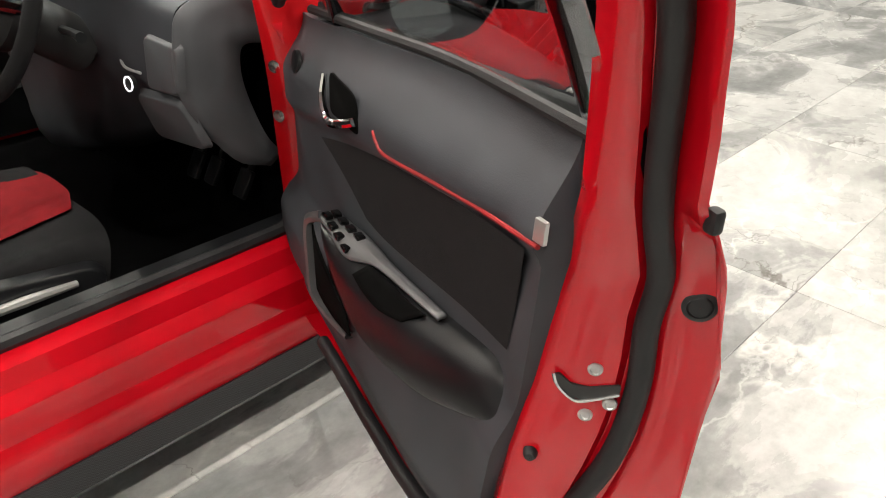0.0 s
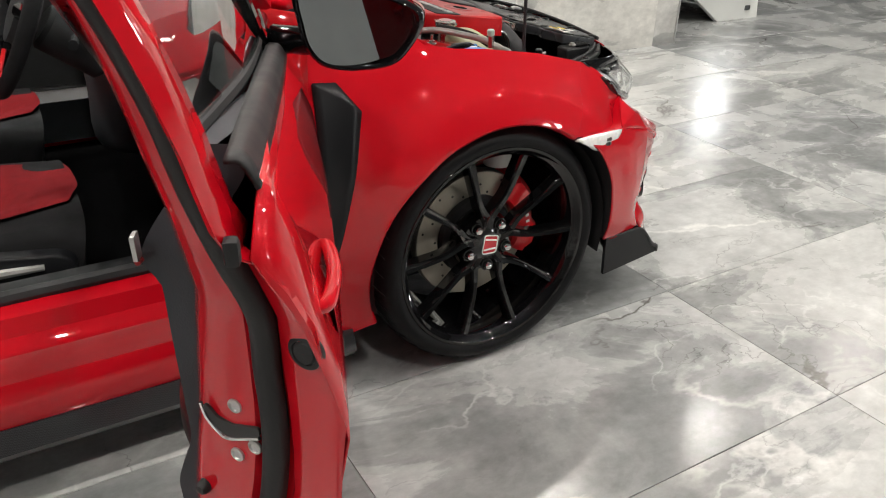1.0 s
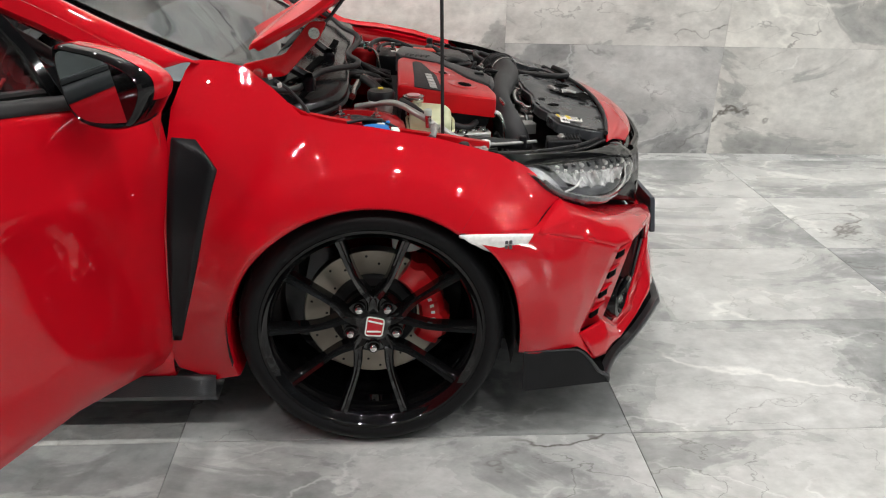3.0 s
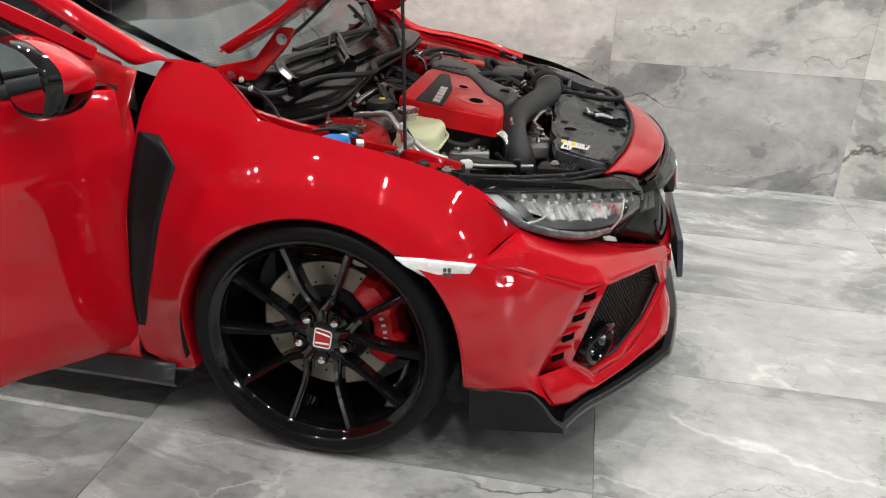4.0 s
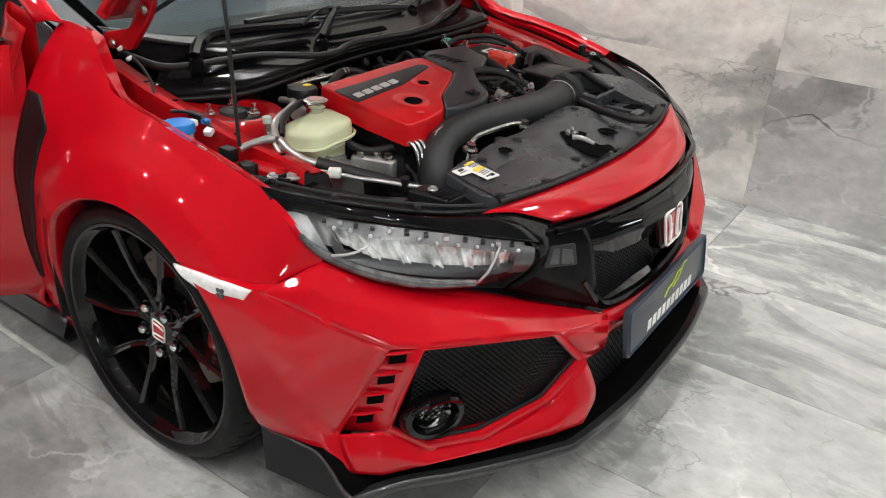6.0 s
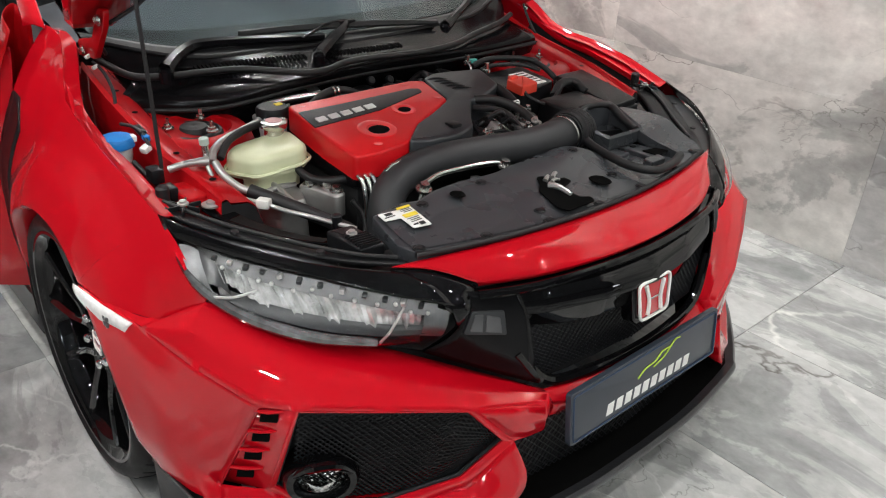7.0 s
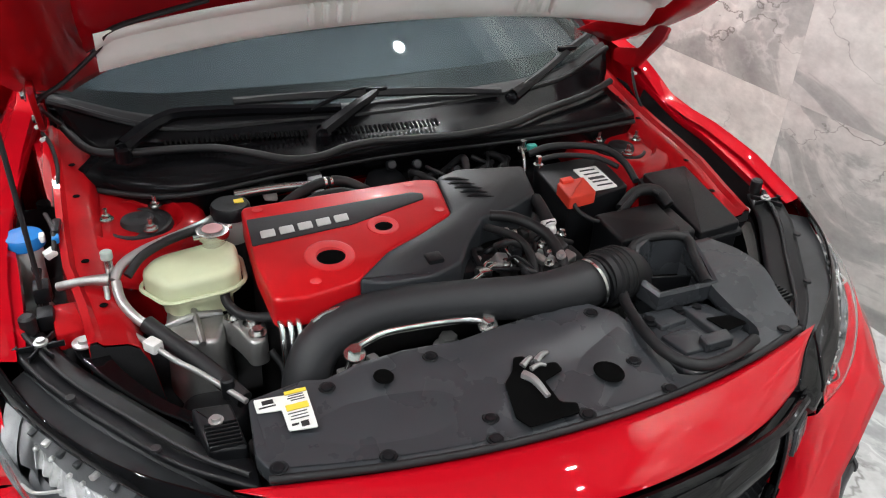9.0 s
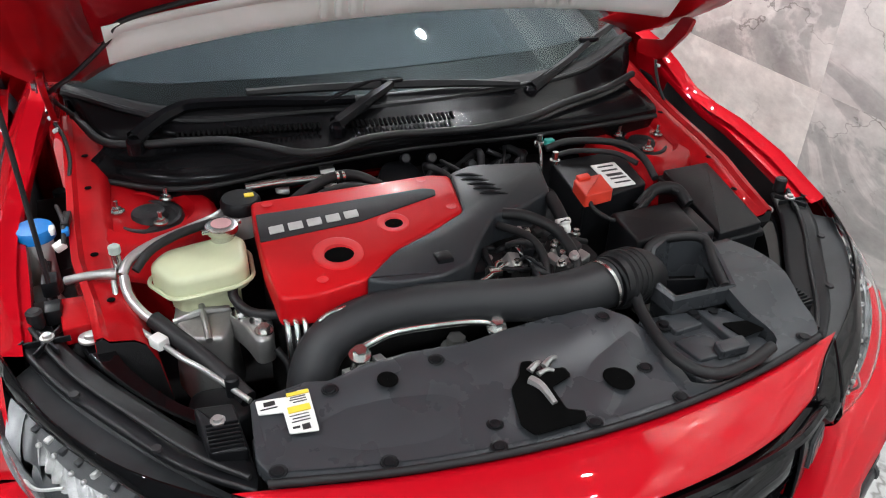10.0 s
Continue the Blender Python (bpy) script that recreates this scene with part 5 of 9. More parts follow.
# ---- sills, pillars, roof and the rear of the shell ----
SILL = [(0.700, 0.250), (0.715, 0.405), (0.735, 0.415), (0.775, 0.408), (0.792, 0.398), (0.806, 0.362), (0.828, 0.352), (0.838, 0.340), (0.846, 0.285), (0.858, 0.270), (0.868, 0.225), (0.862, 0.195), (0.80, 0.180)]
for s in (1, -1):
    bm = B()
    rows = [[V(x, y, z) for x, z in SILL] for y in (-0.488, -0.52, -0.60, -0.9, -1.2, -1.6, -2.0, -2.34)]
    add_grid(bm, rows)
    part("sill", bm if s > 0 else mirrored(bm), RED, car, "red painted door sill", angle=30, recalc=True, solid=0.002)
    bm = B()
    add_tube(bm, [(0.752, -0.500, 0.62), (0.752, -0.512, 0.50), (0.750, -0.56, 0.430), (0.748, -0.66, 0.420), (0.748, -0.9, 0.420), (0.748, -1.3, 0.420), (0.748, -2.2, 0.420)], 0.016, 8, 5)
    part("door_seal", bm if s > 0 else mirrored(bm), RUBBER, car, "black rubber door seal")
    bm = B()
    add_grid(bm, [[V(0.742, y, 0.424), V(0.700, y, 0.430), V(0.655, y, 0.400), V(0.640, y, 0.26)] for y in (-0.53, -0.7, -1.2, -2.3)])
    part("scuff_trim", bm if s > 0 else mirrored(bm), PLASTIC, car, "dark grey plastic sill trim")
    bm = B()
    add_loft(bm, [[(0.800, -0.39, 0.182), (0.80, -1.2, 0.182), (0.80, -2.34, 0.182)], [(0.868, -0.39, 0.196), (0.868, -1.2, 0.196), (0.868, -2.34, 0.196)],
                  [(0.888, -0.39, 0.150), (0.888, -1.2, 0.150), (0.888, -2.34, 0.150)], [(0.872, -0.39, 0.128), (0.872, -1.2, 0.128), (0.872, -2.34, 0.128)], [(0.78, -0.39, 0.125), (0.78, -1.2, 0.125), (0.78, -2.34, 0.125)]], 8, 3, across=False)
    part("side_skirt", bm if s > 0 else mirrored(bm), CARBON, car, "black carbon-weave side skirt", solid=0.003, recalc=True, angle=25)
    # hinge pillar and screen pillar
    bm = B()
    add_loft(bm, [[(0.735, -0.500, 0.42), (0.742, -0.510, 0.60), (0.742, -0.515, 0.80), (0.735, -0.520, 0.93)], [(0.760, -0.575, 0.44), (0.772, -0.588, 0.60), (0.772, -0.598, 0.80), (0.745, -0.600, 0.96)],
                  [(0.805, -0.545, 0.46), (0.832, -0.556, 0.60), (0.838, -0.560, 0.80), (0.790, -0.540, 0.95)], [(0.835, -0.470, 0.46), (0.850, -0.470, 0.60), (0.848, -0.460, 0.80), (0.805, -0.440, 0.93)]], 6, 4)
    part("hinge_pillar", bm if s > 0 else mirrored(bm), RED_IN, car, "red painted hinge pillar", solid=0.002, recalc=True)
    for z in (0.70, 0.80):
        bm = B()
        add_bolt(bm, (0.795, -0.592, z), (0.4, -0.9, 0), 0.008, 0.010)
        part("hinge_bolt", bm if s > 0 else mirrored(bm), STEEL, car)
    bm = B()
    add_loft(bm, [[(0.742, -0.385, 0.942), (0.702, -0.60, 1.030), (0.662, -0.82, 1.128), (0.620, -1.08, 1.245), (0.580, -1.34, 1.335)],
                  [(0.762, -0.410, 0.948), (0.722, -0.61, 1.030), (0.682, -0.83, 1.126), (0.640, -1.09, 1.238), (0.602, -1.35, 1.325)],
                  [(0.772, -0.455, 0.935), (0.730, -0.65, 1.018), (0.690, -0.87, 1.110), (0.650, -1.12, 1.220), (0.612, -1.37, 1.305)],
                  [(0.752, -0.490, 0.930), (0.712, -0.68, 1.008), (0.672, -0.89, 1.100), (0.630, -1.14, 1.210), (0.590, -1.38, 1.295)]], 6, 4)
    part("screen_pillar", bm if s > 0 else mirrored(bm), RED, car, "red windscreen pillar", solid=0.003, recalc=True)
    # rear side: lower panel, glass and roof rail
    bm = B()
    ys = (-1.62, -1.9, -2.2, -2.35, -2.70, -3.05, -3.25, -3.48)
    rows = []
    for y in ys:
        k = smoothstep(-2.9, -3.5, y)
        arch = max(0.0, 0.36 ** 2 - (y + 2.70) ** 2) ** 0.5
        zb = 0.20 if arch == 0 else AXLE_Z + arch * 0.98
        rows.append([V((0.87 - 0.20 * k) + 0.03 * math.sin(math.pi * t) - 0.07 * t * t, y, zb + (1.03 - zb) * t) for t in (0, 0.15, 0.3, 0.5, 0.7, 0.85, 1.0)])
    add_grid(bm, rows)
    part("rear_side_panel", bm if s > 0 else mirrored(bm), RED, car, solid=0.003, recalc=True)
    bm = B()
    add_loft(bm, [[(0.800, -1.62, 1.03), (0.795, -2.4, 1.04), (0.70, -3.2, 1.08)], [(0.600, -1.62, 1.36), (0.590, -2.4, 1.36), (0.56, -3.0, 1.25)]], 6, 6)
    part("side_glass", bm if s > 0 else mirrored(bm), GLOSS, car, "dark tinted rear side glass", solid=0.003, recalc=True)
    bm = B()
    add_loft(bm, [[(0.850, -1.56, 0.25), (0.872, -1.56, 0.60), (0.860, -1.56, 0.90), (0.800, -1.60, 1.05), (0.600, -1.72, 1.36)], [(0.840, -1.64, 0.25), (0.868, -1.64, 0.60), (0.855, -1.64, 0.90), (0.795, -1.68, 1.05), (0.595, -1.80, 1.36)]], 6, 3)
    part("door_pillar", bm if s > 0 else mirrored(bm), RED_IN, car, solid=0.02, recalc=True)
bm = B()
add_loft(bm, [[(0.60, -1.33, 1.335), (0.3, -1.26, 1.375), (0, -1.24, 1.385), (-0.3, -1.26, 1.375), (-0.60, -1.33, 1.335)], [(0.605, -1.7, 1.375), (0.3, -1.68, 1.415), (0, -1.68, 1.425), (-0.3, -1.68, 1.415), (-0.605, -1.7, 1.375)],
              [(0.595, -2.3, 1.365), (0.3, -2.3, 1.405), (0, -2.3, 1.415), (-0.3, -2.3, 1.405), (-0.595, -2.3, 1.365)], [(0.565, -2.95, 1.270), (0.3, -2.98, 1.300), (0, -3.0, 1.305), (-0.3, -2.98, 1.300), (-0.565, -2.95, 1.270)]], 8, 8)
part("roof", bm, RED, car, solid=0.02, recalc=True)
bm = B()
add_loft(bm, [[(0.565, -2.95, 1.270), (0, -3.0, 1.305), (-0.565, -2.95, 1.270)], [(0.68, -3.35, 1.07), (0, -3.45, 1.09), (-0.68, -3.35, 1.07)], [(0.69, -3.48, 0.90), (0, -3.60, 0.92), (-0.69, -3.48, 0.90)], [(0.66, -3.48, 0.25), (0, -3.60, 0.25), (-0.66, -3.48, 0.25)]], 8, 6)
part("tailgate", bm, RED, car, solid=0.003, recalc=True)
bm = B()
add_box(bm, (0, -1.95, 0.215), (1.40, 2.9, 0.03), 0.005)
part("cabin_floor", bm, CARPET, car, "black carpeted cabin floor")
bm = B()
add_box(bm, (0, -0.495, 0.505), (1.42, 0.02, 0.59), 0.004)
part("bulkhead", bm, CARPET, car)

# windscreen, with a black printed border along its foot
SCREEN = [[(0.684, -0.322, 0.916), (0.47, -0.216, 0.871), (0.2, -0.204, 0.863), (0, -0.196, 0.860), (-0.2, -0.202, 0.863), (-0.47, -0.228, 0.875), (-0.684, -0.322, 0.916)],
          [(0.672, -0.62, 1.030), (0.44, -0.565, 1.042), (0.2, -0.54, 1.050), (0, -0.535, 1.052), (-0.2, -0.54, 1.050), (-0.44, -0.565, 1.042), (-0.672, -0.62, 1.030)],
          [(0.630, -0.95, 1.180), (0.42, -0.90, 1.205), (0.2, -0.88, 1.218), (0, -0.875, 1.222), (-0.2, -0.88, 1.218), (-0.42, -0.90, 1.205), (-0.630, -0.95, 1.180)],
          [(0.585, -1.32, 1.332), (0.40, -1.28, 1.362), (0.2, -1.255, 1.378), (0, -1.25, 1.382), (-0.2, -1.255, 1.378), (-0.40, -1.28, 1.362), (-0.585, -1.32, 1.332)]]
bm = B()
add_loft(bm, SCREEN, 6, 6)
screen = part("windscreen", bm, GLASS, car, "curved clear windscreen", solid=0.005, recalc=True)
screen.visible_shadow = False
bm = B()
add_loft(bm, [[Vector(p) + V(0, 0.0, -0.008) for p in SCREEN[0]], [Vector(a).lerp(Vector(b), 0.31 if abs(a[0]) < 0.6 else 0.22) + V(0, 0, -0.008) for a, b in zip(SCREEN[0], SCREEN[1])]], 6, 3)
part("screen_border", bm, FRIT, screen, "black printed border")
bm = B()
add_tube(bm, [Vector(p) + V(0, -0.006, 0.005) for p in SCREEN[0]], 0.008, 8, 8)
part("screen_seal", bm, FRIT, screen, "black rubber foot seal")
bm = B()
add_loft(bm, [[Vector(a).lerp(Vector(b), k) + V(0, 0.001, 0.0045) for a, b in zip(SCREEN[0], SCREEN[1])] for k in (0.0, 0.05, 0.10)], 6, 2)
part("screen_trim", bm, FRIT, screen, "matt black foot trim", solid=0.001)
bm = B()
add_loft(bm, [[Vector(r[k]) + V(0, 0, -0.008) for r in SCREEN] for k in (0, 1)][:1] + [[Vector(r[0]).lerp(Vector(r[1]), 0.12) + V(0, 0, -0.008) for r in SCREEN]], 8, 2)
part("screen_border", bm, FRIT, screen)

# dashboard top and face, steering wheel on the right
bm = B()
add_loft(bm, [[(0.68, -0.45, 0.885), (0.35, -0.40, 0.885), (0, -0.38, 0.885), (-0.35, -0.40, 0.885), (-0.68, -0.45, 0.885)], [(0.69, -0.62, 0.925), (0.40, -0.66, 0.955), (0, -0.66, 0.925), (-0.35, -0.66, 0.93), (-0.69, -0.62, 0.925)],
              [(0.69, -0.715, 0.915), (0.40, -0.76, 0.945), (0, -0.75, 0.90), (-0.35, -0.75, 0.91), (-0.69, -0.715, 0.915)], [(0.69, -0.735, 0.86), (0.40, -0.77, 0.87), (0, -0.775, 0.80), (-0.35, -0.76, 0.84), (-0.69, -0.735, 0.86)],
              [(0.685, -0.735, 0.74), (0.40, -0.75, 0.72), (0, -0.775, 0.60), (-0.35, -0.74, 0.70), (-0.685, -0.735, 0.74)], [(0.670, -0.63, 0.59), (0.40, -0.64, 0.58), (0, -0.77, 0.45), (-0.35, -0.64, 0.58), (-0.670, -0.63, 0.59)],
              [(0.660, -0.55, 0.54), (0.40, -0.52, 0.54), (0, -0.60, 0.40), (-0.35, -0.52, 0.54), (-0.660, -0.55, 0.54)]], 8, 5)
dash = part("dashboard", bm, SOFT, car, "black and dark grey dashboard", recalc=True)
bm = B()
add_loft(bm, [[(0.700, -0.520, 0.900), (0.702, -0.62, 0.935), (0.700, -0.715, 0.915), (0.698, -0.742, 0.86), (0.695, -0.742, 0.74), (0.682, -0.64, 0.585), (0.672, -0.545, 0.535)],
              [(0.700, -0.515, 0.80), (0.702, -0.56, 0.82), (0.702, -0.60, 0.82), (0.702, -0.61, 0.78), (0.700, -0.60, 0.72), (0.690, -0.56, 0.62), (0.680, -0.515, 0.56)]], 5, 3)
part("dash_end_cap", bm, DASHGREY, dash, "dark grey dashboard end panel", solid=0.004, recalc=True)
bm = B()
add_prism(bm, rounded([(-0.055, -0.06), (0.05, -0.055), (0.06, 0.05), (-0.05, 0.06)], 0.02), aim((0.650, -0.738, 0.800), (0.15, -1, 0.05)), 0.016, 0.006, 0.9)
part("dash_bolster", bm, DASHGREY, dash, "padded grey dash corner")
bm = B()
add_prism(bm, rounded([(-0.10, -0.075), (0.09, -0.06), (0.075, 0.065), (-0.09, 0.055)], 0.03), aim((0.612, -0.718, 0.680), (0.12, -0.92, -0.35)), 0.016, 0.006, 0.92)
part("knee_panel", bm, DASHGREY, dash, "dark grey knee panel")
bm = B()
add_lathe(bm, [(0.016, -0.004), (0.016, 0.004), (0.0145, 0.0055), (0.0005, 0.0055)], aim((0.553, -0.772, 0.748), (0.1, -1, 0.1)), 24)
btn = part("start_button", bm, INK, dash, "round start button with a lit ring")
bm = B()
add_lathe(bm, [(0.0150, 0.004), (0.0158, 0.0065), (0.0132, 0.0068), (0.0130, 0.004)], aim((0.553, -0.772, 0.748), (0.1, -1, 0.1)), 24)
part("lit_ring", bm, LED, btn)
bm = B()
add_tube(bm, [(0.440, -0.735, 0.815), (0.475, -0.745, 0.830), (0.500, -0.745, 0.875)], 0.004, 6, 4)
add_tube(bm, [(0.440, -0.735, 0.790), (0.520, -0.765, 0.775), (0.600, -0.770, 0.780)], 0.003, 6, 4)
part("dash_trim", bm, SILVER, dash, "thin silver vent trim")
bm = B()
sw = aim((0.355, -0.93, 0.885), (0, -0.90, 0.42))
add_tube(bm, [sw @ V(0.182 * math.cos(a), 0.176 * math.sin(a) if math.sin(a) > -0.85 else -0.155, 0) for a in [2 * math.pi * k / 28 for k in range(28)]], 0.0165, 12, 2, closed=True)
wheel_rim = part("steering_wheel", bm, SEATBLK, car, "black leather flat-bottomed steering wheel")
bm = B()
add_lathe(bm, [(0.075, -0.035), (0.080, -0.01), (0.06, 0.012), (0.0005, 0.018)], sw, 28)
part("airbag_cover", bm, CABIN, wheel_rim)
for a, b in (((0.06, 0.02), (0.172, 0.03)), ((-0.06, 0.02), (-0.172, 0.03)), ((0.02, -0.06), (0.05, -0.15)), ((-0.02, -0.06), (-0.05, -0.15))):
    bm = B()
    add_tube(bm, [sw @ V(*a, 0), sw @ V(*b, -0.004)], [0.02, 0.012], 8, 3)
    part("wheel_spoke", bm, GLOSS, wheel_rim)
bm = B()
add_tube(bm, [sw @ V(0.05, -0.07, 0.012), sw @ V(0.085, -0.12, 0.012), sw @ V(0.11, -0.135, 0.006)], 0.005, 6, 4)
part("spoke_trim", bm, CALIPER, wheel_rim)
bm = B()
add_cyl(bm, sw @ V(0, 0, -0.05), sw @ V(0, -0.03, -0.20), 0.055, 20, 0.01)
part("column_cowl", bm, CABIN, wheel_rim)
bm = B()
add_tube(bm, [(0.42, -0.83, 0.84), (0.50, -0.84, 0.85), (0.555, -0.85, 0.855)], [0.009, 0.008, 0.011], 8, 4)
part("column_stalk", bm, PLASTIC, wheel_rim)
for x, z in ((0.34, 0.43), (0.425, 0.44), (0.555, 0.45)):
    bm = B()
    add_prism(bm, rounded([(-0.022, -0.035), (0.022, -0.035), (0.024, 0.035), (-0.024, 0.035)], 0.008), aim((x, -0.545, z), (0, -0.85, 0.5)), 0.012, 0.003)
    ped = part("pedal", bm, PLASTIC, car, "dark drilled metal pedal")
    bm = B()
    add_tube(bm, [(x, -0.54, z), (x, -0.50, z + 0.10), (x, -0.49, z + 0.22)], 0.008, 6, 3)
    part("pedal_arm", bm, CABIN, ped)

# driver and passenger sports seats
for sx in (1, -1):
    bm = B()
    cx = 0.37 * sx
    add_loft(bm, [[(cx - 0.25, -0.93, 0.36), (cx - 0.25, -1.10, 0.34), (cx - 0.25, -1.45, 0.33)], [(cx - 0.24, -0.905, 0.455), (cx - 0.245, -1.10, 0.475), (cx - 0.245, -1.45, 0.46)], [(cx - 0.17, -0.895, 0.485), (cx - 0.17, -1.10, 0.475), (cx - 0.16, -1.45, 0.43)],
                  [(cx, -0.89, 0.475), (cx, -1.10, 0.440), (cx, -1.45, 0.40)], [(cx + 0.17, -0.895, 0.485), (cx + 0.17, -1.10, 0.475), (cx + 0.16, -1.45, 0.43)], [(cx + 0.24, -0.905, 0.455), (cx + 0.245, -1.10, 0.475), (cx + 0.245, -1.45, 0.46)], [(cx + 0.25, -0.93, 0.36), (cx + 0.25, -1.10, 0.34), (cx + 0.25, -1.45, 0.33)]], 8, 5)
    add_loft(bm, [[(cx - 0.25, -0.93, 0.36), (cx - 0.24, -0.905, 0.455), (cx - 0.17, -0.895, 0.485), (cx, -0.89, 0.475), (cx + 0.17, -0.895, 0.485), (cx + 0.24, -0.905, 0.455), (cx + 0.25, -0.93, 0.36)],
                  [(cx - 0.22, -0.93, 0.33), (cx - 0.2, -0.92, 0.33), (cx - 0.15, -0.915, 0.33), (cx, -0.91, 0.33), (cx + 0.15, -0.915, 0.33), (cx + 0.2, -0.92, 0.33), (cx + 0.22, -0.93, 0.33)]], 5, 4)
    seat = part("seat", bm, SEATBLK, car, "black and red sports seat", recalc=True)
    bm = B()
    add_loft(bm, [[(cx - 0.20, -0.889, 0.470), (cx - 0.205, -1.10, 0.490), (cx - 0.20, -1.45, 0.45)], [(cx - 0.10, -0.884, 0.488), (cx - 0.10, -1.10, 0.466), (cx - 0.10, -1.45, 0.42)], [(cx, -0.882, 0.486), (cx, -1.10, 0.452), (cx, -1.45, 0.41)],
                  [(cx + 0.06, -0.900, 0.490), (cx + 0.06, -1.10, 0.460), (cx + 0.06, -1.45, 0.415)], [(cx + 0.10, -0.915, 0.488), (cx + 0.11, -1.10, 0.470), (cx + 0.12, -1.45, 0.430)]], 8, 5)
    part("seat_centre", bm, SEATRED, seat, "red fabric seat cushion", recalc=True)
    bm = B()
    add_loft(bm, [[(cx - 0.24, -1.40, 0.42), (cx - 0.26, -1.52, 0.80), (cx - 0.20, -1.66, 1.08), (cx - 0.11, -1.72, 1.24)], [(cx - 0.16, -1.46, 0.42), (cx - 0.18, -1.60, 0.80), (cx - 0.14, -1.68, 1.08), (cx - 0.09, -1.72, 1.24)],
                  [(cx + 0.16, -1.46, 0.42), (cx + 0.18, -1.60, 0.80), (cx + 0.14, -1.68, 1.08), (cx + 0.09, -1.72, 1.24)], [(cx + 0.24, -1.40, 0.42), (cx + 0.26, -1.52, 0.80), (cx + 0.20, -1.66, 1.08), (cx + 0.11, -1.72, 1.24)]], 8, 5)
    part("backrest", bm, SEATBLK, seat, recalc=True, solid=0.07)
    bm = B()
    side = [(-0.925, 0.415), (-0.955, 0.445), (-1.15, 0.475), (-1.45, 0.465), (-1.45, 0.315), (-1.10, 0.300), (-0.965, 0.330)]
    x = cx + sx * 0.252
    add_prism(bm, rounded(side, 0.03), Matrix(((0, 0, sx, x), (1, 0, 0, 0), (0, 1, 0, 0), (0, 0, 0, 1))), 0.03, 0.008, 0.96)
    part("seat_valance", bm, PLASTIC, seat, "black plastic seat side cover", recalc=True)
    bm = B()
    add_tube(bm, [(x + sx * 0.034, -1.00, 0.424), (x + sx * 0.040, -1.10, 0.432), (x + sx * 0.036, -1.25, 0.432)], [0.007, 0.011, 0.008], 8, 5)
    part("seat_lever", bm, SILVER, seat)
    bm = B()
    add_box(bm, (cx, -1.2, 0.275), (0.40, 0.5, 0.09), 0.01)
    part("seat_rail", bm, CABIN, seat)

# ---- driver door, swung open ----
DOOR_OPEN = 69
DM = Matrix.Translation((0.80, -0.52, 0)) @ Matrix.Rotation(radians(DOOR_OPEN), 4, "Z") @ Matrix(((0, 1, 0, 0), (-1, 0, 0, 0), (0, 0, 1, 0), (0, 0, 0, 1)))
R3 = DM.to_3x3()
DM0 = Matrix.Translation((0.80, -0.52, 0)) @ Matrix(((0, 1, 0, 0), (-1, 0, 0, 0), (0, 0, 1, 0), (0, 0, 0, 1)))


def belt(u):
    return interp(u, [(0.0, 0.880), (0.15, 0.900), (0.31, 0.922), (0.60, 0.962), (0.84, 0.992), (1.1, 1.022)])


def foot(u):
    return interp(u, [(0.0, 0.222), (0.1, 0.240), (0.34, 0.286), (0.7, 0.305), (1.1, 0.312)])


def outer_v(u, t):
    """The outer skin's stand-off: tucked under at the foot, a crease at two thirds, rolled in towards the glass."""
    v = interp(t, [(0.0, 0.030), (0.06, 0.052), (0.20, 0.068), (0.45, 0.078), (0.70, 0.086), (0.80, 0.080), (0.92, 0.058), (1.0, 0.034)])
    v += 0.008 * math.exp(-((t - 0.72) / 0.045) ** 2) * smoothstep(0.1, 0.5, u)
    return v - 0.012 * (u - 0.4) ** 2


bm = B()
rows = []
for i in range(37):
    u = 0.018 + (1.080 - 0.018) * i / 36
    f, b = foot(u), belt(u) - 0.045 * smoothstep(1.03, 1.08, u)
    rows.append([DM @ V(u + 0.016 * smoothstep(0.75, 1, j / 28) * smoothstep(0.9, 1.08, u) - 0.03 * smoothstep(0.2, 0.0, u) * smoothstep(0.6, 1.0, j / 28), outer_v(u, j / 28) - 0.006 * smoothstep(0.89, 0.98, f + (b - f) * j / 28) * smoothstep(1.03, 1.08, u), f + (b - f) * j / 28) for j in range(29)])
add_grid(bm, rows)
# front return, foot return and rear shut face
edge = rows[0]
add_grid(bm, [edge, [p + DM.to_3x3() @ V(0.012, -0.03, 0) for p in edge], [p + DM.to_3x3() @ V(0.04, -0.10, 0) for p in edge]])
add_grid(bm, [[r[0] for r in rows], [r[0] + DM.to_3x3() @ V(0, -0.10, 0.02) for r in rows]])
LINE_L = [(0.312, -0.165), (0.50, -0.162), (0.659, -0.148), (0.754, -0.133), (0.85, -0.124), (0.908, -0.113), (0.981, -0.088), (1.063, -0.068), (1.138, -0.050), (1.345, -0.030)]
LINE_SL = [(0.312, -0.120), (0.55, -0.105), (0.678, -0.075), (0.77, -0.063), (0.861, -0.064), (0.985, -0.052), (1.066, -0.036), (1.14, -0.023), (1.345, -0.006)]
LINE_SR = [(0.312, -0.095), (0.55, -0.080), (0.684, -0.049), (0.773, -0.045), (0.863, -0.050), (0.988, -0.038), (1.068, -0.019), (1.14, -0.006), (1.345, 0.012)]
LINE_OUT = [(0.312, 0.0), (0.97, 0.002), (0.979, -0.008), (1.0, -0.007), (1.057, 0.005), (1.143, 0.019), (1.345, 0.040)]


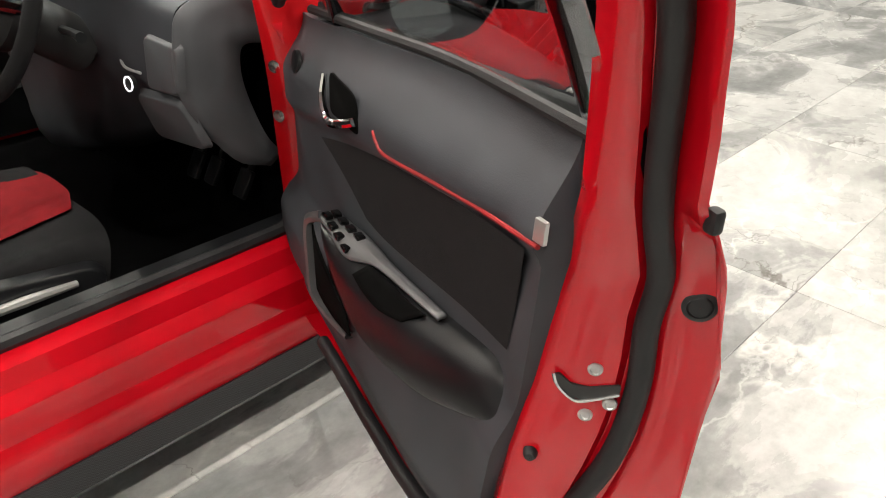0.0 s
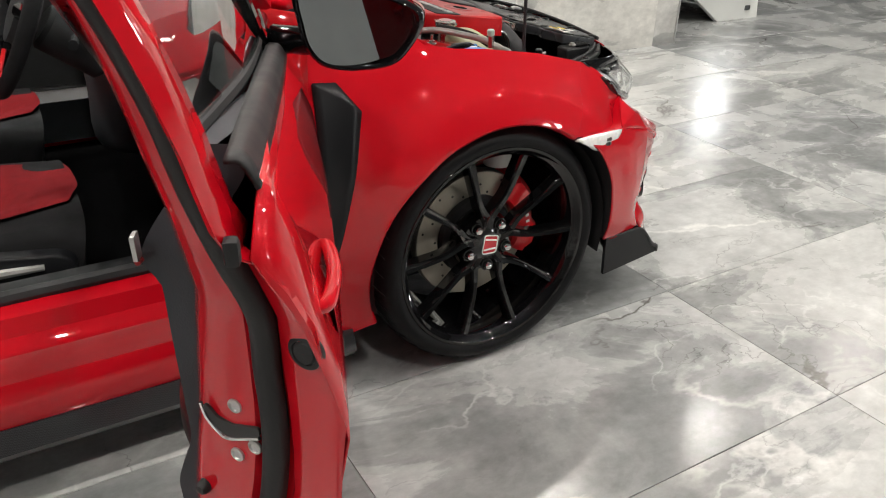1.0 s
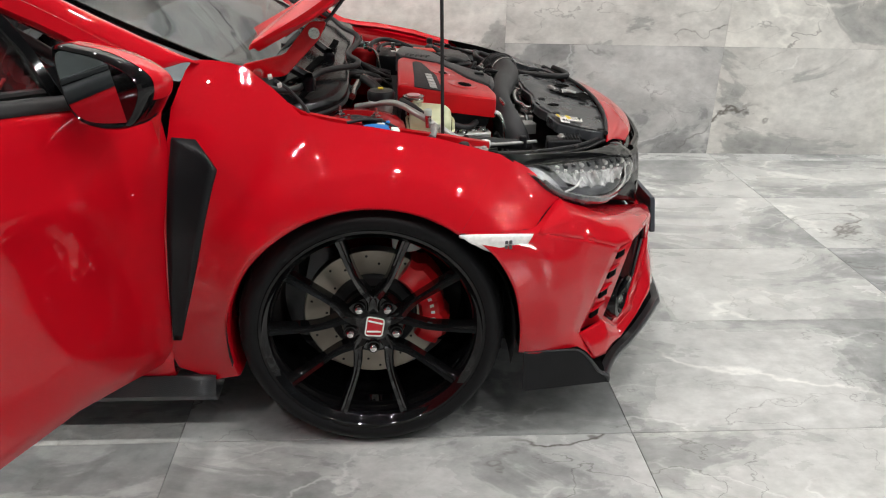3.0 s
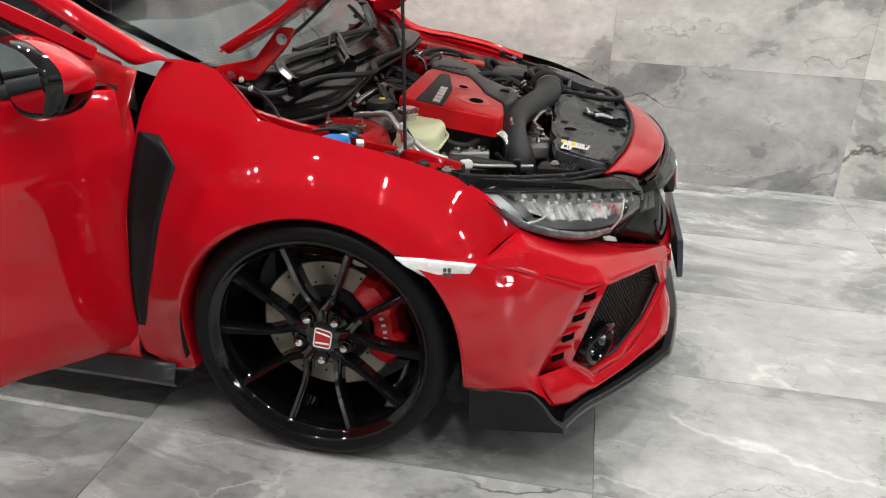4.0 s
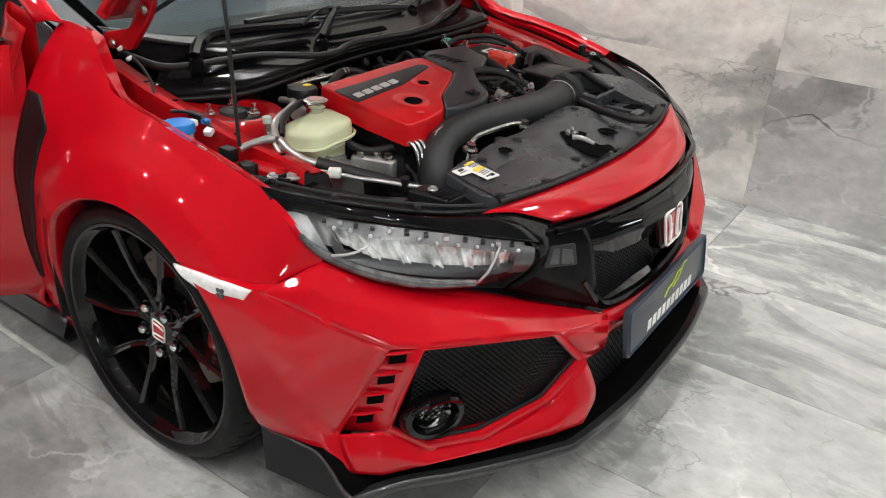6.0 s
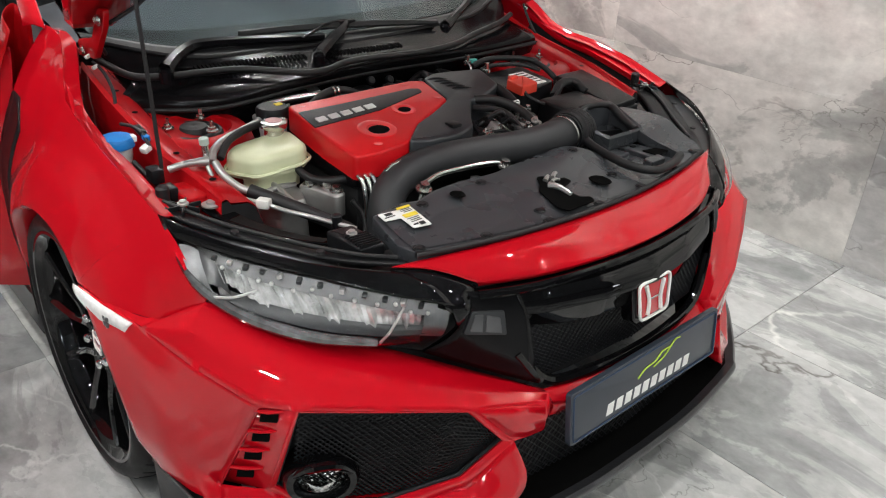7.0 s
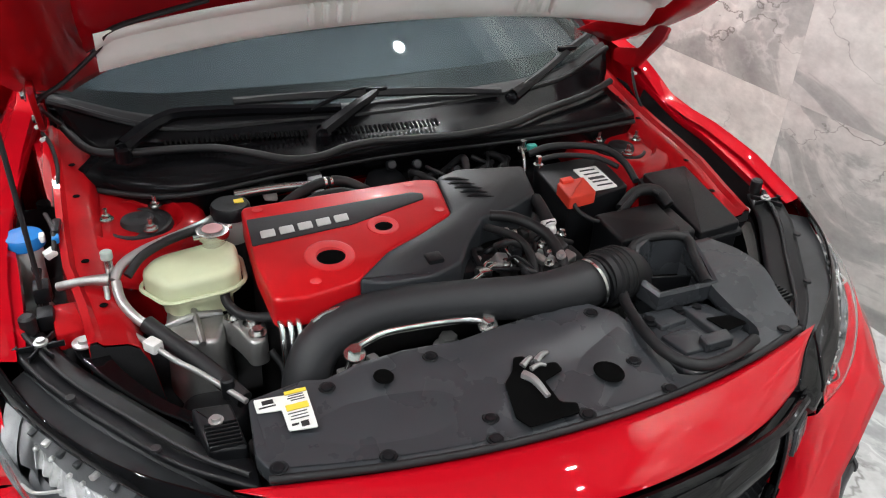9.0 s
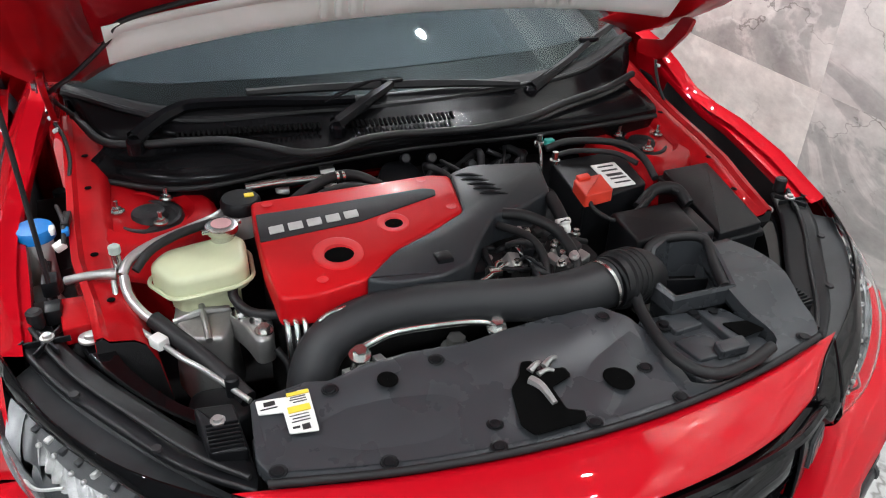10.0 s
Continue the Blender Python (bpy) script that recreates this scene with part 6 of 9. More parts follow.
def on_face(s, z, lift=0.0):
    """A point of the shut face: s runs across it, lift stands off it."""
    lean = -0.33 * max(0.0, z - 0.9) - 0.06 * smoothstep(0.50, 0.31, z)
    du = interp(z, [(0.86, 0.0), (0.93, 0.009), (1.015, 0.022), (1.085, 0.030), (1.14, 0.041), (1.16, 0.046), (1.345, 0.08)])
    far = smoothstep(0.955, 0.985, z) * smoothstep(interp(z, LINE_SR) + 0.004, interp(z, LINE_OUT), s)
    return DM @ V(1.08 + 0.3 * lean + 0.731 * s + 0.81 * lift + du + 0.018 * far, 0.08 + lean + s - 0.59 * lift - 0.72 * du - 0.024 * far, z)


frow = []
zs = [0.312, 0.36, 0.42, 0.48, 0.54, 0.60, 0.65, 0.70, 0.75, 0.80, 0.85, 0.90, 0.94, 0.968, 0.9795, 1.0, 1.03, 1.06, 1.10, 1.14, 1.20, 1.26, 1.31, 1.345]
for z in zs:
    l, sl, sr, so = interp(z, LINE_L), interp(z, LINE_SL), interp(z, LINE_SR), interp(z, LINE_OUT)
    t = (z - 0.312) / 0.71
    out = [on_face(so, z, 0.002), on_face(so - 0.006, z, 0.004), on_face(so - 0.013, z, 0.0)]
    if z < 0.97:
        lip = DM @ V(1.080 + 0.016 * smoothstep(0.75, 1, t), outer_v(1.08, (z - 0.312) / 0.665) - 0.006 * smoothstep(0.89, 0.98, z), z)
        out = [lip, lip.lerp(on_face(so - 0.012, z, 0.001), 0.45) + R3 @ V(0.002, 0, 0), on_face(so - 0.014, z, 0.0)]
    frow.append(out + [on_face((so + sr) / 2 - 0.004, z, 0.001), on_face(sr + 0.006, z, 0.0), on_face(sr + 0.001, z, -0.006), on_face(sl - 0.002, z, -0.006), on_face(sl - 0.008, z, 0.003),
                 on_face(sl * 0.55 + l * 0.45, z, 0.004), on_face(l + 0.010, z, 0.001), on_face(l, z, -0.006), on_face(l - 0.006, z, -0.020)])
add_grid(bm, frow)
top_ = frow[14:]
add_grid(bm, [[r[0] for r in top_], [r[0] + R3 @ V(-0.012, 0.004, 0) for r in top_], [r[0] + R3 @ V(-0.055, 0.008, 0) for r in top_], [r[11] + R3 @ V(-0.012, 0.030, 0) for r in top_], [r[11] for r in top_]])
door = part("front_door", bm, RED, car, "open red driver door", angle=42, recalc=True)
dm_mod = door.modifiers.new("thickness", "SOLIDIFY")
dm_mod.thickness, dm_mod.offset = 0.002, 0
R3 = DM.to_3x3()

# window frame: rear upright, top rail and front rail, then glass
bm = B()


def strut(bm, pts, w, d):
    """A flat bar through pts (u, v, z), w along the door and d across."""
    P = [Vector(p) for p in pts]
    rows = []
    for i, p in enumerate(P):
        t = (P[min(i + 1, len(P) - 1)] - P[max(i - 1, 0)]).normalized()
        a = V(t.z, 0, -t.x).normalized()
        c = V(0, 1, 0)
        rows.append([DM @ (p + a * (w / 2 * sx) + c * (d / 2 * sy)) for sx, sy in ((-0.8, -1), (0.8, -1), (1, -0.7), (1, 0.7), (0.8, 1), (-0.8, 1), (-1, 0.7), (-1, -0.7))])
    vs = add_grid(bm, rows, close=True)
    bm.faces.new(vs[0]); bm.faces.new(vs[-1][::-1])


REAR = [(1.060, -0.040, 0.94), (1.088, -0.078, 1.05), (1.078, -0.115, 1.15), (1.062, -0.166, 1.26), (1.035, -0.220, 1.345)]
RAIL = [(1.035, -0.215, 1.345), (0.84, -0.180, 1.330), (0.60, -0.125, 1.262), (0.40, -0.090, 1.172), (0.20, -0.050, 1.070), (0.03, -0.010, 0.965)]
strut(bm, catmull(RAIL, 4), 0.034, 0.045)
part("window_frame", bm, RED, door, "red painted window frame", recalc=True)
bm = B()
strut(bm, catmull([Vector(p) + V(-0.052, 0.046, 0) for p in REAR], 4), 0.045, 0.010)
part("pillar_trim", bm, GLOSS, door, "gloss black pillar trim", recalc=True)
bm = B()
up_ = [on_face((interp(z, LINE_SL) + interp(z, LINE_SR)) / 2, z, 0.003) for z in (1.33, 1.26, 1.20, 1.14, 1.08, 1.02, 0.96, 0.90, 0.84, 0.78, 0.72)]
dn_ = [on_face(s, z, 0.003) for s, z in ((-0.068, 0.665), (-0.088, 0.605), (-0.118, 0.545), (-0.150, 0.490))]
add_tube(bm, [DM @ V(*p) for p in [(0.06, -0.060, 0.93), (0.30, -0.08, 1.085), (0.60, -0.130, 1.235), (0.80, -0.160, 1.305), (0.935, -0.165, 1.338)]] + up_ + dn_ + [DM @ V(*p) for p in [(0.88, -0.085, 0.42), (0.70, -0.09, 0.37), (0.30, -0.09, 0.34)]], 0.0125, 12, 4)
part("door_seal", bm, RUBBER, door, "thick black rubber door seal")
bm = B()
pane = [[(0.10, 0.004, 0.905), (0.40, 0.010, 0.940), (0.70, 0.008, 0.978), (1.03, -0.020, 1.012)], [(0.22, -0.030, 1.000), (0.45, -0.050, 1.080), (0.72, -0.085, 1.150), (1.045, -0.100, 1.170)], [(0.28, -0.062, 1.105), (0.50, -0.100, 1.205), (0.74, -0.150, 1.300), (1.015, -0.195, 1.330)]]
add_loft(bm, [[DM @ V(*p) for p in r] for r in pane], 6, 6)
win = part("door_glass", bm, TINT, door, "tinted door window, wound up", solid=0.004, recalc=True)
win.visible_shadow = False
bm = B()
add_tube(bm, [DM @ V(u, v - 0.015, z + 0.016) for u, v, z in pane[0]], 0.0085, 8, 6)
part("belt_seal", bm, CABIN, door, "black inner window seal")
bm = B()
strut(bm, [(0.22, 0.004, 0.905), (0.255, -0.028, 1.02), (0.30, -0.070, 1.115)], 0.028, 0.022)
part("quarter_divider", bm, GLOSS, door, recalc=True)
bm = B()
add_loft(bm, [[DM @ V(u, 0.040 - 0.02 * (u - 0.4) ** 2, belt(u) - 0.006) for u in (0.06, 0.3, 0.6, 0.85, 1.050)], [DM @ V(u, 0.028 - 0.02 * (u - 0.4) ** 2, belt(u) + 0.016) for u in (0.06, 0.3, 0.6, 0.85, 1.050)], [DM @ V(u, 0.006, belt(u) + 0.018) for u in (0.06, 0.3, 0.6, 0.85, 1.050)]], 6, 3)
part("belt_moulding", bm, RUBBER, door, "black rubber belt moulding", solid=0.004, recalc=True)

# door handle with its cup on the outside
hm = aim(DM @ V(0.955, outer_v(0.955, 0.76) + 0.0015, 0.862), R3 @ V(0, 1, 0.1))
bm = B()
add_lathe(bm, [(0.040, -0.001), (0.036, 0.0003), (0.030, -0.001), (0.0005, -0.002)], hm @ Matrix.Diagonal((1.2, 0.9, 1, 1)), 28)
part("handle_cup", bm, RED, door)
bm = B()
add_tube(bm, [DM @ V(u, v, z) for u, v, z in [(0.875, 0.074, 0.872), (0.890, 0.081, 0.875), (0.955, 0.085, 0.882), (1.020, 0.077, 0.889), (1.034, 0.066, 0.891)]], [0.005, 0.0075, 0.0080, 0.0075, 0.005], 10, 6)
part("door_handle", bm, RED, door, "red painted pull handle", recalc=True)

# latch, screws, plug and stops on the shut face
FN = R3 @ V(0.81, -0.59, 0)


def face_frame(s, z, lift=0.004):
    return aim(on_face(s, z, lift), FN)


lm = face_frame(-0.095, 0.762)
bm = B()
add_prism(bm, rounded([(-0.030, 0.012), (-0.026, 0.000), (-0.012, -0.014), (0.0, -0.016), (0.034, -0.002), (0.034, 0.008), (0.004, 0.001), (-0.014, 0.002), (-0.026, 0.013)], 0.003), lm, 0.003, 0.0)
part("door_latch", bm, INK, door, "black latch slot with a metal edge")
bm = B()
add_tube(bm, [lm @ V(x, y, 0.003) for x, y in [(-0.032, 0.014), (-0.027, -0.001), (-0.013, -0.015), (0.0, -0.017), (0.034, -0.003)]], 0.0022, 6, 4)
part("latch_edge", bm, CHROME, door)
for s_, z_ in ((-0.089, 0.785), (-0.092, 0.726), (-0.074, 0.744)):
    bm = B()
    add_lathe(bm, [(0.0078, 0.0), (0.0074, 0.0025), (0.005, 0.0035), (0.004, 0.002), (0.0003, 0.002)], face_frame(s_, z_, 0.004), 18)
    part("latch_screw", bm, SILVER, door, "silver countersunk screw")
bm = B()
add_lathe(bm, [(0.0165, -0.004), (0.0165, 0.002), (0.012, 0.004), (0.0112, 0.0025), (0.0095, 0.004), (0.0003, 0.0045)], face_frame(-0.022, 0.871, 0.0015), 24)
part("rubber_plug", bm, RUBBER, door, "black rubber plug")
bm = B()
add_lathe(bm, [(0.008, -0.002), (0.0075, 0.006), (0.005, 0.010), (0.0003, 0.011)], face_frame(-0.133, 0.662, 0.002), 14)
part("rubber_stop", bm, RUBBER, door)
bm = B()
add_box(bm, on_face(-0.004, 0.986, 0.0), (0.014, 0.012, 0.022), 0.004, R3)
part("corner_stop", bm, RUBBER, door)

# inner panel: upper roll, insert, armrest, pocket
bm = B()


def panel_v(u, z):
    b = belt(u)
    t = (b + 0.012 - z)
    line = 0.850 + 0.195 * (u - 0.60)                          # the trim line
    v = -0.016 - 0.050 * smoothstep(0.0, 0.10, t)              # upper roll
    v += 0.014 * smoothstep(line + 0.004, line - 0.03, z)      # insert set back
    roll = 0.575 + 0.13 * smoothstep(0.35, 0.95, u)
    low = smoothstep(roll + 0.015, roll - 0.07, z)
    v -= (0.042 - 0.020 * smoothstep(0.75, 1.0, u)) * low       # lower bulge
    v += 0.030 * smoothstep(0.46, 0.33, z)
    return v + 0.012 * smoothstep(0.12, 0.0, u) - 0.012 * smoothstep(0.9, 0.98, u)


PANEL_END = [(0.33, 0.915), (0.54, 0.935), (0.632, 0.953), (0.748, 0.972), (0.855, 0.984), (0.931, 0.990), (0.981, 0.984), (1.04, 0.976)]
rows = []
for i in range(61):
    u = 0.015 + (0.976 - 0.015) * i / 60
    f, b = foot(u) + 0.035 + 0.0 * u, belt(u) + 0.014
    f = max(f, 0.33)
    rows.append([DM @ V(u + (interp(f + (b - f) * j / 70, PANEL_END) - 0.976) * smoothstep(0.6, 0.976, u), panel_v(u, f + (b - f) * j / 70), f + (b - f) * j / 70) for j in range(71)])
add_grid(bm, rows)
back = [[r[0] for r in rows], [r[0] + R3 @ V(0, 0.05, 0.0) for r in rows]]
add_grid(bm, back)
add_grid(bm, [rows[-1], [p + R3 @ V(0.006, 0.05, 0) for p in rows[-1]]])
add_grid(bm, [rows[0], [p + R3 @ V(-0.006, 0.05, 0) for p in rows[0]]])
add_grid(bm, [[r[-1] for r in rows], [r[-1] + R3 @ V(0, 0.02, -0.004) for r in rows]])
dpan = part("door_panel", bm, SOFT, door, "dark grey moulded door trim panel", recalc=True, angle=60)
bm = B()
add_loft(bm, [[DM @ V(u, panel_v(u, z) - 0.001, z) for u, z in [(0.255, 0.742), (0.40, 0.785), (0.60, 0.836), (0.80, 0.874), (0.965, 0.905)]],
              [DM @ V(u, panel_v(u, z) - 0.002, z) for u, z in [(0.375, 0.722), (0.48, 0.74), (0.64, 0.77), (0.80, 0.80), (0.945, 0.83)]],
              [DM @ V(u, panel_v(u, z) - 0.001, z) for u, z in [(0.480, 0.690), (0.56, 0.695), (0.68, 0.715), (0.82, 0.740), (0.925, 0.755)]]], 7, 6)
part("fabric_insert", bm, SEATBLK, dpan, "black fabric door insert", recalc=True)
bm = B()
add_tube(bm, [DM @ V(u, panel_v(u, z) - 0.001, z) for u, z in [(0.559, 0.868), (0.572, 0.856), (0.603, 0.849), (0.747, 0.876), (0.859, 0.896), (1.000, 0.927)]], 0.0026, 8, 8)
part("red_accent", bm, ACCENT, dpan, "thin red accent strip")
bm = B()
add_prism(bm, rounded([(-0.010, -0.013), (0.008, -0.011), (0.010, 0.013), (-0.008, 0.011)], 0.002), aim(DM @ V(1.001, panel_v(0.99, 0.943) - 0.003, 0.943), R3 @ V(0, -1, 0)), 0.004, 0.001)
part("trim_end", bm, SILVER, dpan, "small silver trim end")
bm = B()
add_tube(bm, [DM @ V(u, v, z) for u, v, z in [(0.350, -0.068, 0.885), (0.357, -0.076, 0.850), (0.392, -0.080, 0.826), (0.445, -0.078, 0.838), (0.492, -0.070, 0.856)]], [0.005, 0.006, 0.007, 0.0075, 0.007], 8, 6)
part("inner_handle", bm, CHROME, dpan, "chrome inner door handle", recalc=True)
bm = B()
add_prism(bm, rounded([(-0.050, -0.03), (0.085, -0.022), (0.075, 0.035), (-0.04, 0.040)], 0.018), aim(DM @ V(0.415, panel_v(0.415, 0.86) - 0.0005, 0.858), R3 @ V(0, -1, 0)), 0.003, 0.001)
# thin black pad on the panel: the recess's shade as colour
part("handle_recess_shade", bm, RECESS_SHADE, dpan)
bm = B()
add_lathe(bm, [(0.022, 0.0), (0.020, 0.006), (0.012, 0.007), (0.0003, 0.007)], aim(DM @ V(0.150, panel_v(0.155, 0.84), 0.845), R3 @ V(0, -1, 0.2)), 24)
part("tweeter", bm, PLASTIC, dpan)
# padded armrest, switch plate, pull cup and door bin
bm = B()
arm = [[(0.335, -0.052, 0.622), (0.50, -0.052, 0.662), (0.62, -0.052, 0.672), (0.78, -0.050, 0.702), (0.90, -0.050, 0.725), (0.950, -0.050, 0.700)],
       [(0.350, -0.076, 0.645), (0.50, -0.078, 0.664), (0.62, -0.076, 0.668), (0.78, -0.070, 0.700), (0.90, -0.066, 0.718), (0.945, -0.060, 0.690)],
       [(0.400, -0.102, 0.660), (0.49, -0.104, 0.645), (0.60, -0.104, 0.648), (0.76, -0.096, 0.680), (0.88, -0.084, 0.700), (0.940, -0.070, 0.680)],
       [(0.430, -0.112, 0.640), (0.51, -0.114, 0.615), (0.62, -0.114, 0.620), (0.77, -0.106, 0.645), (0.87, -0.092, 0.668), (0.935, -0.074, 0.668)],
       [(0.490, -0.106, 0.560), (0.56, -0.108, 0.555), (0.66, -0.108, 0.572), (0.78, -0.102, 0.605), (0.87, -0.090, 0.640), (0.930, -0.072, 0.660)],
       [(0.520, -0.080, 0.500), (0.58, -0.082, 0.512), (0.68, -0.084, 0.545), (0.79, -0.082, 0.585), (0.87, -0.074, 0.625), (0.925, -0.060, 0.650)]]
add_loft(bm, [[DM @ V(*p) for p in r] for r in arm], 8, 5)
rest = part("armrest", bm, PLASTIC, dpan, "black padded armrest", recalc=True)
bm = B()
plate_ = [[(0.345, -0.060, 0.642), (0.43, -0.060, 0.660), (0.515, -0.060, 0.676), (0.615, -0.060, 0.684), (0.70, -0.060, 0.698), (0.785, -0.060, 0.712)],
          [(0.375, -0.090, 0.660), (0.435, -0.090, 0.666), (0.500, -0.088, 0.670), (0.600, -0.074, 0.684), (0.70, -0.071, 0.699), (0.785, -0.068, 0.712)],
          [(0.400, -0.104, 0.668), (0.440, -0.104, 0.664), (0.515, -0.104, 0.655), (0.592, -0.084, 0.678), (0.70, -0.078, 0.696), (0.785, -0.074, 0.710)]]
add_loft(bm, [[DM @ V(*p) for p in r] for r in plate_], 6, 4)
part("switch_plate", bm, GREYTRIM, rest, "satin grey switch plate", solid=0.006, recalc=True)
for i, (u, v) in enumerate([(0.395, -0.076), (0.405, -0.094), (0.430, -0.076), (0.438, -0.096), (0.465, -0.075), (0.470, -0.096), (0.500, -0.073), (0.505, -0.096)]):
    sb = B()
    add_box(sb, DM @ V(u, v, 0.667 + 0.10 * (u - 0.43) * (1 if v > -0.09 else -0.6)), (0.022, 0.014, 0.008), 0.002, R3 @ Euler((0, -0.1, 0)).to_matrix())
    part("window_switch", sb, GLOSS, rest)
bm = B()
limb = [(0.400, -0.106, 0.668), (0.350, -0.114, 0.640), (0.336, -0.116, 0.610), (0.333, -0.116, 0.560), (0.335, -0.114, 0.480), (0.42, -0.112, 0.484), (0.520, -0.110, 0.508)]
rows = []
L_ = catmull(limb, 5)
for i, p in enumerate(L_):
    d = (L_[min(i + 1, len(L_) - 1)] - L_[max(i - 1, 0)]).normalized()
    a = V(-d.z, 0, d.x).normalized() * (0.009 - 0.005 * i / len(L_))
    rows.append([DM @ (p + a + V(0, 0.012, 0)), DM @ (p + a), DM @ (p + V(0, -0.003, 0)), DM @ (p - a), DM @ (p - a + V(0, 0.012, 0))])
add_grid(bm, rows)
part("armrest_trim", bm, GREYTRIM, rest, "satin grey armrest trim", recalc=True)
bm = B()
add_loft(bm, [[DM @ V(*p) for p in [(0.575, -0.086, 0.670), (0.645, -0.083, 0.682), (0.70, -0.082, 0.690), (0.762, -0.080, 0.702)]], [DM @ V(*p) for p in [(0.560, -0.107, 0.650), (0.61, -0.108, 0.648), (0.67, -0.106, 0.655), (0.73, -0.100, 0.676)]]], 5, 4)
# pocket not hollowed out, its shade is a black sheet
part("pull_pocket_shade", bm, RECESS_SHADE, rest, solid=0.003, recalc=True)
bm = B()
add_loft(bm, [[DM @ V(*p) for p in [(0.345, -0.106, 0.628), (0.38, -0.112, 0.620), (0.43, -0.114, 0.600), (0.53, -0.112, 0.560)]], [DM @ V(*p) for p in [(0.345, -0.106, 0.495), (0.39, -0.108, 0.494), (0.46, -0.109, 0.502), (0.535, -0.109, 0.520)]]], 5, 5)
# black sheet painted as the shade inside the door bin
part("bin_mouth_shade", bm, RECESS_SHADE, rest, solid=0.003, recalc=True)

# door mirror: a rounded six-sided head, glass to the rear
face = [(-0.112, 1.030), (-0.060, 1.034), (0.0, 1.030), (0.055, 1.018), (0.092, 1.002), (0.103, 0.985), (0.098, 0.960), (0.075, 0.925), (0.053, 0.906), (0.020, 0.897), (-0.030, 0.894), (-0.070, 0.902), (-0.095, 0.930), (-0.106, 0.970)]
ring = catmull([(x, z - 0.957, 0) for x, z in face], 4, True)
SET = Matrix.Translation((0.292, 0.164, 0.957)) @ Matrix(((0.175, -0.985, 0, 0), (0.985, 0.175, 0, 0), (0, 0, 1, 0), (0, 0, 0, 1)))     # local x outward, y forward
fr = DM @ SET


def mirror_head(F, parent):
    def shell(steps, clip=None):
        rows = []
        for d, s in steps:
            rows.append([F @ V(p.x * s, d, p.y * s if clip is None else max(p.y * s, clip)) for p in ring])
        b = B()
        vs = add_grid(b, rows, close=True)
        b.faces.new(vs[-1])
        return b
    head = part("door_mirror", shell(((0.014, 0.97), (0.020, 1.0), (0.045, 1.0), (0.075, 0.90), (0.100, 0.66), (0.112, 0.30))), GLOSS, parent, "red door mirror with a black lower shell", recalc=True)
    part("mirror_bezel", shell(((0.010, 0.865), (0.000, 0.885), (-0.003, 0.93), (0.002, 0.985), (0.014, 1.004), (0.024, 1.004))), GLOSS, head, "gloss black bezel", recalc=True)
    part("mirror_cap", shell(((0.026, 1.012), (0.046, 1.014), (0.077, 0.920), (0.103, 0.69), (0.117, 0.34)), -0.002), RED, head, "red painted cap", recalc=True)
    g = B()
    g.faces.new([g.verts.new(F @ V(p.x * 0.875, 0.020 + 0.28 * p.x * 0.875 + 0.08 * p.y * 0.875, p.y * 0.875)) for p in ring])
    part("mirror_glass", g, MIRROR, head, "clear mirror glass", smooth=False)
    return head


mir = mirror_head(fr, door)
bm = B()
add_loft(bm, [[DM @ V(0.09, 0.030, 0.893), DM @ V(0.16, 0.030, 0.905), DM @ V(0.225, 0.030, 0.915)], [DM @ V(0.125, 0.005, 0.960), DM @ V(0.175, -0.005, 0.978), DM @ V(0.222, -0.012, 0.978)]], 4, 4)
add_tube(bm, [DM @ V(0.17, 0.02, 0.925), fr @ V(-0.09, 0.065, -0.028), fr @ V(-0.02, 0.07, -0.030)], [0.026, 0.024, 0.022], 10, 5)
part("mirror_foot", bm, GLOSS, mir, recalc=True)

# passenger door, shut, mirrored skin only as far as it can be seen
bm = B()
rows = []
for i in range(19):
    u = 0.018 + (1.090 - 0.018) * i / 18
    f, b = foot(u), belt(u)
    rows.append([DM0 @ V(u, outer_v(u, j / 14), f + (b - f) * j / 14) for j in range(15)])
add_grid(bm, rows)
pd = part("front_door", mirrored(bm), RED, car, "shut red passenger door", solid=0.003, recalc=True)
bm = B()
add_loft(bm, [[DM0 @ V(*p) for p in r] for r in pane], 6, 6)
part("door_glass", mirrored(bm), TINT, pd, solid=0.004, recalc=True).visible_shadow = False
bm = B()
rows = []
for i in range(13):
    u = 0.05 + 1.02 * i / 12
    f, b = foot(u), belt(u)
    rows.append([DM0 @ V(u, outer_v(u, t) - 0.050 - 0.03 * smoothstep(0.75, 0.35, t), f + (b - f) * t) for t in (0.04, 0.15, 0.3, 0.45, 0.6, 0.7, 0.8, 0.9, 0.97, 1.0)])
add_grid(bm, rows)
part("door_panel", mirrored(bm), CABIN, pd, "black inner door panel", solid=0.02, recalc=True)
frl = Matrix(((-1, 0, 0, 0), (0, 1, 0, 0), (0, 0, 1, 0), (0, 0, 0, 1))) @ DM0 @ SET
mirror_head(frl, pd)

# ---- bonnet, propped open ----
HM = Matrix.Translation((0, -0.315, 0.955)) @ Matrix.Rotation(radians(52), 4, "X") @ Matrix.Translation((0, 0.315, -0.955))
HOOD = [(-0.28, 0.722, 0.932, 0.976), (-0.195, 0.745, 0.900, 0.958), (-0.13, 0.775, 0.862, 0.938), (0.0, 0.785, 0.835, 0.908), (0.15, 0.785, 0.808, 0.872), (0.30, 0.765, 0.775, 0.832), (0.46, 0.690, 0.748, 0.788), (0.60, 0.545, 0.722, 0.742)]


def hood_at(y, k):
    return interp(y, [(r[0], r[k]) for r in HOOD])


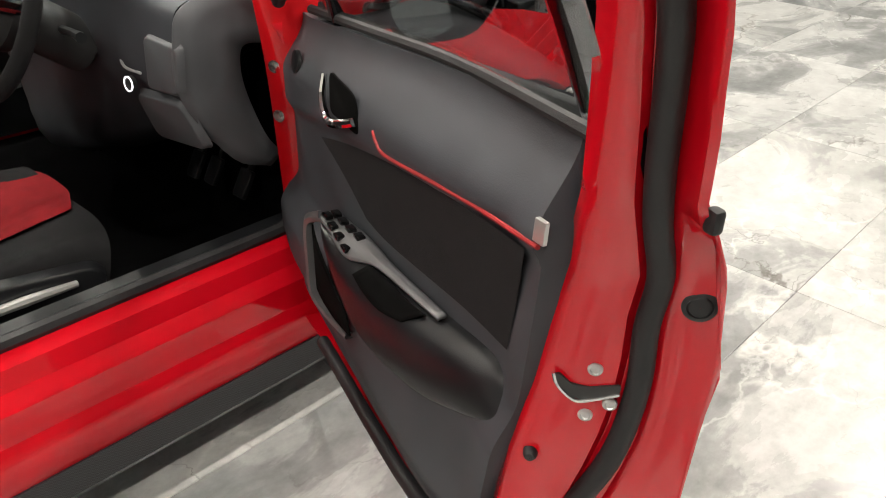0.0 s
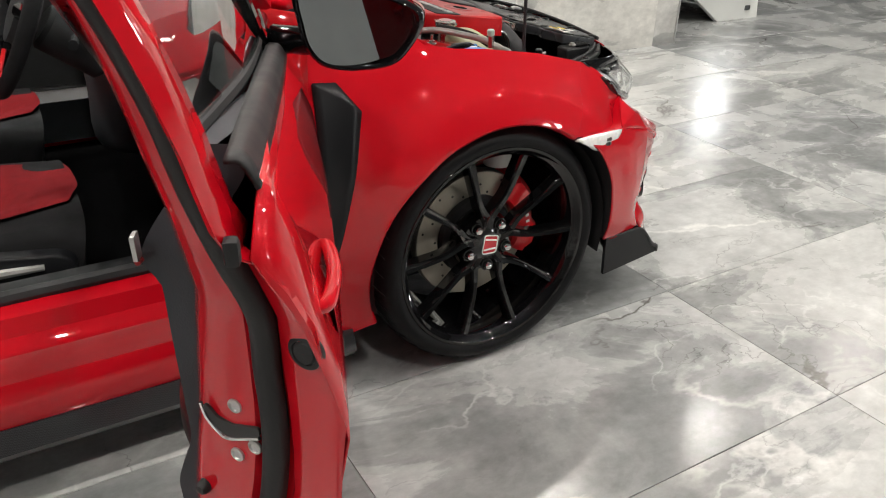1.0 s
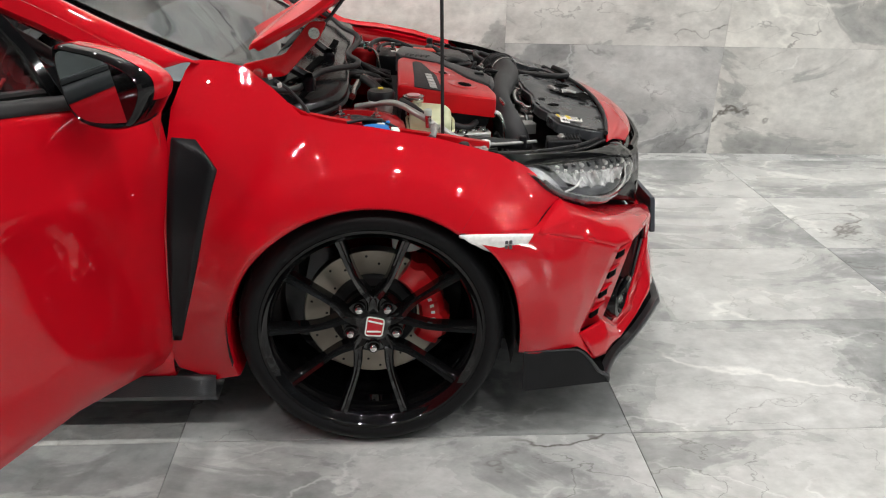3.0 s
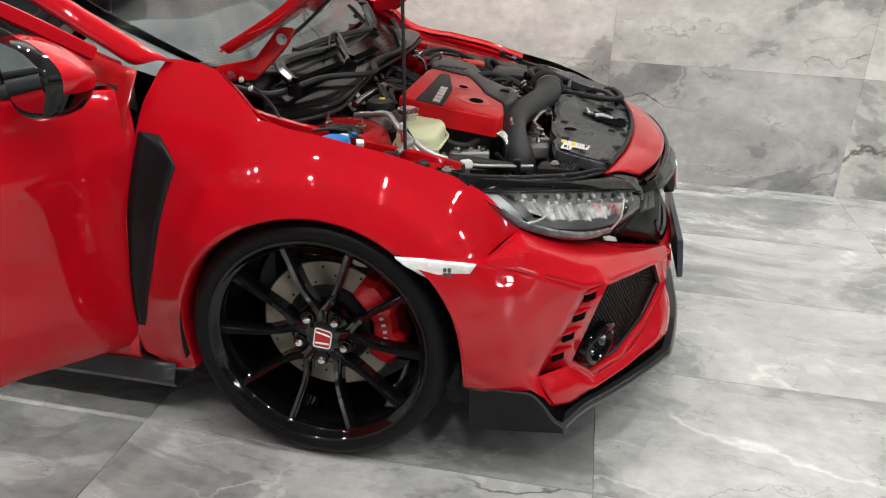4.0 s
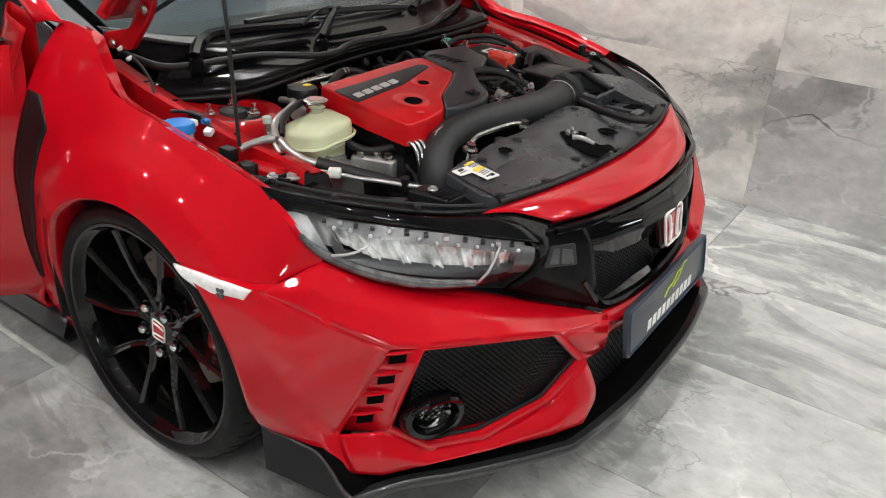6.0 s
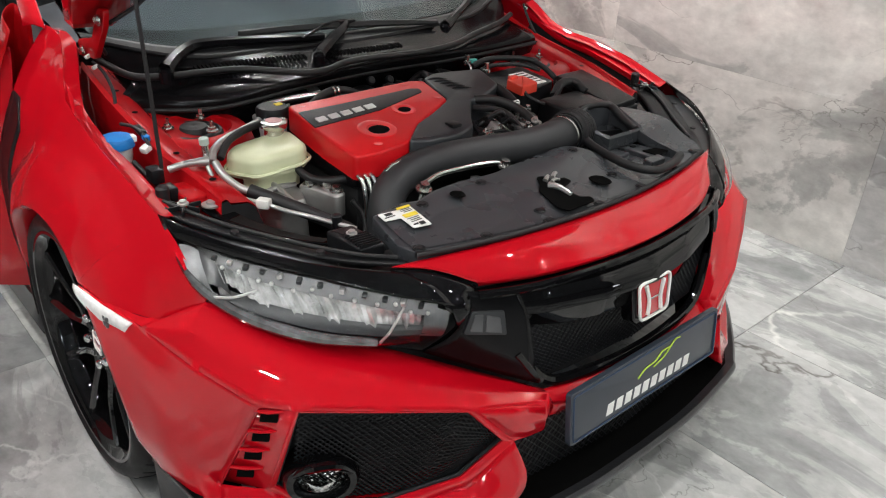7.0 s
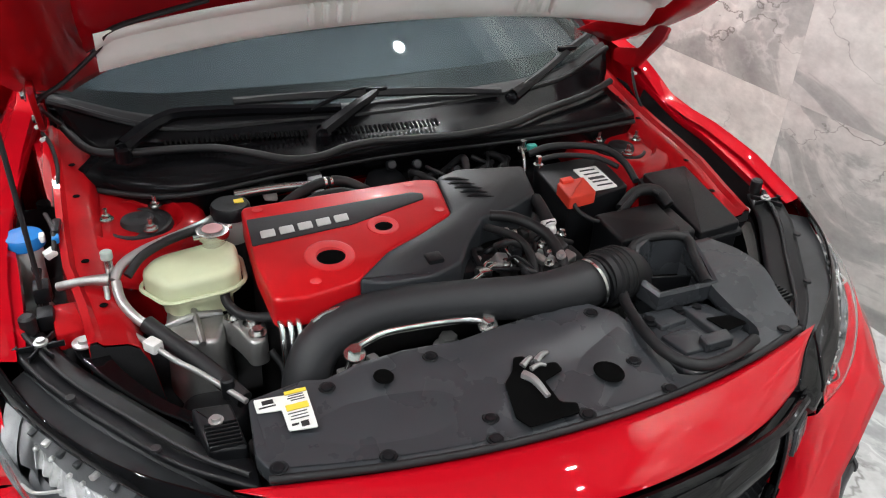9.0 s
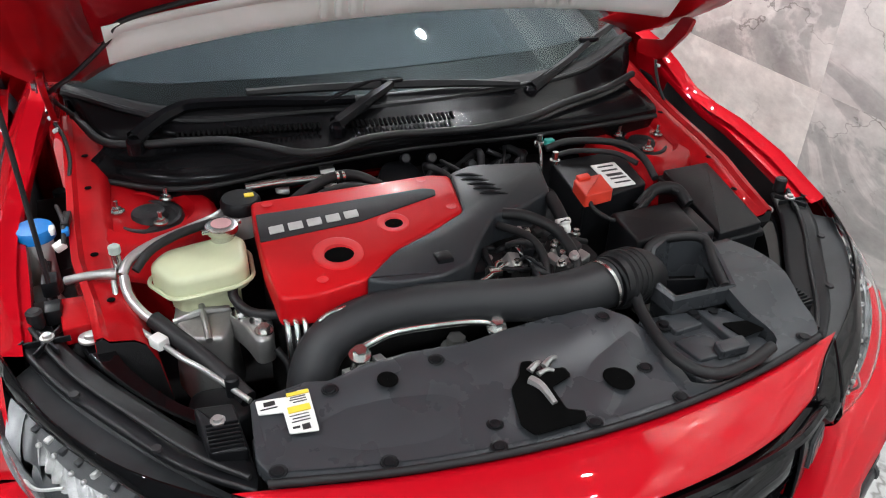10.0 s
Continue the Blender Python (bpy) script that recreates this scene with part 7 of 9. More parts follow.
bm = B()
rows = []
for y in (-0.28, -0.24, -0.20, -0.16, -0.10, 0.0, 0.15, 0.30, 0.46, 0.60):
    line = []
    for t in [k / 14 for k in range(-14, 15)]:
        q = y + 0.17 * smoothstep(0.0, -0.28, y) * smoothstep(0.93, 0.72, abs(t))
        xs, ze, zc = hood_at(q, 1), hood_at(q, 2), hood_at(q, 3)
        line.append(HM @ V(xs * t, q + 0.085 * smoothstep(0.2, 0.62, y) * (1 - t * t), ze + (zc - ze) * (1 - abs(t) ** 2.6) - (0.012 if 0.25 < abs(t) < 0.36 and -0.1 < q < 0.3 else 0)))
    rows.append(line)
cols = [catmull(c, 4) for c in zip(*rows)]
add_grid(bm, cols)
hood = part("bonnet", bm, RED, car, "red aluminium bonnet propped open", recalc=True, solid=0.004)
hood.modifiers[0].offset = 0
# folded inner frame below the skin: side rails, cross rails
for pts, w in (([(s * x, y, z) for x, y, z in ((0.675, -0.27, 0.925), (0.715, -0.10, 0.862), (0.72, 0.10, 0.815), (0.69, 0.30, 0.765))], 0.05) for s in (1, -1)):
    bm = B()
    rows = []
    P = catmull(pts, 6)
    for p in P:
        sgn = 1 if p.x > 0 else -1
        rows.append([HM @ (p + V(sgn * d, 0, h)) for d, h in ((0.055, 0.012), (0.045, -0.012), (-0.04, -0.016), (-0.075, 0.006), (-0.12, 0.030))])
    add_grid(bm, rows)
    part("inner_frame", bm, RED_IN, hood, "red painted folded inner frame", recalc=True, solid=0.002)
bm = B()
rows = []
for i in range(41):
    t = -1 + 2 * i / 40
    x = -0.010 + 0.588 * t
    zl = 1.100 - 0.052 * abs(t) ** 2.2
    end = 0.012 * smoothstep(0.94, 1.0, abs(t))
    rows.append([V(x, y, zl + h) for y, h in ((-0.115, 0.014), (-0.092, 0.0), (-0.078, 0.006), (-0.062, 0.030), (-0.048, 0.062 - end), (-0.020, 0.072 - end), (0.02, 0.095))])
add_grid(bm, rows)
brace = part("bonnet_brace", bm, BRACE, hood, "bare aluminium bonnet reinforcement", recalc=True, solid=0.003)
for sx in (-1, 1):
    for k in range(4):
        x = sx * (0.235 + 0.028 * k) - 0.01 if sx < 0 else 0.115 + 0.028 * k
        bm = B()
        add_box(bm, (x, -0.052, 1.100 - 0.052 * (abs(x) / 0.588) ** 2.2 + 0.036), (0.014, 0.016, 0.05), 0.005, Euler((-0.5, 0.1, 0)).to_matrix())
        part("brace_rib", bm, BRACE, brace)
for s in (1, -1):
    bm = B()
    add_prism(bm, rounded([(-0.30, 0.895), (-0.20, 0.905), (-0.12, 0.99), (-0.10, 1.03), (-0.14, 1.03), (-0.20, 0.955), (-0.30, 0.93)], 0.012), Matrix(((0, 0, 1, 0.690), (1, 0, 0, 0), (0, 1, 0, 0), (0, 0, 0, 1))), 0.012, 0.003)
    hinge = part("bonnet_hinge", bm if s > 0 else mirrored(bm), RED_IN, car, "red painted bonnet hinge", recalc=True)
    for q in ((0.706, -0.26, 0.912), (0.706, -0.13, 1.005)):
        bm = B()
        add_bolt(bm, q, (1, 0, 0), 0.008, 0.008)
        part("hinge_bolt", bm if s > 0 else mirrored(bm), STEEL, hinge)
bm = B()
add_tube(bm, [(0.728, 0.168, 0.780), (0.728, 0.166, 0.82), (0.730, 0.160, 1.0), (0.735, 0.148, 1.30), (0.722, 0.146, 1.315)], 0.0042, 8, 4)
part("prop_rod", bm, RUBBER, car, "thin dark bonnet prop rod")
bm = B()
add_tube(bm, [(0.665, -0.235, 0.905), (0.690, -0.20, 0.95), (0.690, -0.15, 0.985), (0.640, -0.10, 1.03), (0.575, -0.04, 1.10), (0.545, 0.02, 1.15), (0.40, 0.08, 1.20)], 0.0045, 8, 6)
part("washer_hose", bm, RUBBER, car)


# ---- engine bay: tub, aprons, strut towers ----

def slab(name, outline, z, depth, material, parent=None, label="", r=0.008, bevel=0.004, taper=1.0, tilt=(0, 0)):
    """A moulded piece seen from above: an outline in x, y with rounded corners, its top at z; tilt: rise of the top along x and y."""
    cx, cy = sum(p[0] for p in outline) / len(outline), sum(p[1] for p in outline) / len(outline)
    bm = B()
    add_prism(bm, rounded(outline, r), Matrix.Translation((0, 0, z - depth)), depth, bevel, taper)
    for v in bm.verts:
        v.co.z += (v.co.x - cx) * tilt[0] + (v.co.y - cy) * tilt[1]
    return part(name, bm, material, parent or car, label, recalc=True)


def hose(name, pts, r, material, parent=None, label="", seg=10, n=6):
    bm = B()
    add_tube(bm, pts, r, seg, n)
    return part(name, bm, material, parent or car, label, recalc=True)


def bolt(p, d=(0, 0, 1), r=0.008, h=0.008, material=None, parent=None, name="bolt"):
    bm = B()
    add_bolt(bm, p, d, r, h)
    return part(name, bm, material or STEEL, parent or car)


bm = B()
add_box(bm, (0, 0.02, 0.19), (1.36, 1.02, 0.02), 0.003)
part("undertray", bm, CABIN, car, "black plastic undertray")
bm = B()
add_box(bm, (0, -0.19, 0.58), (1.30, 0.02, 0.44), 0.004)
firewall = part("firewall", bm, CABIN, car, "dark insulated firewall")
bm = B()
add_box(bm, (0.16, -0.172, 0.735), (0.30, 0.014, 0.05), 0.006)
part("firewall_rail", bm, RED_IN, firewall, "red painted firewall rail")
bm = B()
add_box(bm, (-0.235, -0.172, 0.765), (0.04, 0.012, 0.03), 0.005)
part("firewall_tab", bm, RED_IN, firewall)
for s in (1, -1):
    bm = B()
    zr = lambda y: interp(y, [(-0.34, 0.85), (-0.15, 0.800), (0.05, 0.768), (0.20, 0.742), (0.30, 0.722)])
    rows = []
    for y in (-0.34, -0.26, -0.18, -0.10, 0.0, 0.10, 0.20, 0.29):
        z = zr(y)
        pin = 0.05 * smoothstep(0.05, 0.29, y)
        rows.append([V(x - pin * 0.6, y, zz) for x, zz in ((0.590, 0.42), (0.602, 0.60), (0.612, z - 0.05), (0.626, z - 0.012), (0.642, z), (0.678, z + 0.006), (0.686, z + 0.016), (0.698, z + 0.014), (0.703, z - 0.05), (0.703, 0.55))])
    add_grid(bm, rows)
    ap = part("inner_wing", bm if s > 0 else mirrored(bm), RED_IN, car, "red painted inner wing panel", recalc=True, solid=0.002, angle=35)
    bm = B()
    add_grid(bm, [[p + V(0, 0.001, -0.004) for p in rows[-1]], [V(p.x, p.y + 0.003, min(p.z - 0.12, 0.50)) for p in rows[-1]]])
    part("apron_end", bm if s > 0 else mirrored(bm), CABIN, ap, "dark sealed end of the panel")
    for y in (-0.22, -0.12, 0.08, 0.20):
        bm = B()
        add_lathe(bm, [(0.007, 0.0), (0.006, 0.001), (0.0003, 0.001)], Matrix.Translation((0.660 - 0.03 * smoothstep(0.05, 0.29, y), y, zr(y) + 0.0045)), 12)
        # panel stays whole, a black disc paints the hole's shade
        part("panel_hole_shade", bm if s > 0 else mirrored(bm), RECESS_SHADE, ap)
    # folded flange inside the wing edge
    bm = B()
    fl = []
    for y in (-0.30, -0.20, -0.10, 0.0, 0.10, 0.20, 0.285):
        x, z = interp(y, TOPX), interp(y, TOP)
        wide = 0.034 + 0.010 * math.sin(9 * y) * smoothstep(-0.3, -0.1, y)
        fl.append([V(x - 0.001, y, z - 0.006), V(x - wide * 0.5, y, z - 0.022), V(x - wide, y, z - 0.026), V(x - wide - 0.002, y, z - 0.040)])
    cols = [catmull(c, 3) for c in zip(*fl)]
    add_grid(bm, cols)
    part("wing_flange", bm if s > 0 else mirrored(bm), RED, car, "red wing flange", solid=0.0015, recalc=True)
    bm = B()
    add_loft(bm, [[(0.704, -0.30, 0.70), (0.704, 0.0, 0.64), (0.690, 0.29, 0.58)], [(0.776, -0.30, 0.70), (0.776, 0.0, 0.66), (0.770, 0.29, 0.62)], [(0.772, -0.24, 0.860), (0.776, 0.0, 0.778), (0.770, 0.29, 0.722)]], 4, 2, across=False)
    part("gap_filler", bm if s > 0 else mirrored(bm), CABIN, car)
    # strut tower
    cx, cy, cz = 0.560, -0.045, 0.768
    bm = B()
    add_lathe(bm, [(0.155, -0.16), (0.140, -0.05), (0.125, -0.010), (0.112, 0.0), (0.085, 0.002), (0.078, -0.004), (0.070, -0.014), (0.045, -0.016)], Matrix.Translation((cx, cy, cz)), 40)
    tower = part("strut_tower", bm if s > 0 else mirrored(bm), RED_IN, car, "red painted strut tower")
    bm = B()
    add_lathe(bm, [(0.066, -0.012), (0.062, -0.002), (0.056, -0.001), (0.050, -0.006), (0.036, -0.006), (0.032, 0.002), (0.030, 0.007), (0.022, 0.010), (0.010, 0.010), (0.0003, 0.007)], Matrix.Translation((cx, cy, cz - 0.004)), 32)
    part("strut_mount", bm if s > 0 else mirrored(bm), RUBBER, tower, "black rubber strut mount")
    for a in (-15, 110, 228):
        q = V(cx + 0.056 * math.cos(radians(a)), cy + 0.056 * math.sin(radians(a)), cz + 0.002)
        bm = B()
        add_bolt(bm, q, (0, 0, 1), 0.0085, 0.010)
        add_cyl(bm, q, q + V(0, 0, 0.024), 0.004, 8)
        part("strut_nut", bm if s > 0 else mirrored(bm), STEEL, tower)
    # shelf between tower and apron, towards the firewall
    bm = B()
    add_loft(bm, [[(0.64, -0.30, 0.80), (0.64, -0.16, 0.782), (0.64, 0.0, 0.762), (0.632, 0.12, 0.735)], [(0.56, -0.30, 0.775), (0.55, -0.17, 0.765), (0.54, 0.06, 0.742), (0.56, 0.13, 0.70)], [(0.46, -0.26, 0.72), (0.44, -0.15, 0.72), (0.47, 0.05, 0.66), (0.54, 0.14, 0.60)]], 6, 5)
    part("tower_shelf", bm if s > 0 else mirrored(bm), RED_IN, car, solid=0.002, recalc=True)

# ---- cowl, seal and wipers ----
COWL = [[(0.680, -0.330, 0.925), (0.47, -0.226, 0.880), (0.2, -0.214, 0.872), (0, -0.206, 0.869), (-0.2, -0.212, 0.872), (-0.47, -0.238, 0.884), (-0.680, -0.330, 0.925)],
        [(0.650, -0.262, 0.872), (0.44, -0.188, 0.855), (0.2, -0.160, 0.849), (0, -0.158, 0.849), (-0.2, -0.155, 0.850), (-0.43, -0.192, 0.860), (-0.650, -0.268, 0.884)],
        [(0.620, -0.225, 0.842), (0.41, -0.182, 0.842), (0.2, -0.125, 0.838), (0, -0.125, 0.840), (-0.2, -0.118, 0.840), (-0.42, -0.150, 0.846), (-0.620, -0.220, 0.858)],
        [(0.655, -0.205, 0.812), (0.47, -0.095, 0.818), (0.24, -0.075, 0.826), (0, -0.092, 0.828), (-0.24, -0.080, 0.828), (-0.42, -0.085, 0.830), (-0.620, -0.105, 0.835)],
        [(0.660, -0.200, 0.775), (0.48, -0.085, 0.782), (0.26, -0.085, 0.795), (0, -0.105, 0.795), (-0.24, -0.092, 0.795), (-0.42, -0.082, 0.800), (-0.625, -0.095, 0.800)],
        [(0.640, -0.215, 0.70), (0.46, -0.120, 0.70), (0.24, -0.160, 0.72), (0, -0.170, 0.72), (-0.24, -0.160, 0.72), (-0.42, -0.130, 0.72), (-0.600, -0.120, 0.72)]]
bm = B()
add_loft(bm, COWL, 8, 4)
cowl = part("cowl", bm, COWLBLK, car, "black plastic scuttle cowl", recalc=True, solid=0.003)
hose("cowl_seal", [(0.668, -0.300, 0.880), (0.625, -0.215, 0.854), (0.560, -0.176, 0.852), (0.48, -0.166, 0.852), (0.39, -0.146, 0.852), (0.32, -0.098, 0.850), (0.261, -0.056, 0.846), (0.195, -0.048, 0.846), (0.127, -0.074, 0.848), (0.05, -0.080, 0.848), (-0.06, -0.064, 0.848), (-0.146, -0.056, 0.849), (-0.263, -0.070, 0.852), (-0.378, -0.118, 0.856), (-0.52, -0.160, 0.864), (-0.62, -0.205, 0.874)], 0.0085, RUBBER, cowl, "black rubber bonnet seal")
hose("cowl_edge", [Vector(p) + V(0, 0.003, 0.006) for p in COWL[4]], 0.006, RUBBER, cowl)
for k in range(58):
    t = k / 57
    x = 0.480 - 0.58 * t
    if 0.125 < x < 0.185:
        continue
    y = -0.178 + 0.050 * smoothstep(0.50, -0.10, x)
    zc = 0.872 - 0.004
    bm = B()
    add_box(bm, (x, y, 0.8590 - 0.004 * smoothstep(0.45, 0.1, x)), (0.0050, 0.020, 0.006), 0.0, Euler((-0.3, 0, 0)).to_matrix())
    # small black box on the cowl for the shade in each slot
    part("vent_slot_shade", bm, RECESS_SHADE, cowl)
# right wiper: pivot, arm, blade; left wiper lying up the glass
def wiper(pivot, arm, blade, label):
    """Pivot cap, a flat tapering arm with a raised spine, and the blade with its clip."""
    b = B()
    add_lathe(b, [(0.017, -0.02), (0.017, 0.006), (0.012, 0.012), (0.0003, 0.014)], Matrix.Translation(pivot), 20)
    w = part("windscreen_wiper", b, WIPER, car, label)
    b = B()
    P = catmull(arm, 6)
    rows = []
    for i, p in enumerate(P):
        f = i / (len(P) - 1)
        d = (P[min(i + 1, len(P) - 1)] - P[max(i - 1, 0)]).normalized()
        a = d.cross(V(0, 0.45, 0.89)).normalized() * (0.0165 - 0.0065 * f)
        h = V(0, 0.004, 0.010 - 0.004 * f)
        rows.append([p - a - h, p - a, p - a * 0.45 + h, p + a * 0.45 + h, p + a, p + a - h])
    add_grid(b, rows)
    part("wiper_arm", b, WIPER, w, recalc=True, angle=25)
    if blade:
        b = B()
        Q = catmull(blade, 6)
        rows = []
        for i, p in enumerate(Q):
            f = i / (len(Q) - 1)
            k = 0.35 + 0.65 * math.sin(math.pi * min(max(f, 0.04), 0.96)) ** 0.5
            rows.append([p + V(0, 0.006, -0.006), p + V(0, 0.012 * k, 0.0), p + V(0, 0.005, 0.012 * k), p + V(0, -0.010 * k, 0.008), p + V(0, -0.006, -0.006)])
        add_grid(b, rows)
        part("wiper_blade", b, RUBBER, w, recalc=True, angle=25)
        b = B()
        m = Q[len(Q) // 2]
        add_box(b, m + V(0, 0.0, 0.010), (0.052, 0.016, 0.012), 0.003)
        part("blade_clip", b, WIPER, w)
    return w


WIPER = mat("wiper_black", (0.005, 0.005, 0.006), 0.16, spec=0.18, var=0.1, vscale=20)
wiper((0.160, -0.135, 0.852), [(0.162, -0.135, 0.866), (0.116, -0.164, 0.878), (0.070, -0.190, 0.892), (0.030, -0.212, 0.902), (0.010, -0.226, 0.908)],
      [(0.325, -0.248, 0.909), (0.177, -0.240, 0.906), (0.008, -0.229, 0.900), (-0.150, -0.216, 0.892), (-0.300, -0.200, 0.882)], "black windscreen wiper at rest on the glass")
hose("wiper_link", [(0.170, -0.198, 0.890), (0.120, -0.214, 0.902), (0.063, -0.230, 0.912), (0.008, -0.234, 0.914)], 0.0045, WIPER)
wiper((0.562, -0.160, 0.862), [(0.562, -0.160, 0.876), (0.520, -0.200, 0.888), (0.480, -0.226, 0.897), (0.436, -0.236, 0.902), (0.316, -0.228, 0.898), (0.187, -0.212, 0.891), (0.100, -0.205, 0.887)], None, "long black wiper arm at rest")
wiper((-0.330, -0.196, 0.862), [(-0.334, -0.198, 0.872), (-0.40, -0.230, 0.888), (-0.47, -0.264, 0.907)],
      [(-0.340, -0.206, 0.876), (-0.45, -0.252, 0.902), (-0.54, -0.300, 0.929), (-0.62, -0.340, 0.950), (-0.668, -0.366, 0.966)], "black wiper blade lying up the glass")

# ---- engine: dark mass below, cover above ----
bm = B()
add_box(bm, (0.06, 0.17, 0.52), (0.62, 0.30, 0.40), 0.03)
engine = part("engine_block", bm, CABIN, car, "dark engine block")
bm = B()
add_box(bm, (0.17, 0.20, 0.725), (0.42, 0.26, 0.06), 0.02)
part("rocker_cover", bm, PLASTIC, engine)
RC = [(0.383, 0.066), (0.030, 0.072), (-0.008, 0.086), (0.012, 0.205), (0.097, 0.248), (0.172, 0.279), (0.240, 0.338), (0.330, 0.350), (0.388, 0.342), (0.392, 0.225)]
cover = slab("engine_cover", RC, 0.803, 0.055, mat("cover_red_plastic", (0.56, 0.005, 0.009), 0.34, spec=0.35, coat=0.15, bump=0.08, bscale=500, var=0.06, vscale=10), label="red plastic engine cover with dark name band", r=0.014, bevel=0.007, tilt=(-0.02, -0.12))
zc_ = lambda x, y: 0.803 - 0.02 * (x - 0.184) - 0.12 * (y - 0.221)


def on_cover(name, outline, h, material, parent, label="", r=0.002, lift=0.0):
    bm = B()
    add_prism(bm, rounded(outline, r), Matrix.Translation((0, 0, lift)), h, min(h * 0.4, 0.002))
    for v in bm.verts:
        v.co.z += zc_(v.co.x, v.co.y)
    return part(name, bm, material, parent, label, recalc=True)


on_cover("name_band", [(0.388, 0.192), (0.381, 0.112), (0.272, 0.116), (0.060, 0.118), (0.040, 0.128), (0.045, 0.146), (0.205, 0.184)], 0.0025, mat("cover_black_plastic", (0.02, 0.02, 0.022), 0.55, bump=0.15, bscale=600, var=0.2), cover, "matt black name band", 0.004)
for k in range(5):
    x = 0.354 - 0.0345 * k
    y = 0.166 - 0.0015 * k
    o = [(x - 0.013, y - 0.010), (x + 0.013, y - 0.009), (x + 0.014, y + 0.011), (x - 0.012, y + 0.010)]
    on_cover("name_bar", o, 0.0022, WASHER, cover, "", 0.002, 0.0025)
for (x, y), rr in (((0.268, 0.258), 0.032), ((0.150, 0.203), 0.021)):
    bm = B()
    add_lathe(bm, [(rr * 1.42, 0.0003), (rr * 1.38, 0.0012), (rr * 1.30, 0.0015), (rr * 1.0, 0.0012), (rr * 0.78, 0.0008)], Matrix.Translation((x, y, zc_(x, y))) @ Matrix.Rotation(-0.12, 4, "X"), 28)
    part("cover_well", bm, CALIPER, cover)
    bm = B()
    add_lathe(bm, [(rr * 0.80, 0.0018), (rr * 0.5, 0.0020), (0.0003, 0.0020)], Matrix.Translation((x, y + rr * 0.18, zc_(x, y + rr * 0.18))) @ Matrix.Rotation(-0.12, 4, "X") @ Matrix.Diagonal((1.0, 0.8, 1, 1)), 28)
    # dark ellipse on the solid cover stands in for the well's shade
    hw = part("cover_hole_shade", bm, RECESS_SHADE, cover)
for x, y in ((0.311, 0.318), (0.030, 0.188), (0.054, 0.088), (0.355, 0.085)):
    bm = B()
    add_lathe(bm, [(0.010, 0.0018), (0.007, 0.0012), (0.0003, 0.0012)], Matrix.Translation((x, y, zc_(x, y))), 16)
    part("cover_dimple", bm, CALIPER, cover)
CB = [(-0.008, 0.084), (-0.059, 0.066), (-0.205, 0.090), (-0.180, 0.190), (-0.094, 0.228), (-0.039, 0.236), (0.020, 0.299), (0.055, 0.346), (0.115, 0.368), (0.201, 0.362), (0.246, 0.342), (0.172, 0.281), (0.097, 0.250), (0.014, 0.207)]
side_cover = slab("engine_side_cover", CB, 0.806, 0.060, mat("side_cover_plastic", (0.026, 0.029, 0.033), 0.36, bump=0.1, bscale=500, var=0.15, vscale=9), label="dark grey plastic engine side cover", r=0.012, bevel=0.007, tilt=(0.0, -0.14))
for k in range(5):
    bm = B()
    x = -0.035 - 0.006 * k
    y = 0.100 + 0.017 * k
    add_tube(bm, [(x + 0.03, y - 0.004, 0.820 - 0.14 * (y - 0.10)), (x, y, 0.826 - 0.14 * (y - 0.10)), (x - 0.035, y + 0.012, 0.820 - 0.14 * (y - 0.10))], 0.004, 6, 5)
    part("cooling_rib", bm, PLASTIC, side_cover)
bm = B()
add_box(bm, (0.100, 0.325, 0.790), (0.030, 0.030, 0.02), 0.004)
part("cover_clip", bm, PLASTIC, side_cover)

# intake pipe with clamp
pipe = hose("intake_pipe", [(0.368, 0.425, 0.60), (0.358, 0.408, 0.665), (0.328, 0.385, 0.708), (0.270, 0.372, 0.732), (0.190, 0.376, 0.744), (0.095, 0.398, 0.748), (0.030, 0.415, 0.748), (-0.045, 0.436, 0.750), (-0.110, 0.443, 0.753), (-0.165, 0.438, 0.756)],
            [0.040, 0.039, 0.038, 0.037, 0.036, 0.036, 0.037, 0.039, 0.042, 0.044], mat("matt_black_pipe", (0.020, 0.021, 0.023), 0.52, bump=0.06, bscale=400, var=0.15, vscale=6), None, "thick matt black intake pipe", 28, 8)
for d in (0.0, 0.018):
    bm = B()
    p = V(-0.150 - d, 0.443 - d * 0.25, 0.755)
    add_lathe(bm, [(0.0435, -0.003), (0.0470, -0.003), (0.0470, 0.003), (0.0435, 0.003)], aim(p, (-1, -0.22, 0.07)), 32)
    part("hose_clamp", bm, STEEL if d == 0 else PLASTIC, pipe, "steel hose clamp" if d == 0 else "")
hose("pipe_collar", [(-0.172, 0.438, 0.757), (-0.200, 0.432, 0.755), (-0.235, 0.420, 0.745), (-0.275, 0.400, 0.715)], [0.0465, 0.050, 0.050, 0.046], RUBBER, pipe, "", 24)
for k in range(4):
    bm = B()
    add_lathe(bm, [(0.047, -0.003), (0.053, -0.001), (0.053, 0.001), (0.047, 0.003)], aim((-0.182 - 0.013 * k, 0.437 - 0.004 * k, 0.7565 - 0.002 * k), (-1, -0.28, -0.12)), 32)
    part("collar_rib", bm, RUBBER, pipe)

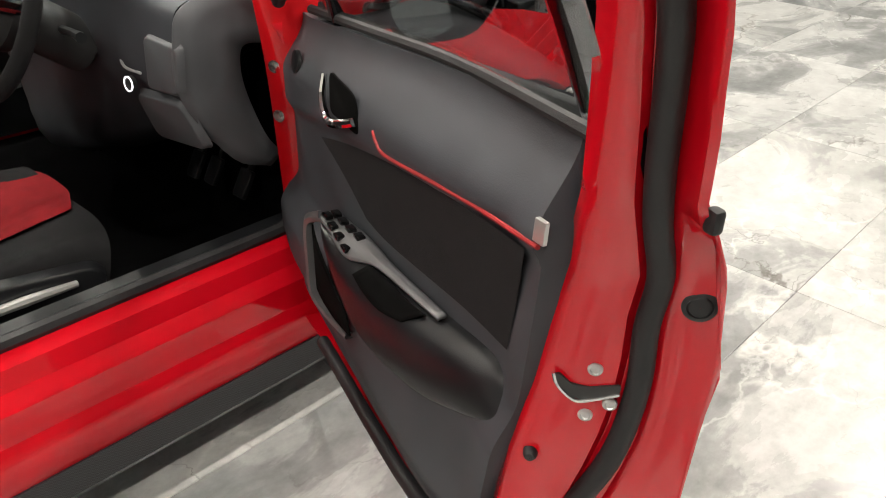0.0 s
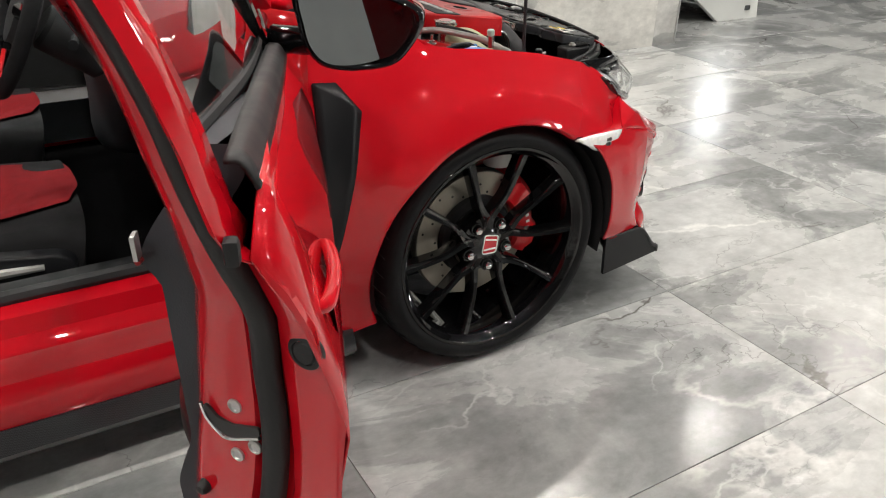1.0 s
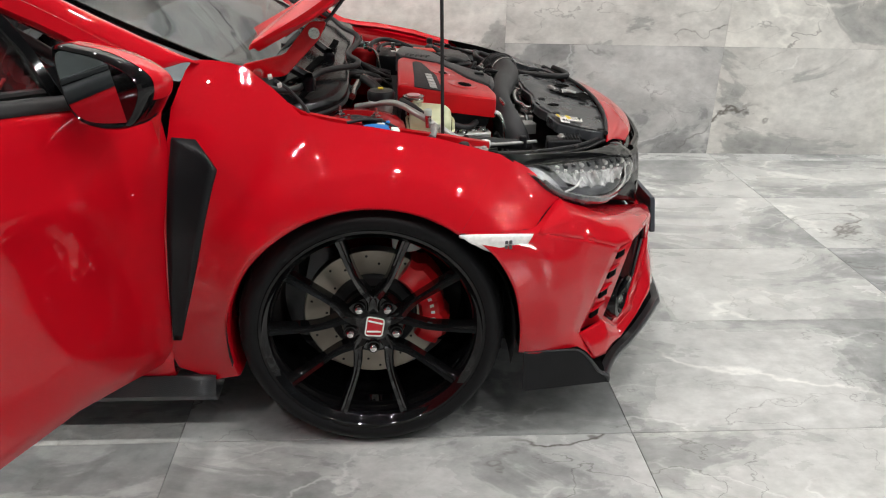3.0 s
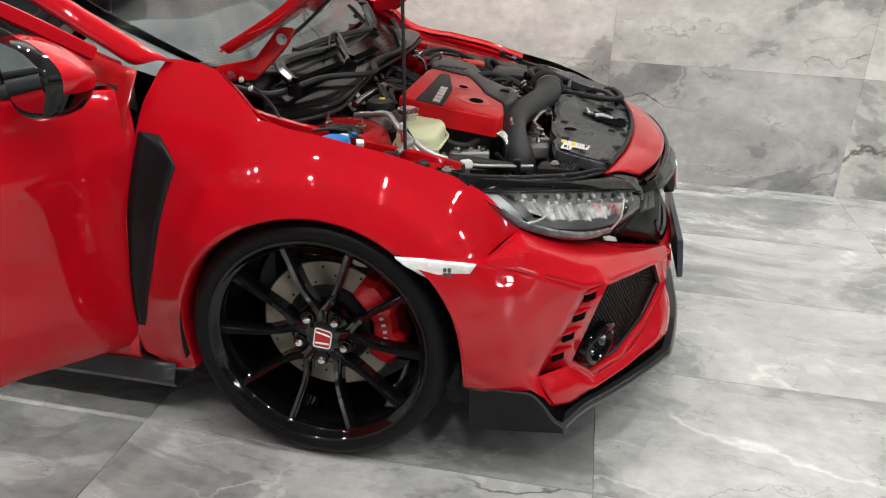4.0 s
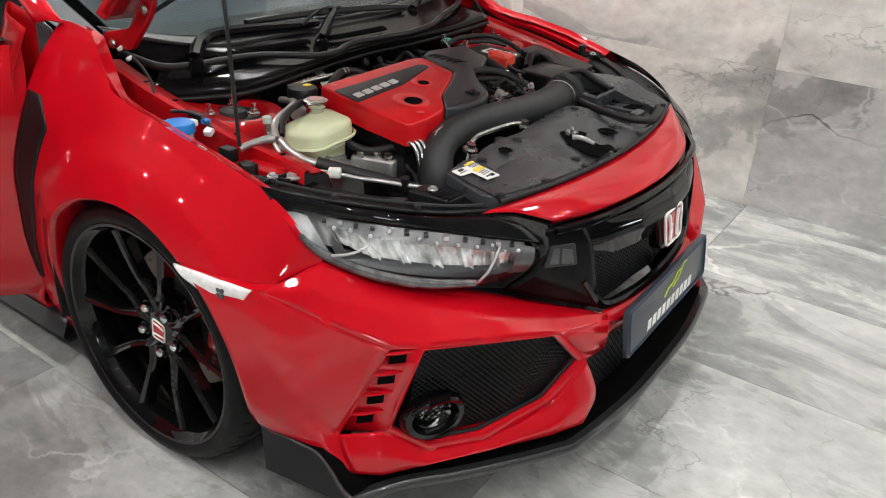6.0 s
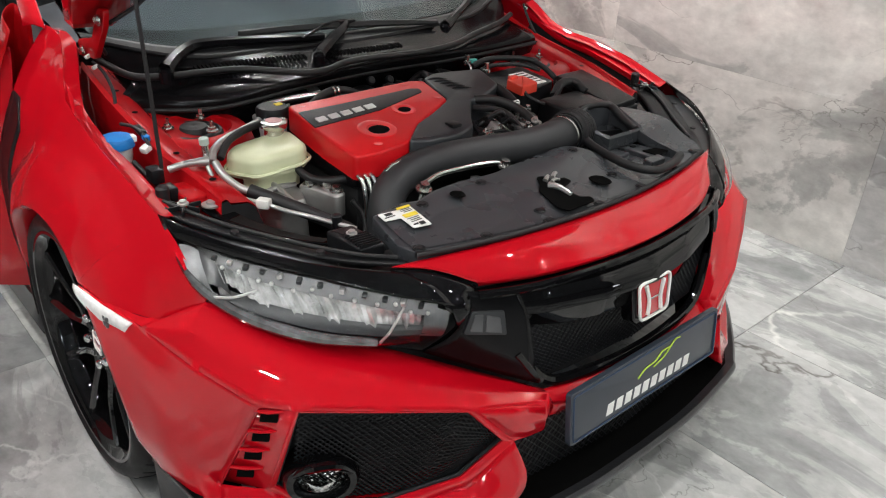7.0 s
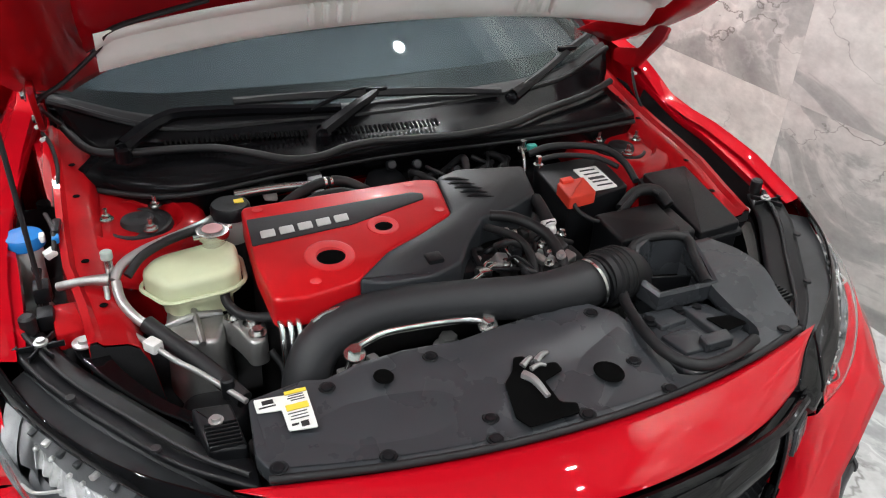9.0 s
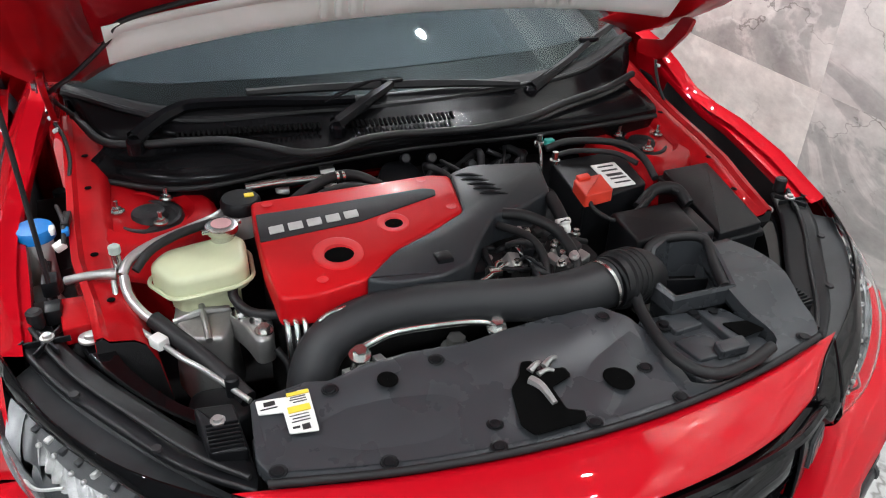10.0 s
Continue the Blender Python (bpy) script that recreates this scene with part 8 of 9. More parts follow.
# fuel rail, silver pipes, turbo heat shield
hose("fuel_rail", [(0.335, 0.376, 0.752), (0.300, 0.368, 0.760), (0.200, 0.372, 0.762), (0.110, 0.382, 0.760), (0.050, 0.372, 0.762), (0.010, 0.352, 0.764), (-0.03, 0.330, 0.764)], 0.0048, STEEL, None, "thin silver rail along the engine")
for x, y in ((0.200, 0.374), (0.110, 0.384), (0.012, 0.354)):
    bm = B()
    add_box(bm, (x, y, 0.762), (0.024, 0.016, 0.014), 0.003)
    part("rail_clip", bm, STEEL, car)
hose("coolant_pipe", [(0.300, 0.450, 0.700), (0.283, 0.444, 0.732), (0.262, 0.438, 0.738), (0.221, 0.427, 0.738), (0.136, 0.434, 0.738), (0.090, 0.444, 0.738), (0.060, 0.452, 0.730), (0.045, 0.455, 0.70)], 0.0062, STEEL, None, "bent bright steel pipe", 10)
for q in ((0.288, 0.447, 0.722), (0.055, 0.453, 0.724)):
    bolt(q, (0, 0.2, 1), 0.011, 0.018, name="pipe_union")
slab("turbo_shield", [(0.225, 0.405), (0.110, 0.400), (0.085, 0.455), (0.120, 0.475), (0.215, 0.470)], 0.672, 0.08, ALU, label="cast grey turbo housing", r=0.02, bevel=0.012)
bolt((0.115, 0.428, 0.672), (0, 0, 1), 0.016, 0.030, ALU, name="turbo_boss")
hose("wire_loop", [(0.050, 0.475, 0.690), (0.020, 0.468, 0.712), (-0.008, 0.458, 0.720), (-0.030, 0.468, 0.712), (-0.045, 0.478, 0.690)], 0.005, STEEL, None, "bright wire loop")
slab("oil_cooler", [(0.315, 0.430), (0.255, 0.425), (0.235, 0.470), (0.300, 0.480)], 0.690, 0.03, ALU, r=0.004, bevel=0.002)
slab("cooler_bracket", [(0.262, 0.425), (0.246, 0.423), (0.232, 0.475), (0.250, 0.478)], 0.700, 0.014, SILVER, r=0.003, bevel=0.002)

# coolant tank
tank = slab("coolant_tank", [(0.578, 0.132), (0.545, 0.098), (0.425, 0.096), (0.405, 0.120), (0.412, 0.198), (0.440, 0.212), (0.540, 0.205)], 0.772, 0.048, CREAM, label="cream plastic coolant tank", r=0.022, bevel=0.014, tilt=(-0.10, -0.05))
slab("tank_lower", [(0.550, 0.140), (0.440, 0.130), (0.425, 0.195), (0.535, 0.195)], 0.728, 0.045, CREAM, tank, r=0.02, bevel=0.004)
bm = B()
add_tube(bm, [V(x, y, 0.735 - 0.10 * (x - 0.48)) for x, y in rounded([(0.584, 0.132), (0.547, 0.092), (0.422, 0.090), (0.399, 0.118), (0.406, 0.202), (0.438, 0.218), (0.544, 0.211)], 0.022)], 0.004, 6, 1, smooth=False, closed=True)
part("tank_seam", bm, CREAM, tank)
bm = B()
add_lathe(bm, [(0.022, 0.752), (0.022, 0.790), (0.028, 0.790), (0.030, 0.795), (0.029, 0.803), (0.020, 0.806), (0.014, 0.804), (0.0003, 0.804)], Matrix.Translation((0.442, 0.108, 0)), 28)
part("filler_cap", bm, STEEL, tank, "steel pressure cap with pale label")
bm = B()
add_lathe(bm, [(0.0185, 0.8065), (0.0003, 0.8075)], Matrix.Translation((0.442, 0.108, 0)), 24)
part("cap_label", bm, mat("cap_label_pink", (0.62, 0.35, 0.36), 0.5), tank)
for a in (0, 180):
    bm = B()
    add_box(bm, (0.442 + 0.030 * math.cos(radians(a + 20)), 0.108 + 0.030 * math.sin(radians(a + 20)), 0.799), (0.016, 0.012, 0.007), 0.002)
    part("cap_ear", bm, STEEL, tank)
hose("tank_hose", [(0.442, 0.196, 0.735), (0.446, 0.225, 0.722), (0.425, 0.262, 0.712), (0.370, 0.292, 0.715), (0.320, 0.306, 0.722), (0.290, 0.312, 0.725)], 0.009, RUBBER, None, "black coolant hose")

# brake fluid reservoir
bm = B()
add_lathe(bm, [(0.030, 0.73), (0.034, 0.770), (0.034, 0.786)], Matrix.Translation((0.394, 0.020, 0)), 28)
res = part("brake_reservoir", bm, WASHER, car, "pale brake fluid reservoir with a black cap")
bm = B()
add_lathe(bm, [(0.034, 0.780), (0.038, 0.782), (0.038, 0.800), (0.034, 0.806), (0.0003, 0.807)], Matrix.Translation((0.394, 0.020, 0)), 28)
part("reservoir_cap", bm, PLASTIC, res)
slab("cap_sticker", [(0.368, 0.012), (0.386, 0.012), (0.386, 0.026), (0.368, 0.026)], 0.809, 0.002, YELLOW, res, r=0.002, bevel=0.0005)

# air-conditioning pipes and fittings on the right
hose("ac_pipe", [(0.618, 0.160, 0.765), (0.600, 0.135, 0.780), (0.560, 0.108, 0.786), (0.500, 0.080, 0.788), (0.455, 0.052, 0.786), (0.425, 0.010, 0.776), (0.40, -0.05, 0.76)], 0.0085, SILVER, None, "silver air-conditioning pipe")
hose("insulated_hose", [(0.596, 0.152, 0.765), (0.565, 0.126, 0.785), (0.515, 0.100, 0.793), (0.455, 0.076, 0.793)], 0.008, RUBBER)
hose("ac_pipe", [(0.615, 0.165, 0.765), (0.612, 0.195, 0.745), (0.595, 0.225, 0.726), (0.572, 0.250, 0.716)], 0.0085, SILVER, None, "silver air-conditioning pipe")
hose("insulated_hose", [(0.580, 0.240, 0.720), (0.545, 0.290, 0.706), (0.505, 0.350, 0.690), (0.462, 0.430, 0.672)], 0.0145, RUBBER, None, "thick black insulated hose", 14)
hose("ac_pipe", [(0.632, 0.165, 0.760), (0.630, 0.205, 0.725), (0.605, 0.250, 0.714), (0.575, 0.292, 0.708), (0.548, 0.330, 0.700), (0.520, 0.362, 0.694), (0.490, 0.405, 0.688), (0.462, 0.448, 0.684)], 0.0048, SILVER, None, "thin silver pipe with an angled run")
bm = B()
add_box(bm, (0.577, 0.290, 0.710), (0.022, 0.028, 0.020), 0.004, Euler((0, 0, 0.6)).to_matrix())
part("pipe_block", bm, WHITE, car, "white plastic pipe clip")
bm = B()
add_tube(bm, [(0.705, 0.143, 0.762), (0.685, 0.150, 0.768), (0.655, 0.150, 0.768), (0.625, 0.155, 0.766)], [0.008, 0.0075, 0.008, 0.011], 10, 5)
part("ac_valve_body", bm, ALU, car, "cast valve body", recalc=True)
bm = B()
add_cyl(bm, (0.622, 0.140, 0.765), (0.622, 0.138, 0.800), 0.008, 12)
part("valve_stem", bm, STEEL, car)
bm = B()
add_cyl(bm, (0.622, 0.138, 0.796), (0.622, 0.137, 0.812), 0.010, 14, 0.002)
part("valve_cap", bm, mat("pale_cap", (0.45, 0.55, 0.50), 0.4), car, "pale green valve cap")
bm = B()
add_cyl(bm, (0.482, 0.410, 0.668), (0.482, 0.408, 0.705), 0.011, 14, 0.003)
part("pipe_port", bm, PLASTIC, car)

# engine mount, alternator bracket
mount = slab("engine_mount", [(0.545, 0.128), (0.455, 0.120), (0.440, 0.220), (0.470, 0.300), (0.535, 0.285), (0.560, 0.210)], 0.690, 0.14, ALU, label="cast aluminium engine mount", r=0.02, bevel=0.010, taper=0.86)
for (x0, y0, x1, y1) in ((0.50, 0.14, 0.50, 0.285), (0.455, 0.21, 0.55, 0.215)):
    bm = B()
    add_tube(bm, [(x0, y0, 0.692), ((x0 + x1) / 2, (y0 + y1) / 2, 0.698), (x1, y1, 0.688)], 0.006, 8, 4)
    part("cast_rib", bm, ALU, mount)
arm_ = slab("mount_bracket", [(0.462, 0.228), (0.420, 0.222), (0.392, 0.262), (0.398, 0.325), (0.428, 0.330), (0.440, 0.280)], 0.700, 0.05, ALU, label="cast aluminium bracket", r=0.014, bevel=0.006)
for q in ((0.415, 0.275, 0.700), (0.412, 0.305, 0.700), (0.440, 0.245, 0.700)):
    bolt(q, (0, 0, 1), 0.010, 0.012, parent=arm_)
slab("alternator", [(0.545, 0.29), (0.46, 0.30), (0.44, 0.37), (0.50, 0.40), (0.56, 0.36)], 0.600, 0.10, PLASTIC, label="dark grey alternator", r=0.03, bevel=0.015)
hose("belt_cable", [(0.40, 0.345, 0.690), (0.385, 0.365, 0.66), (0.395, 0.39, 0.62), (0.42, 0.41, 0.60)], 0.006, RUBBER)
for k, (x, y) in enumerate(((0.380, 0.352), (0.366, 0.354), (0.352, 0.356))):
    hose("heater_pipe", [(x, y - 0.03, 0.74), (x, y, 0.735), (x + 0.002, y + 0.018, 0.70), (x, y + 0.02, 0.62)], 0.005, STEEL)

# pipes and brackets behind the cover
hose("rear_pipe", [(0.372, -0.060, 0.782), (0.300, -0.058, 0.785), (0.230, -0.050, 0.785), (0.190, -0.048, 0.782)], 0.010, STEEL, None, "bright steel pipe at the firewall")
hose("heater_hose", [(0.300, 0.018, 0.775), (0.255, -0.005, 0.790), (0.200, -0.030, 0.795), (0.150, -0.032, 0.790), (0.105, -0.010, 0.77)], 0.011, RUBBER, None, "black heater hose")
hose("heater_hose", [(0.280, 0.035, 0.765), (0.235, 0.010, 0.780), (0.170, -0.005, 0.782), (0.110, 0.015, 0.77)], 0.009, RUBBER)
for x in (0.192, 0.180):
    bm = B()
    add_lathe(bm, [(0.0125, -0.003), (0.0135, 0.0), (0.0125, 0.003)], aim((x, -0.031, 0.794), (-1, -0.1, 0)), 18)
    part("spring_clip", bm, STEEL, car)
for x, z in ((0.292, 0.80), (0.190, 0.795)):
    bm = B()
    add_prism(bm, rounded([(-0.016, -0.045), (0.012, -0.05), (0.016, 0.045), (-0.020, 0.05)], 0.006), aim((x, -0.115, z - 0.02), (0, 0.75, 0.6)), 0.004, 0.001)
    br = part("pipe_bracket", bm, SILVER, car, "stamped steel bracket")
    bolt((x, -0.110, z + 0.002), (0, 0.5, 0.8), 0.008, 0.008, parent=br)
random.seed(21)
for k in range(12):
    x = -0.02 - 0.022 * k + random.uniform(-0.01, 0.01)
    pts = [(x, -0.14 + random.uniform(0, 0.05), 0.74 + random.uniform(-0.02, 0.03)), (x + random.uniform(-0.04, 0.02), -0.08, 0.765 + random.uniform(-0.02, 0.02)), (x + random.uniform(-0.03, 0.05), -0.02 + random.uniform(-0.02, 0.03), 0.75), (x + random.uniform(-0.05, 0.05), 0.05, 0.72)]
    hose("wiring_loom", pts, random.choice((0.004, 0.006, 0.009)), RUBBER, engine)
for q in ((0.02, -0.105, 0.775), (-0.04, -0.10, 0.770), (-0.12, -0.06, 0.76)):
    bm = B()
    add_cyl(bm, q, V(*q) + V(0, 0.012, 0.008), 0.012, 14, 0.003)
    part("sensor_cap", bm, PLASTIC, engine)
bm = B()
add_lathe(bm, [(0.05, 0.0), (0.048, 0.04), (0.03, 0.05), (0.0003, 0.052)], aim((0.03, -0.12, 0.70), (0, 0.5, 0.85)), 24)
part("vacuum_pump", bm, PLASTIC, engine)

# wiring and valves between the cover and the battery
random.seed(8)
loom_box = None
for k in range(26):
    x = random.uniform(-0.175, 0.0)
    y = random.uniform(0.235, 0.375)
    z = random.uniform(0.725, 0.785)
    a = random.uniform(0, 3.14)
    L_ = random.uniform(0.03, 0.075)
    pts = [(x, y, z), (x + L_ * 0.5 * math.cos(a), y + L_ * 0.5 * math.sin(a), z + random.uniform(-0.004, 0.02)), (x + L_ * math.cos(a + 0.7), y + L_ * math.sin(a + 0.7), z - random.uniform(0, 0.03))]
    hose("wiring_loom", pts, random.choice((0.003, 0.004, 0.006)), random.choice((RUBBER, RUBBER, PLASTIC, PLASTIC, STEEL)), engine)
for k in range(16):
    x, y = random.uniform(-0.18, 0.02), random.uniform(0.23, 0.385)
    bm = B()
    add_box(bm, (x, y, random.uniform(0.725, 0.775)), (random.uniform(0.014, 0.034), random.uniform(0.014, 0.03), random.uniform(0.012, 0.03)), 0.003, Euler((random.uniform(-0.4, 0.4), random.uniform(-0.4, 0.4), random.uniform(0, 3))).to_matrix())
    part("connector", bm, random.choice((PLASTIC, PLASTIC, INK, ALU, STEEL)), engine)
for k in range(12):
    bolt((random.uniform(-0.18, 0.02), random.uniform(0.23, 0.39), random.uniform(0.745, 0.78)), (random.uniform(-0.3, 0.3), random.uniform(0, 0.5), 1), 0.006, 0.012, random.choice((STEEL, SILVER)), engine)
hose("breather_hose", [(-0.060, 0.225, 0.800), (-0.100, 0.250, 0.800), (-0.140, 0.290, 0.785), (-0.150, 0.340, 0.765), (-0.145, 0.375, 0.74)], 0.011, RUBBER, None, "black breather hose")
hose("breather_hose", [(-0.045, 0.240, 0.785), (-0.075, 0.300, 0.790), (-0.085, 0.345, 0.775), (-0.075, 0.385, 0.75)], 0.008, RUBBER)
hose("charge_hose", [(-0.180, 0.190, 0.80), (-0.178, 0.225, 0.79), (-0.176, 0.262, 0.775)], 0.013, RUBBER, None, "short black hose")
bm = B()
add_lathe(bm, [(0.014, 0.0), (0.0155, 0.003), (0.0155, 0.010), (0.012, 0.014), (0.013, 0.022), (0.010, 0.030), (0.0003, 0.031)], aim((-0.177, 0.250, 0.782), (0, 0.55, -0.8)), 20)
part("quick_connector", bm, WHITE, car, "pale grey hose connector")
slab("valve_body", [(-0.125, 0.300), (-0.175, 0.295), (-0.190, 0.345), (-0.150, 0.365), (-0.115, 0.350)], 0.755, 0.05, ALU, r=0.008, bevel=0.004)
slab("coil_bank", [(0.005, 0.375), (-0.14, 0.355), (-0.150, 0.395), (-0.02, 0.402)], 0.742, 0.03, PLASTIC, r=0.005, bevel=0.003)

# battery
bat = slab("battery", [(-0.285, 0.005), (-0.465, 0.000), (-0.432, 0.162), (-0.252, 0.205)], 0.776, 0.18, PLASTIC, label="black car battery with white label and red terminal cover", r=0.008, bevel=0.005)
slab("battery_label", [(-0.357, 0.056), (-0.418, 0.055), (-0.404, 0.162), (-0.345, 0.163)], 0.7785, 0.003, PAPER, bat, r=0.002, bevel=0.0006)
for k in range(5):
    y = 0.068 + 0.019 * k
    slab("print_bar", [(-0.366 + 0.001 * k, y), (-0.405 + 0.001 * k, y), (-0.405 + 0.001 * k, y + (0.010 if k == 2 else 0.005)), (-0.366 + 0.001 * k, y + (0.010 if k == 2 else 0.005))], 0.7795, 0.002, INK, bat, r=0.001, bevel=0.0)
slab("terminal_cover", [(-0.262, 0.140), (-0.332, 0.134), (-0.318, 0.205), (-0.248, 0.214)], 0.800, 0.026, ORANGE, bat, "red plastic terminal cover", r=0.006, bevel=0.004)
slab("terminal_flap", [(-0.270, 0.135), (-0.300, 0.132), (-0.298, 0.150), (-0.268, 0.152)], 0.806, 0.01, ORANGE, bat, r=0.003, bevel=0.002)
hose("battery_cable", [(-0.285, -0.020, 0.795), (-0.33, -0.015, 0.808), (-0.40, 0.0, 0.808), (-0.455, 0.035, 0.805), (-0.475, 0.085, 0.790), (-0.470, 0.140, 0.77)], 0.008, RUBBER, bat, "black battery cable")
hose("battery_cable", [(-0.290, 0.010, 0.790), (-0.34, 0.02, 0.800), (-0.42, 0.045, 0.795), (-0.455, 0.09, 0.785)], 0.006, RUBBER, bat)
hose("battery_cable", [(-0.262, 0.205, 0.785), (-0.268, 0.225, 0.770), (-0.300, 0.250, 0.755), (-0.35, 0.235, 0.752), (-0.40, 0.215, 0.770), (-0.445, 0.190, 0.785), (-0.47, 0.22, 0.775)], 0.005, RUBBER, bat)
bm = B()
add_box(bm, (-0.300, -0.035, 0.803), (0.022, 0.016, 0.016), 0.003)
part("teal_connector", bm, TEAL, bat, "small teal connector")
bm = B()
add_box(bm, (-0.370, -0.025, 0.802), (0.05, 0.02, 0.008), 0.002, Euler((0, 0, -0.2)).to_matrix())
part("clamp_plate", bm, PAPER, bat)
for q in ((-0.272, -0.03, 0.80), (-0.262, 0.06, 0.80)):
    bolt(q, (0, 0, 1), 0.007, 0.026, parent=bat)
hose("hold_down", [(-0.268, -0.03, 0.81), (-0.262, 0.00, 0.79), (-0.258, 0.02, 0.72)], 0.004, STEEL, bat)

# air box and fuse box
airbox = slab("air_box", [(-0.300, 0.228), (-0.462, 0.226), (-0.440, 0.338), (-0.292, 0.345)], 0.762, 0.16, PLASTIC, label="black plastic air box", r=0.012, bevel=0.008)
slab("air_box_side", [(-0.430, 0.250), (-0.490, 0.240), (-0.475, 0.345), (-0.425, 0.350)], 0.752, 0.10, PLASTIC, airbox, r=0.01, bevel=0.006)
hose("air_box_hose", [(-0.38, 0.215, 0.752), (-0.43, 0.195, 0.775), (-0.475, 0.205, 0.775), (-0.485, 0.240, 0.755)], 0.013, RUBBER, airbox)
fuse = slab("fuse_box", [(-0.522, 0.098), (-0.645, 0.094), (-0.604, 0.332), (-0.490, 0.342)], 0.752, 0.12, PLASTIC, label="black rectangular fuse box", r=0.006, bevel=0.004, tilt=(0, -0.09))
slab("fuse_lid_rim", [(-0.516, 0.090), (-0.652, 0.086), (-0.610, 0.340), (-0.484, 0.350)], 0.735, 0.012, PLASTIC, fuse, r=0.006, bevel=0.003, tilt=(0, -0.09))

# open air inlet with a rubber gasket
hose("inlet_gasket", [(-0.372, 0.500, 0.742), (-0.392, 0.440, 0.754), (-0.412, 0.386, 0.766), (-0.370, 0.366, 0.770), (-0.310, 0.368, 0.768), (-0.258, 0.407, 0.756), (-0.202, 0.476, 0.744), (-0.178, 0.560, 0.738), (-0.176, 0.635, 0.734), (-0.212, 0.678, 0.730), (-0.280, 0.676, 0.730), (-0.345, 0.655, 0.730)], 0.010, RUBBER, None, "black rubber inlet gasket", 10)
MOUTH = [(-0.258, 0.508, 0.742), (-0.240, 0.446, 0.752), (-0.292, 0.382, 0.766), (-0.345, 0.356, 0.772), (-0.424, 0.374, 0.770), (-0.410, 0.442, 0.756), (-0.390, 0.510, 0.742)]
ring_at = lambda k, dz: [V(-0.340 + (x + 0.340) * k, 0.440 + (y - 0.440) * k, z + dz) for x, y, z in MOUTH]
bm = B()
add_grid(bm, [ring_at(1.0, -0.030), ring_at(1.02, 0.0), ring_at(0.97, 0.006), ring_at(0.88, 0.004), ring_at(0.84, -0.012), ring_at(0.74, -0.085)], close=True)
duct = part("inlet_duct", bm, COVERGREY, car, "black plastic air inlet duct", angle=30, recalc=True)
bm = B()
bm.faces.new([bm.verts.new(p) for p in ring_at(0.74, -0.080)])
# black face closing the duct, in place of the shade deep inside
part("inlet_shade", bm, RECESS_SHADE, duct)
bm = B()
add_prism(bm, [(0.0, 0.0), (0.095, 0.0), (0.095, 0.05), (0.0, 0.06)], Matrix(((-1, 0, 0, -0.285), (0.12, 0, 1, 0.436), (0, 1, 0, 0.676), (0, 0, 0, 1))), 0.004, 0.001)
part("inlet_vane", bm, PLASTIC, duct, recalc=True)
slab("inlet_tray", [(-0.205, 0.485), (-0.372, 0.505), (-0.385, 0.620), (-0.300, 0.662), (-0.215, 0.668), (-0.188, 0.600)], 0.700, 0.03, COVERGREY, label="black moulded inlet tray", r=0.014, bevel=0.004)
for o, z in (([(-0.235, 0.50), (-0.29, 0.505), (-0.30, 0.545), (-0.24, 0.55)], 0.706), ([(-0.31, 0.51), (-0.36, 0.52), (-0.385, 0.595), (-0.315, 0.60)], 0.708), ([(-0.225, 0.565), (-0.30, 0.56), (-0.305, 0.622), (-0.235, 0.622)], 0.703), ([(-0.275, 0.60), (-0.335, 0.60), (-0.33, 0.628), (-0.27, 0.628)], 0.714)):
    slab("tray_step", o, z + 0.004, 0.016, COVERGREY, r=0.006, bevel=0.003)
# flat black slab on the tray: painted shade of a gap
slab("tray_gap_shade", [(-0.325, 0.560), (-0.372, 0.568), (-0.386, 0.598), (-0.335, 0.604)], 0.7150, 0.002, RECESS_SHADE, r=0.004, bevel=0.0)
for q in ((-0.300, 0.515, 0.706), (-0.335, 0.525, 0.708), (-0.232, 0.525, 0.706)):
    bolt(q, (0, 0, 1), 0.009, 0.008, PLASTIC)

# front cover over the radiator support
FC = [(0.468, 0.505), (0.479, 0.600), (0.462, 0.640), (0.31, 0.678), (0.153, 0.700), (0.0, 0.708), (-0.153, 0.700), (-0.183, 0.697), (-0.188, 0.640), (-0.178, 0.560), (-0.158, 0.520), (-0.120, 0.478), (-0.065, 0.470), (0.043, 0.474), (0.125, 0.486), (0.218, 0.476), (0.293, 0.482), (0.352, 0.500), (0.384, 0.490)]
bm = B()
add_prism(bm, rounded(FC, 0.008, 3), Matrix.Translation((0, 0, 0.690)), 0.026, 0.003)
bmesh.ops.triangulate(bm, faces=[f for f in bm.faces if len(f.verts) > 4])


def cover_z(x, y):
    return 0.020 * smoothstep(0.62, 0.49, y) - 0.010 * smoothstep(0.60, 0.70, y) + 0.010 * smoothstep(-0.02, -0.10, x) * smoothstep(0.60, 0.50, y)


for v in bm.verts:
    v.co.z += cover_z(v.co.x, v.co.y)
front_cover = part("radiator_cover", bm, COVERGREY, car, "dark grey plastic radiator cover with fixing clips", angle=30)
fcz = lambda x, y: 0.716 + cover_z(x, y)
FR_IN = [(-0.150, 0.640), (-0.215, 0.676), (-0.300, 0.668), (-0.385, 0.628), (-0.378, 0.560), (-0.372, 0.505), (-0.392, 0.442), (-0.412, 0.374)]
FR_OUT = [(-0.150, 0.698), (-0.230, 0.692), (-0.330, 0.676), (-0.462, 0.640), (-0.492, 0.560), (-0.505, 0.500), (-0.505, 0.430), (-0.480, 0.372)]
bm = B()
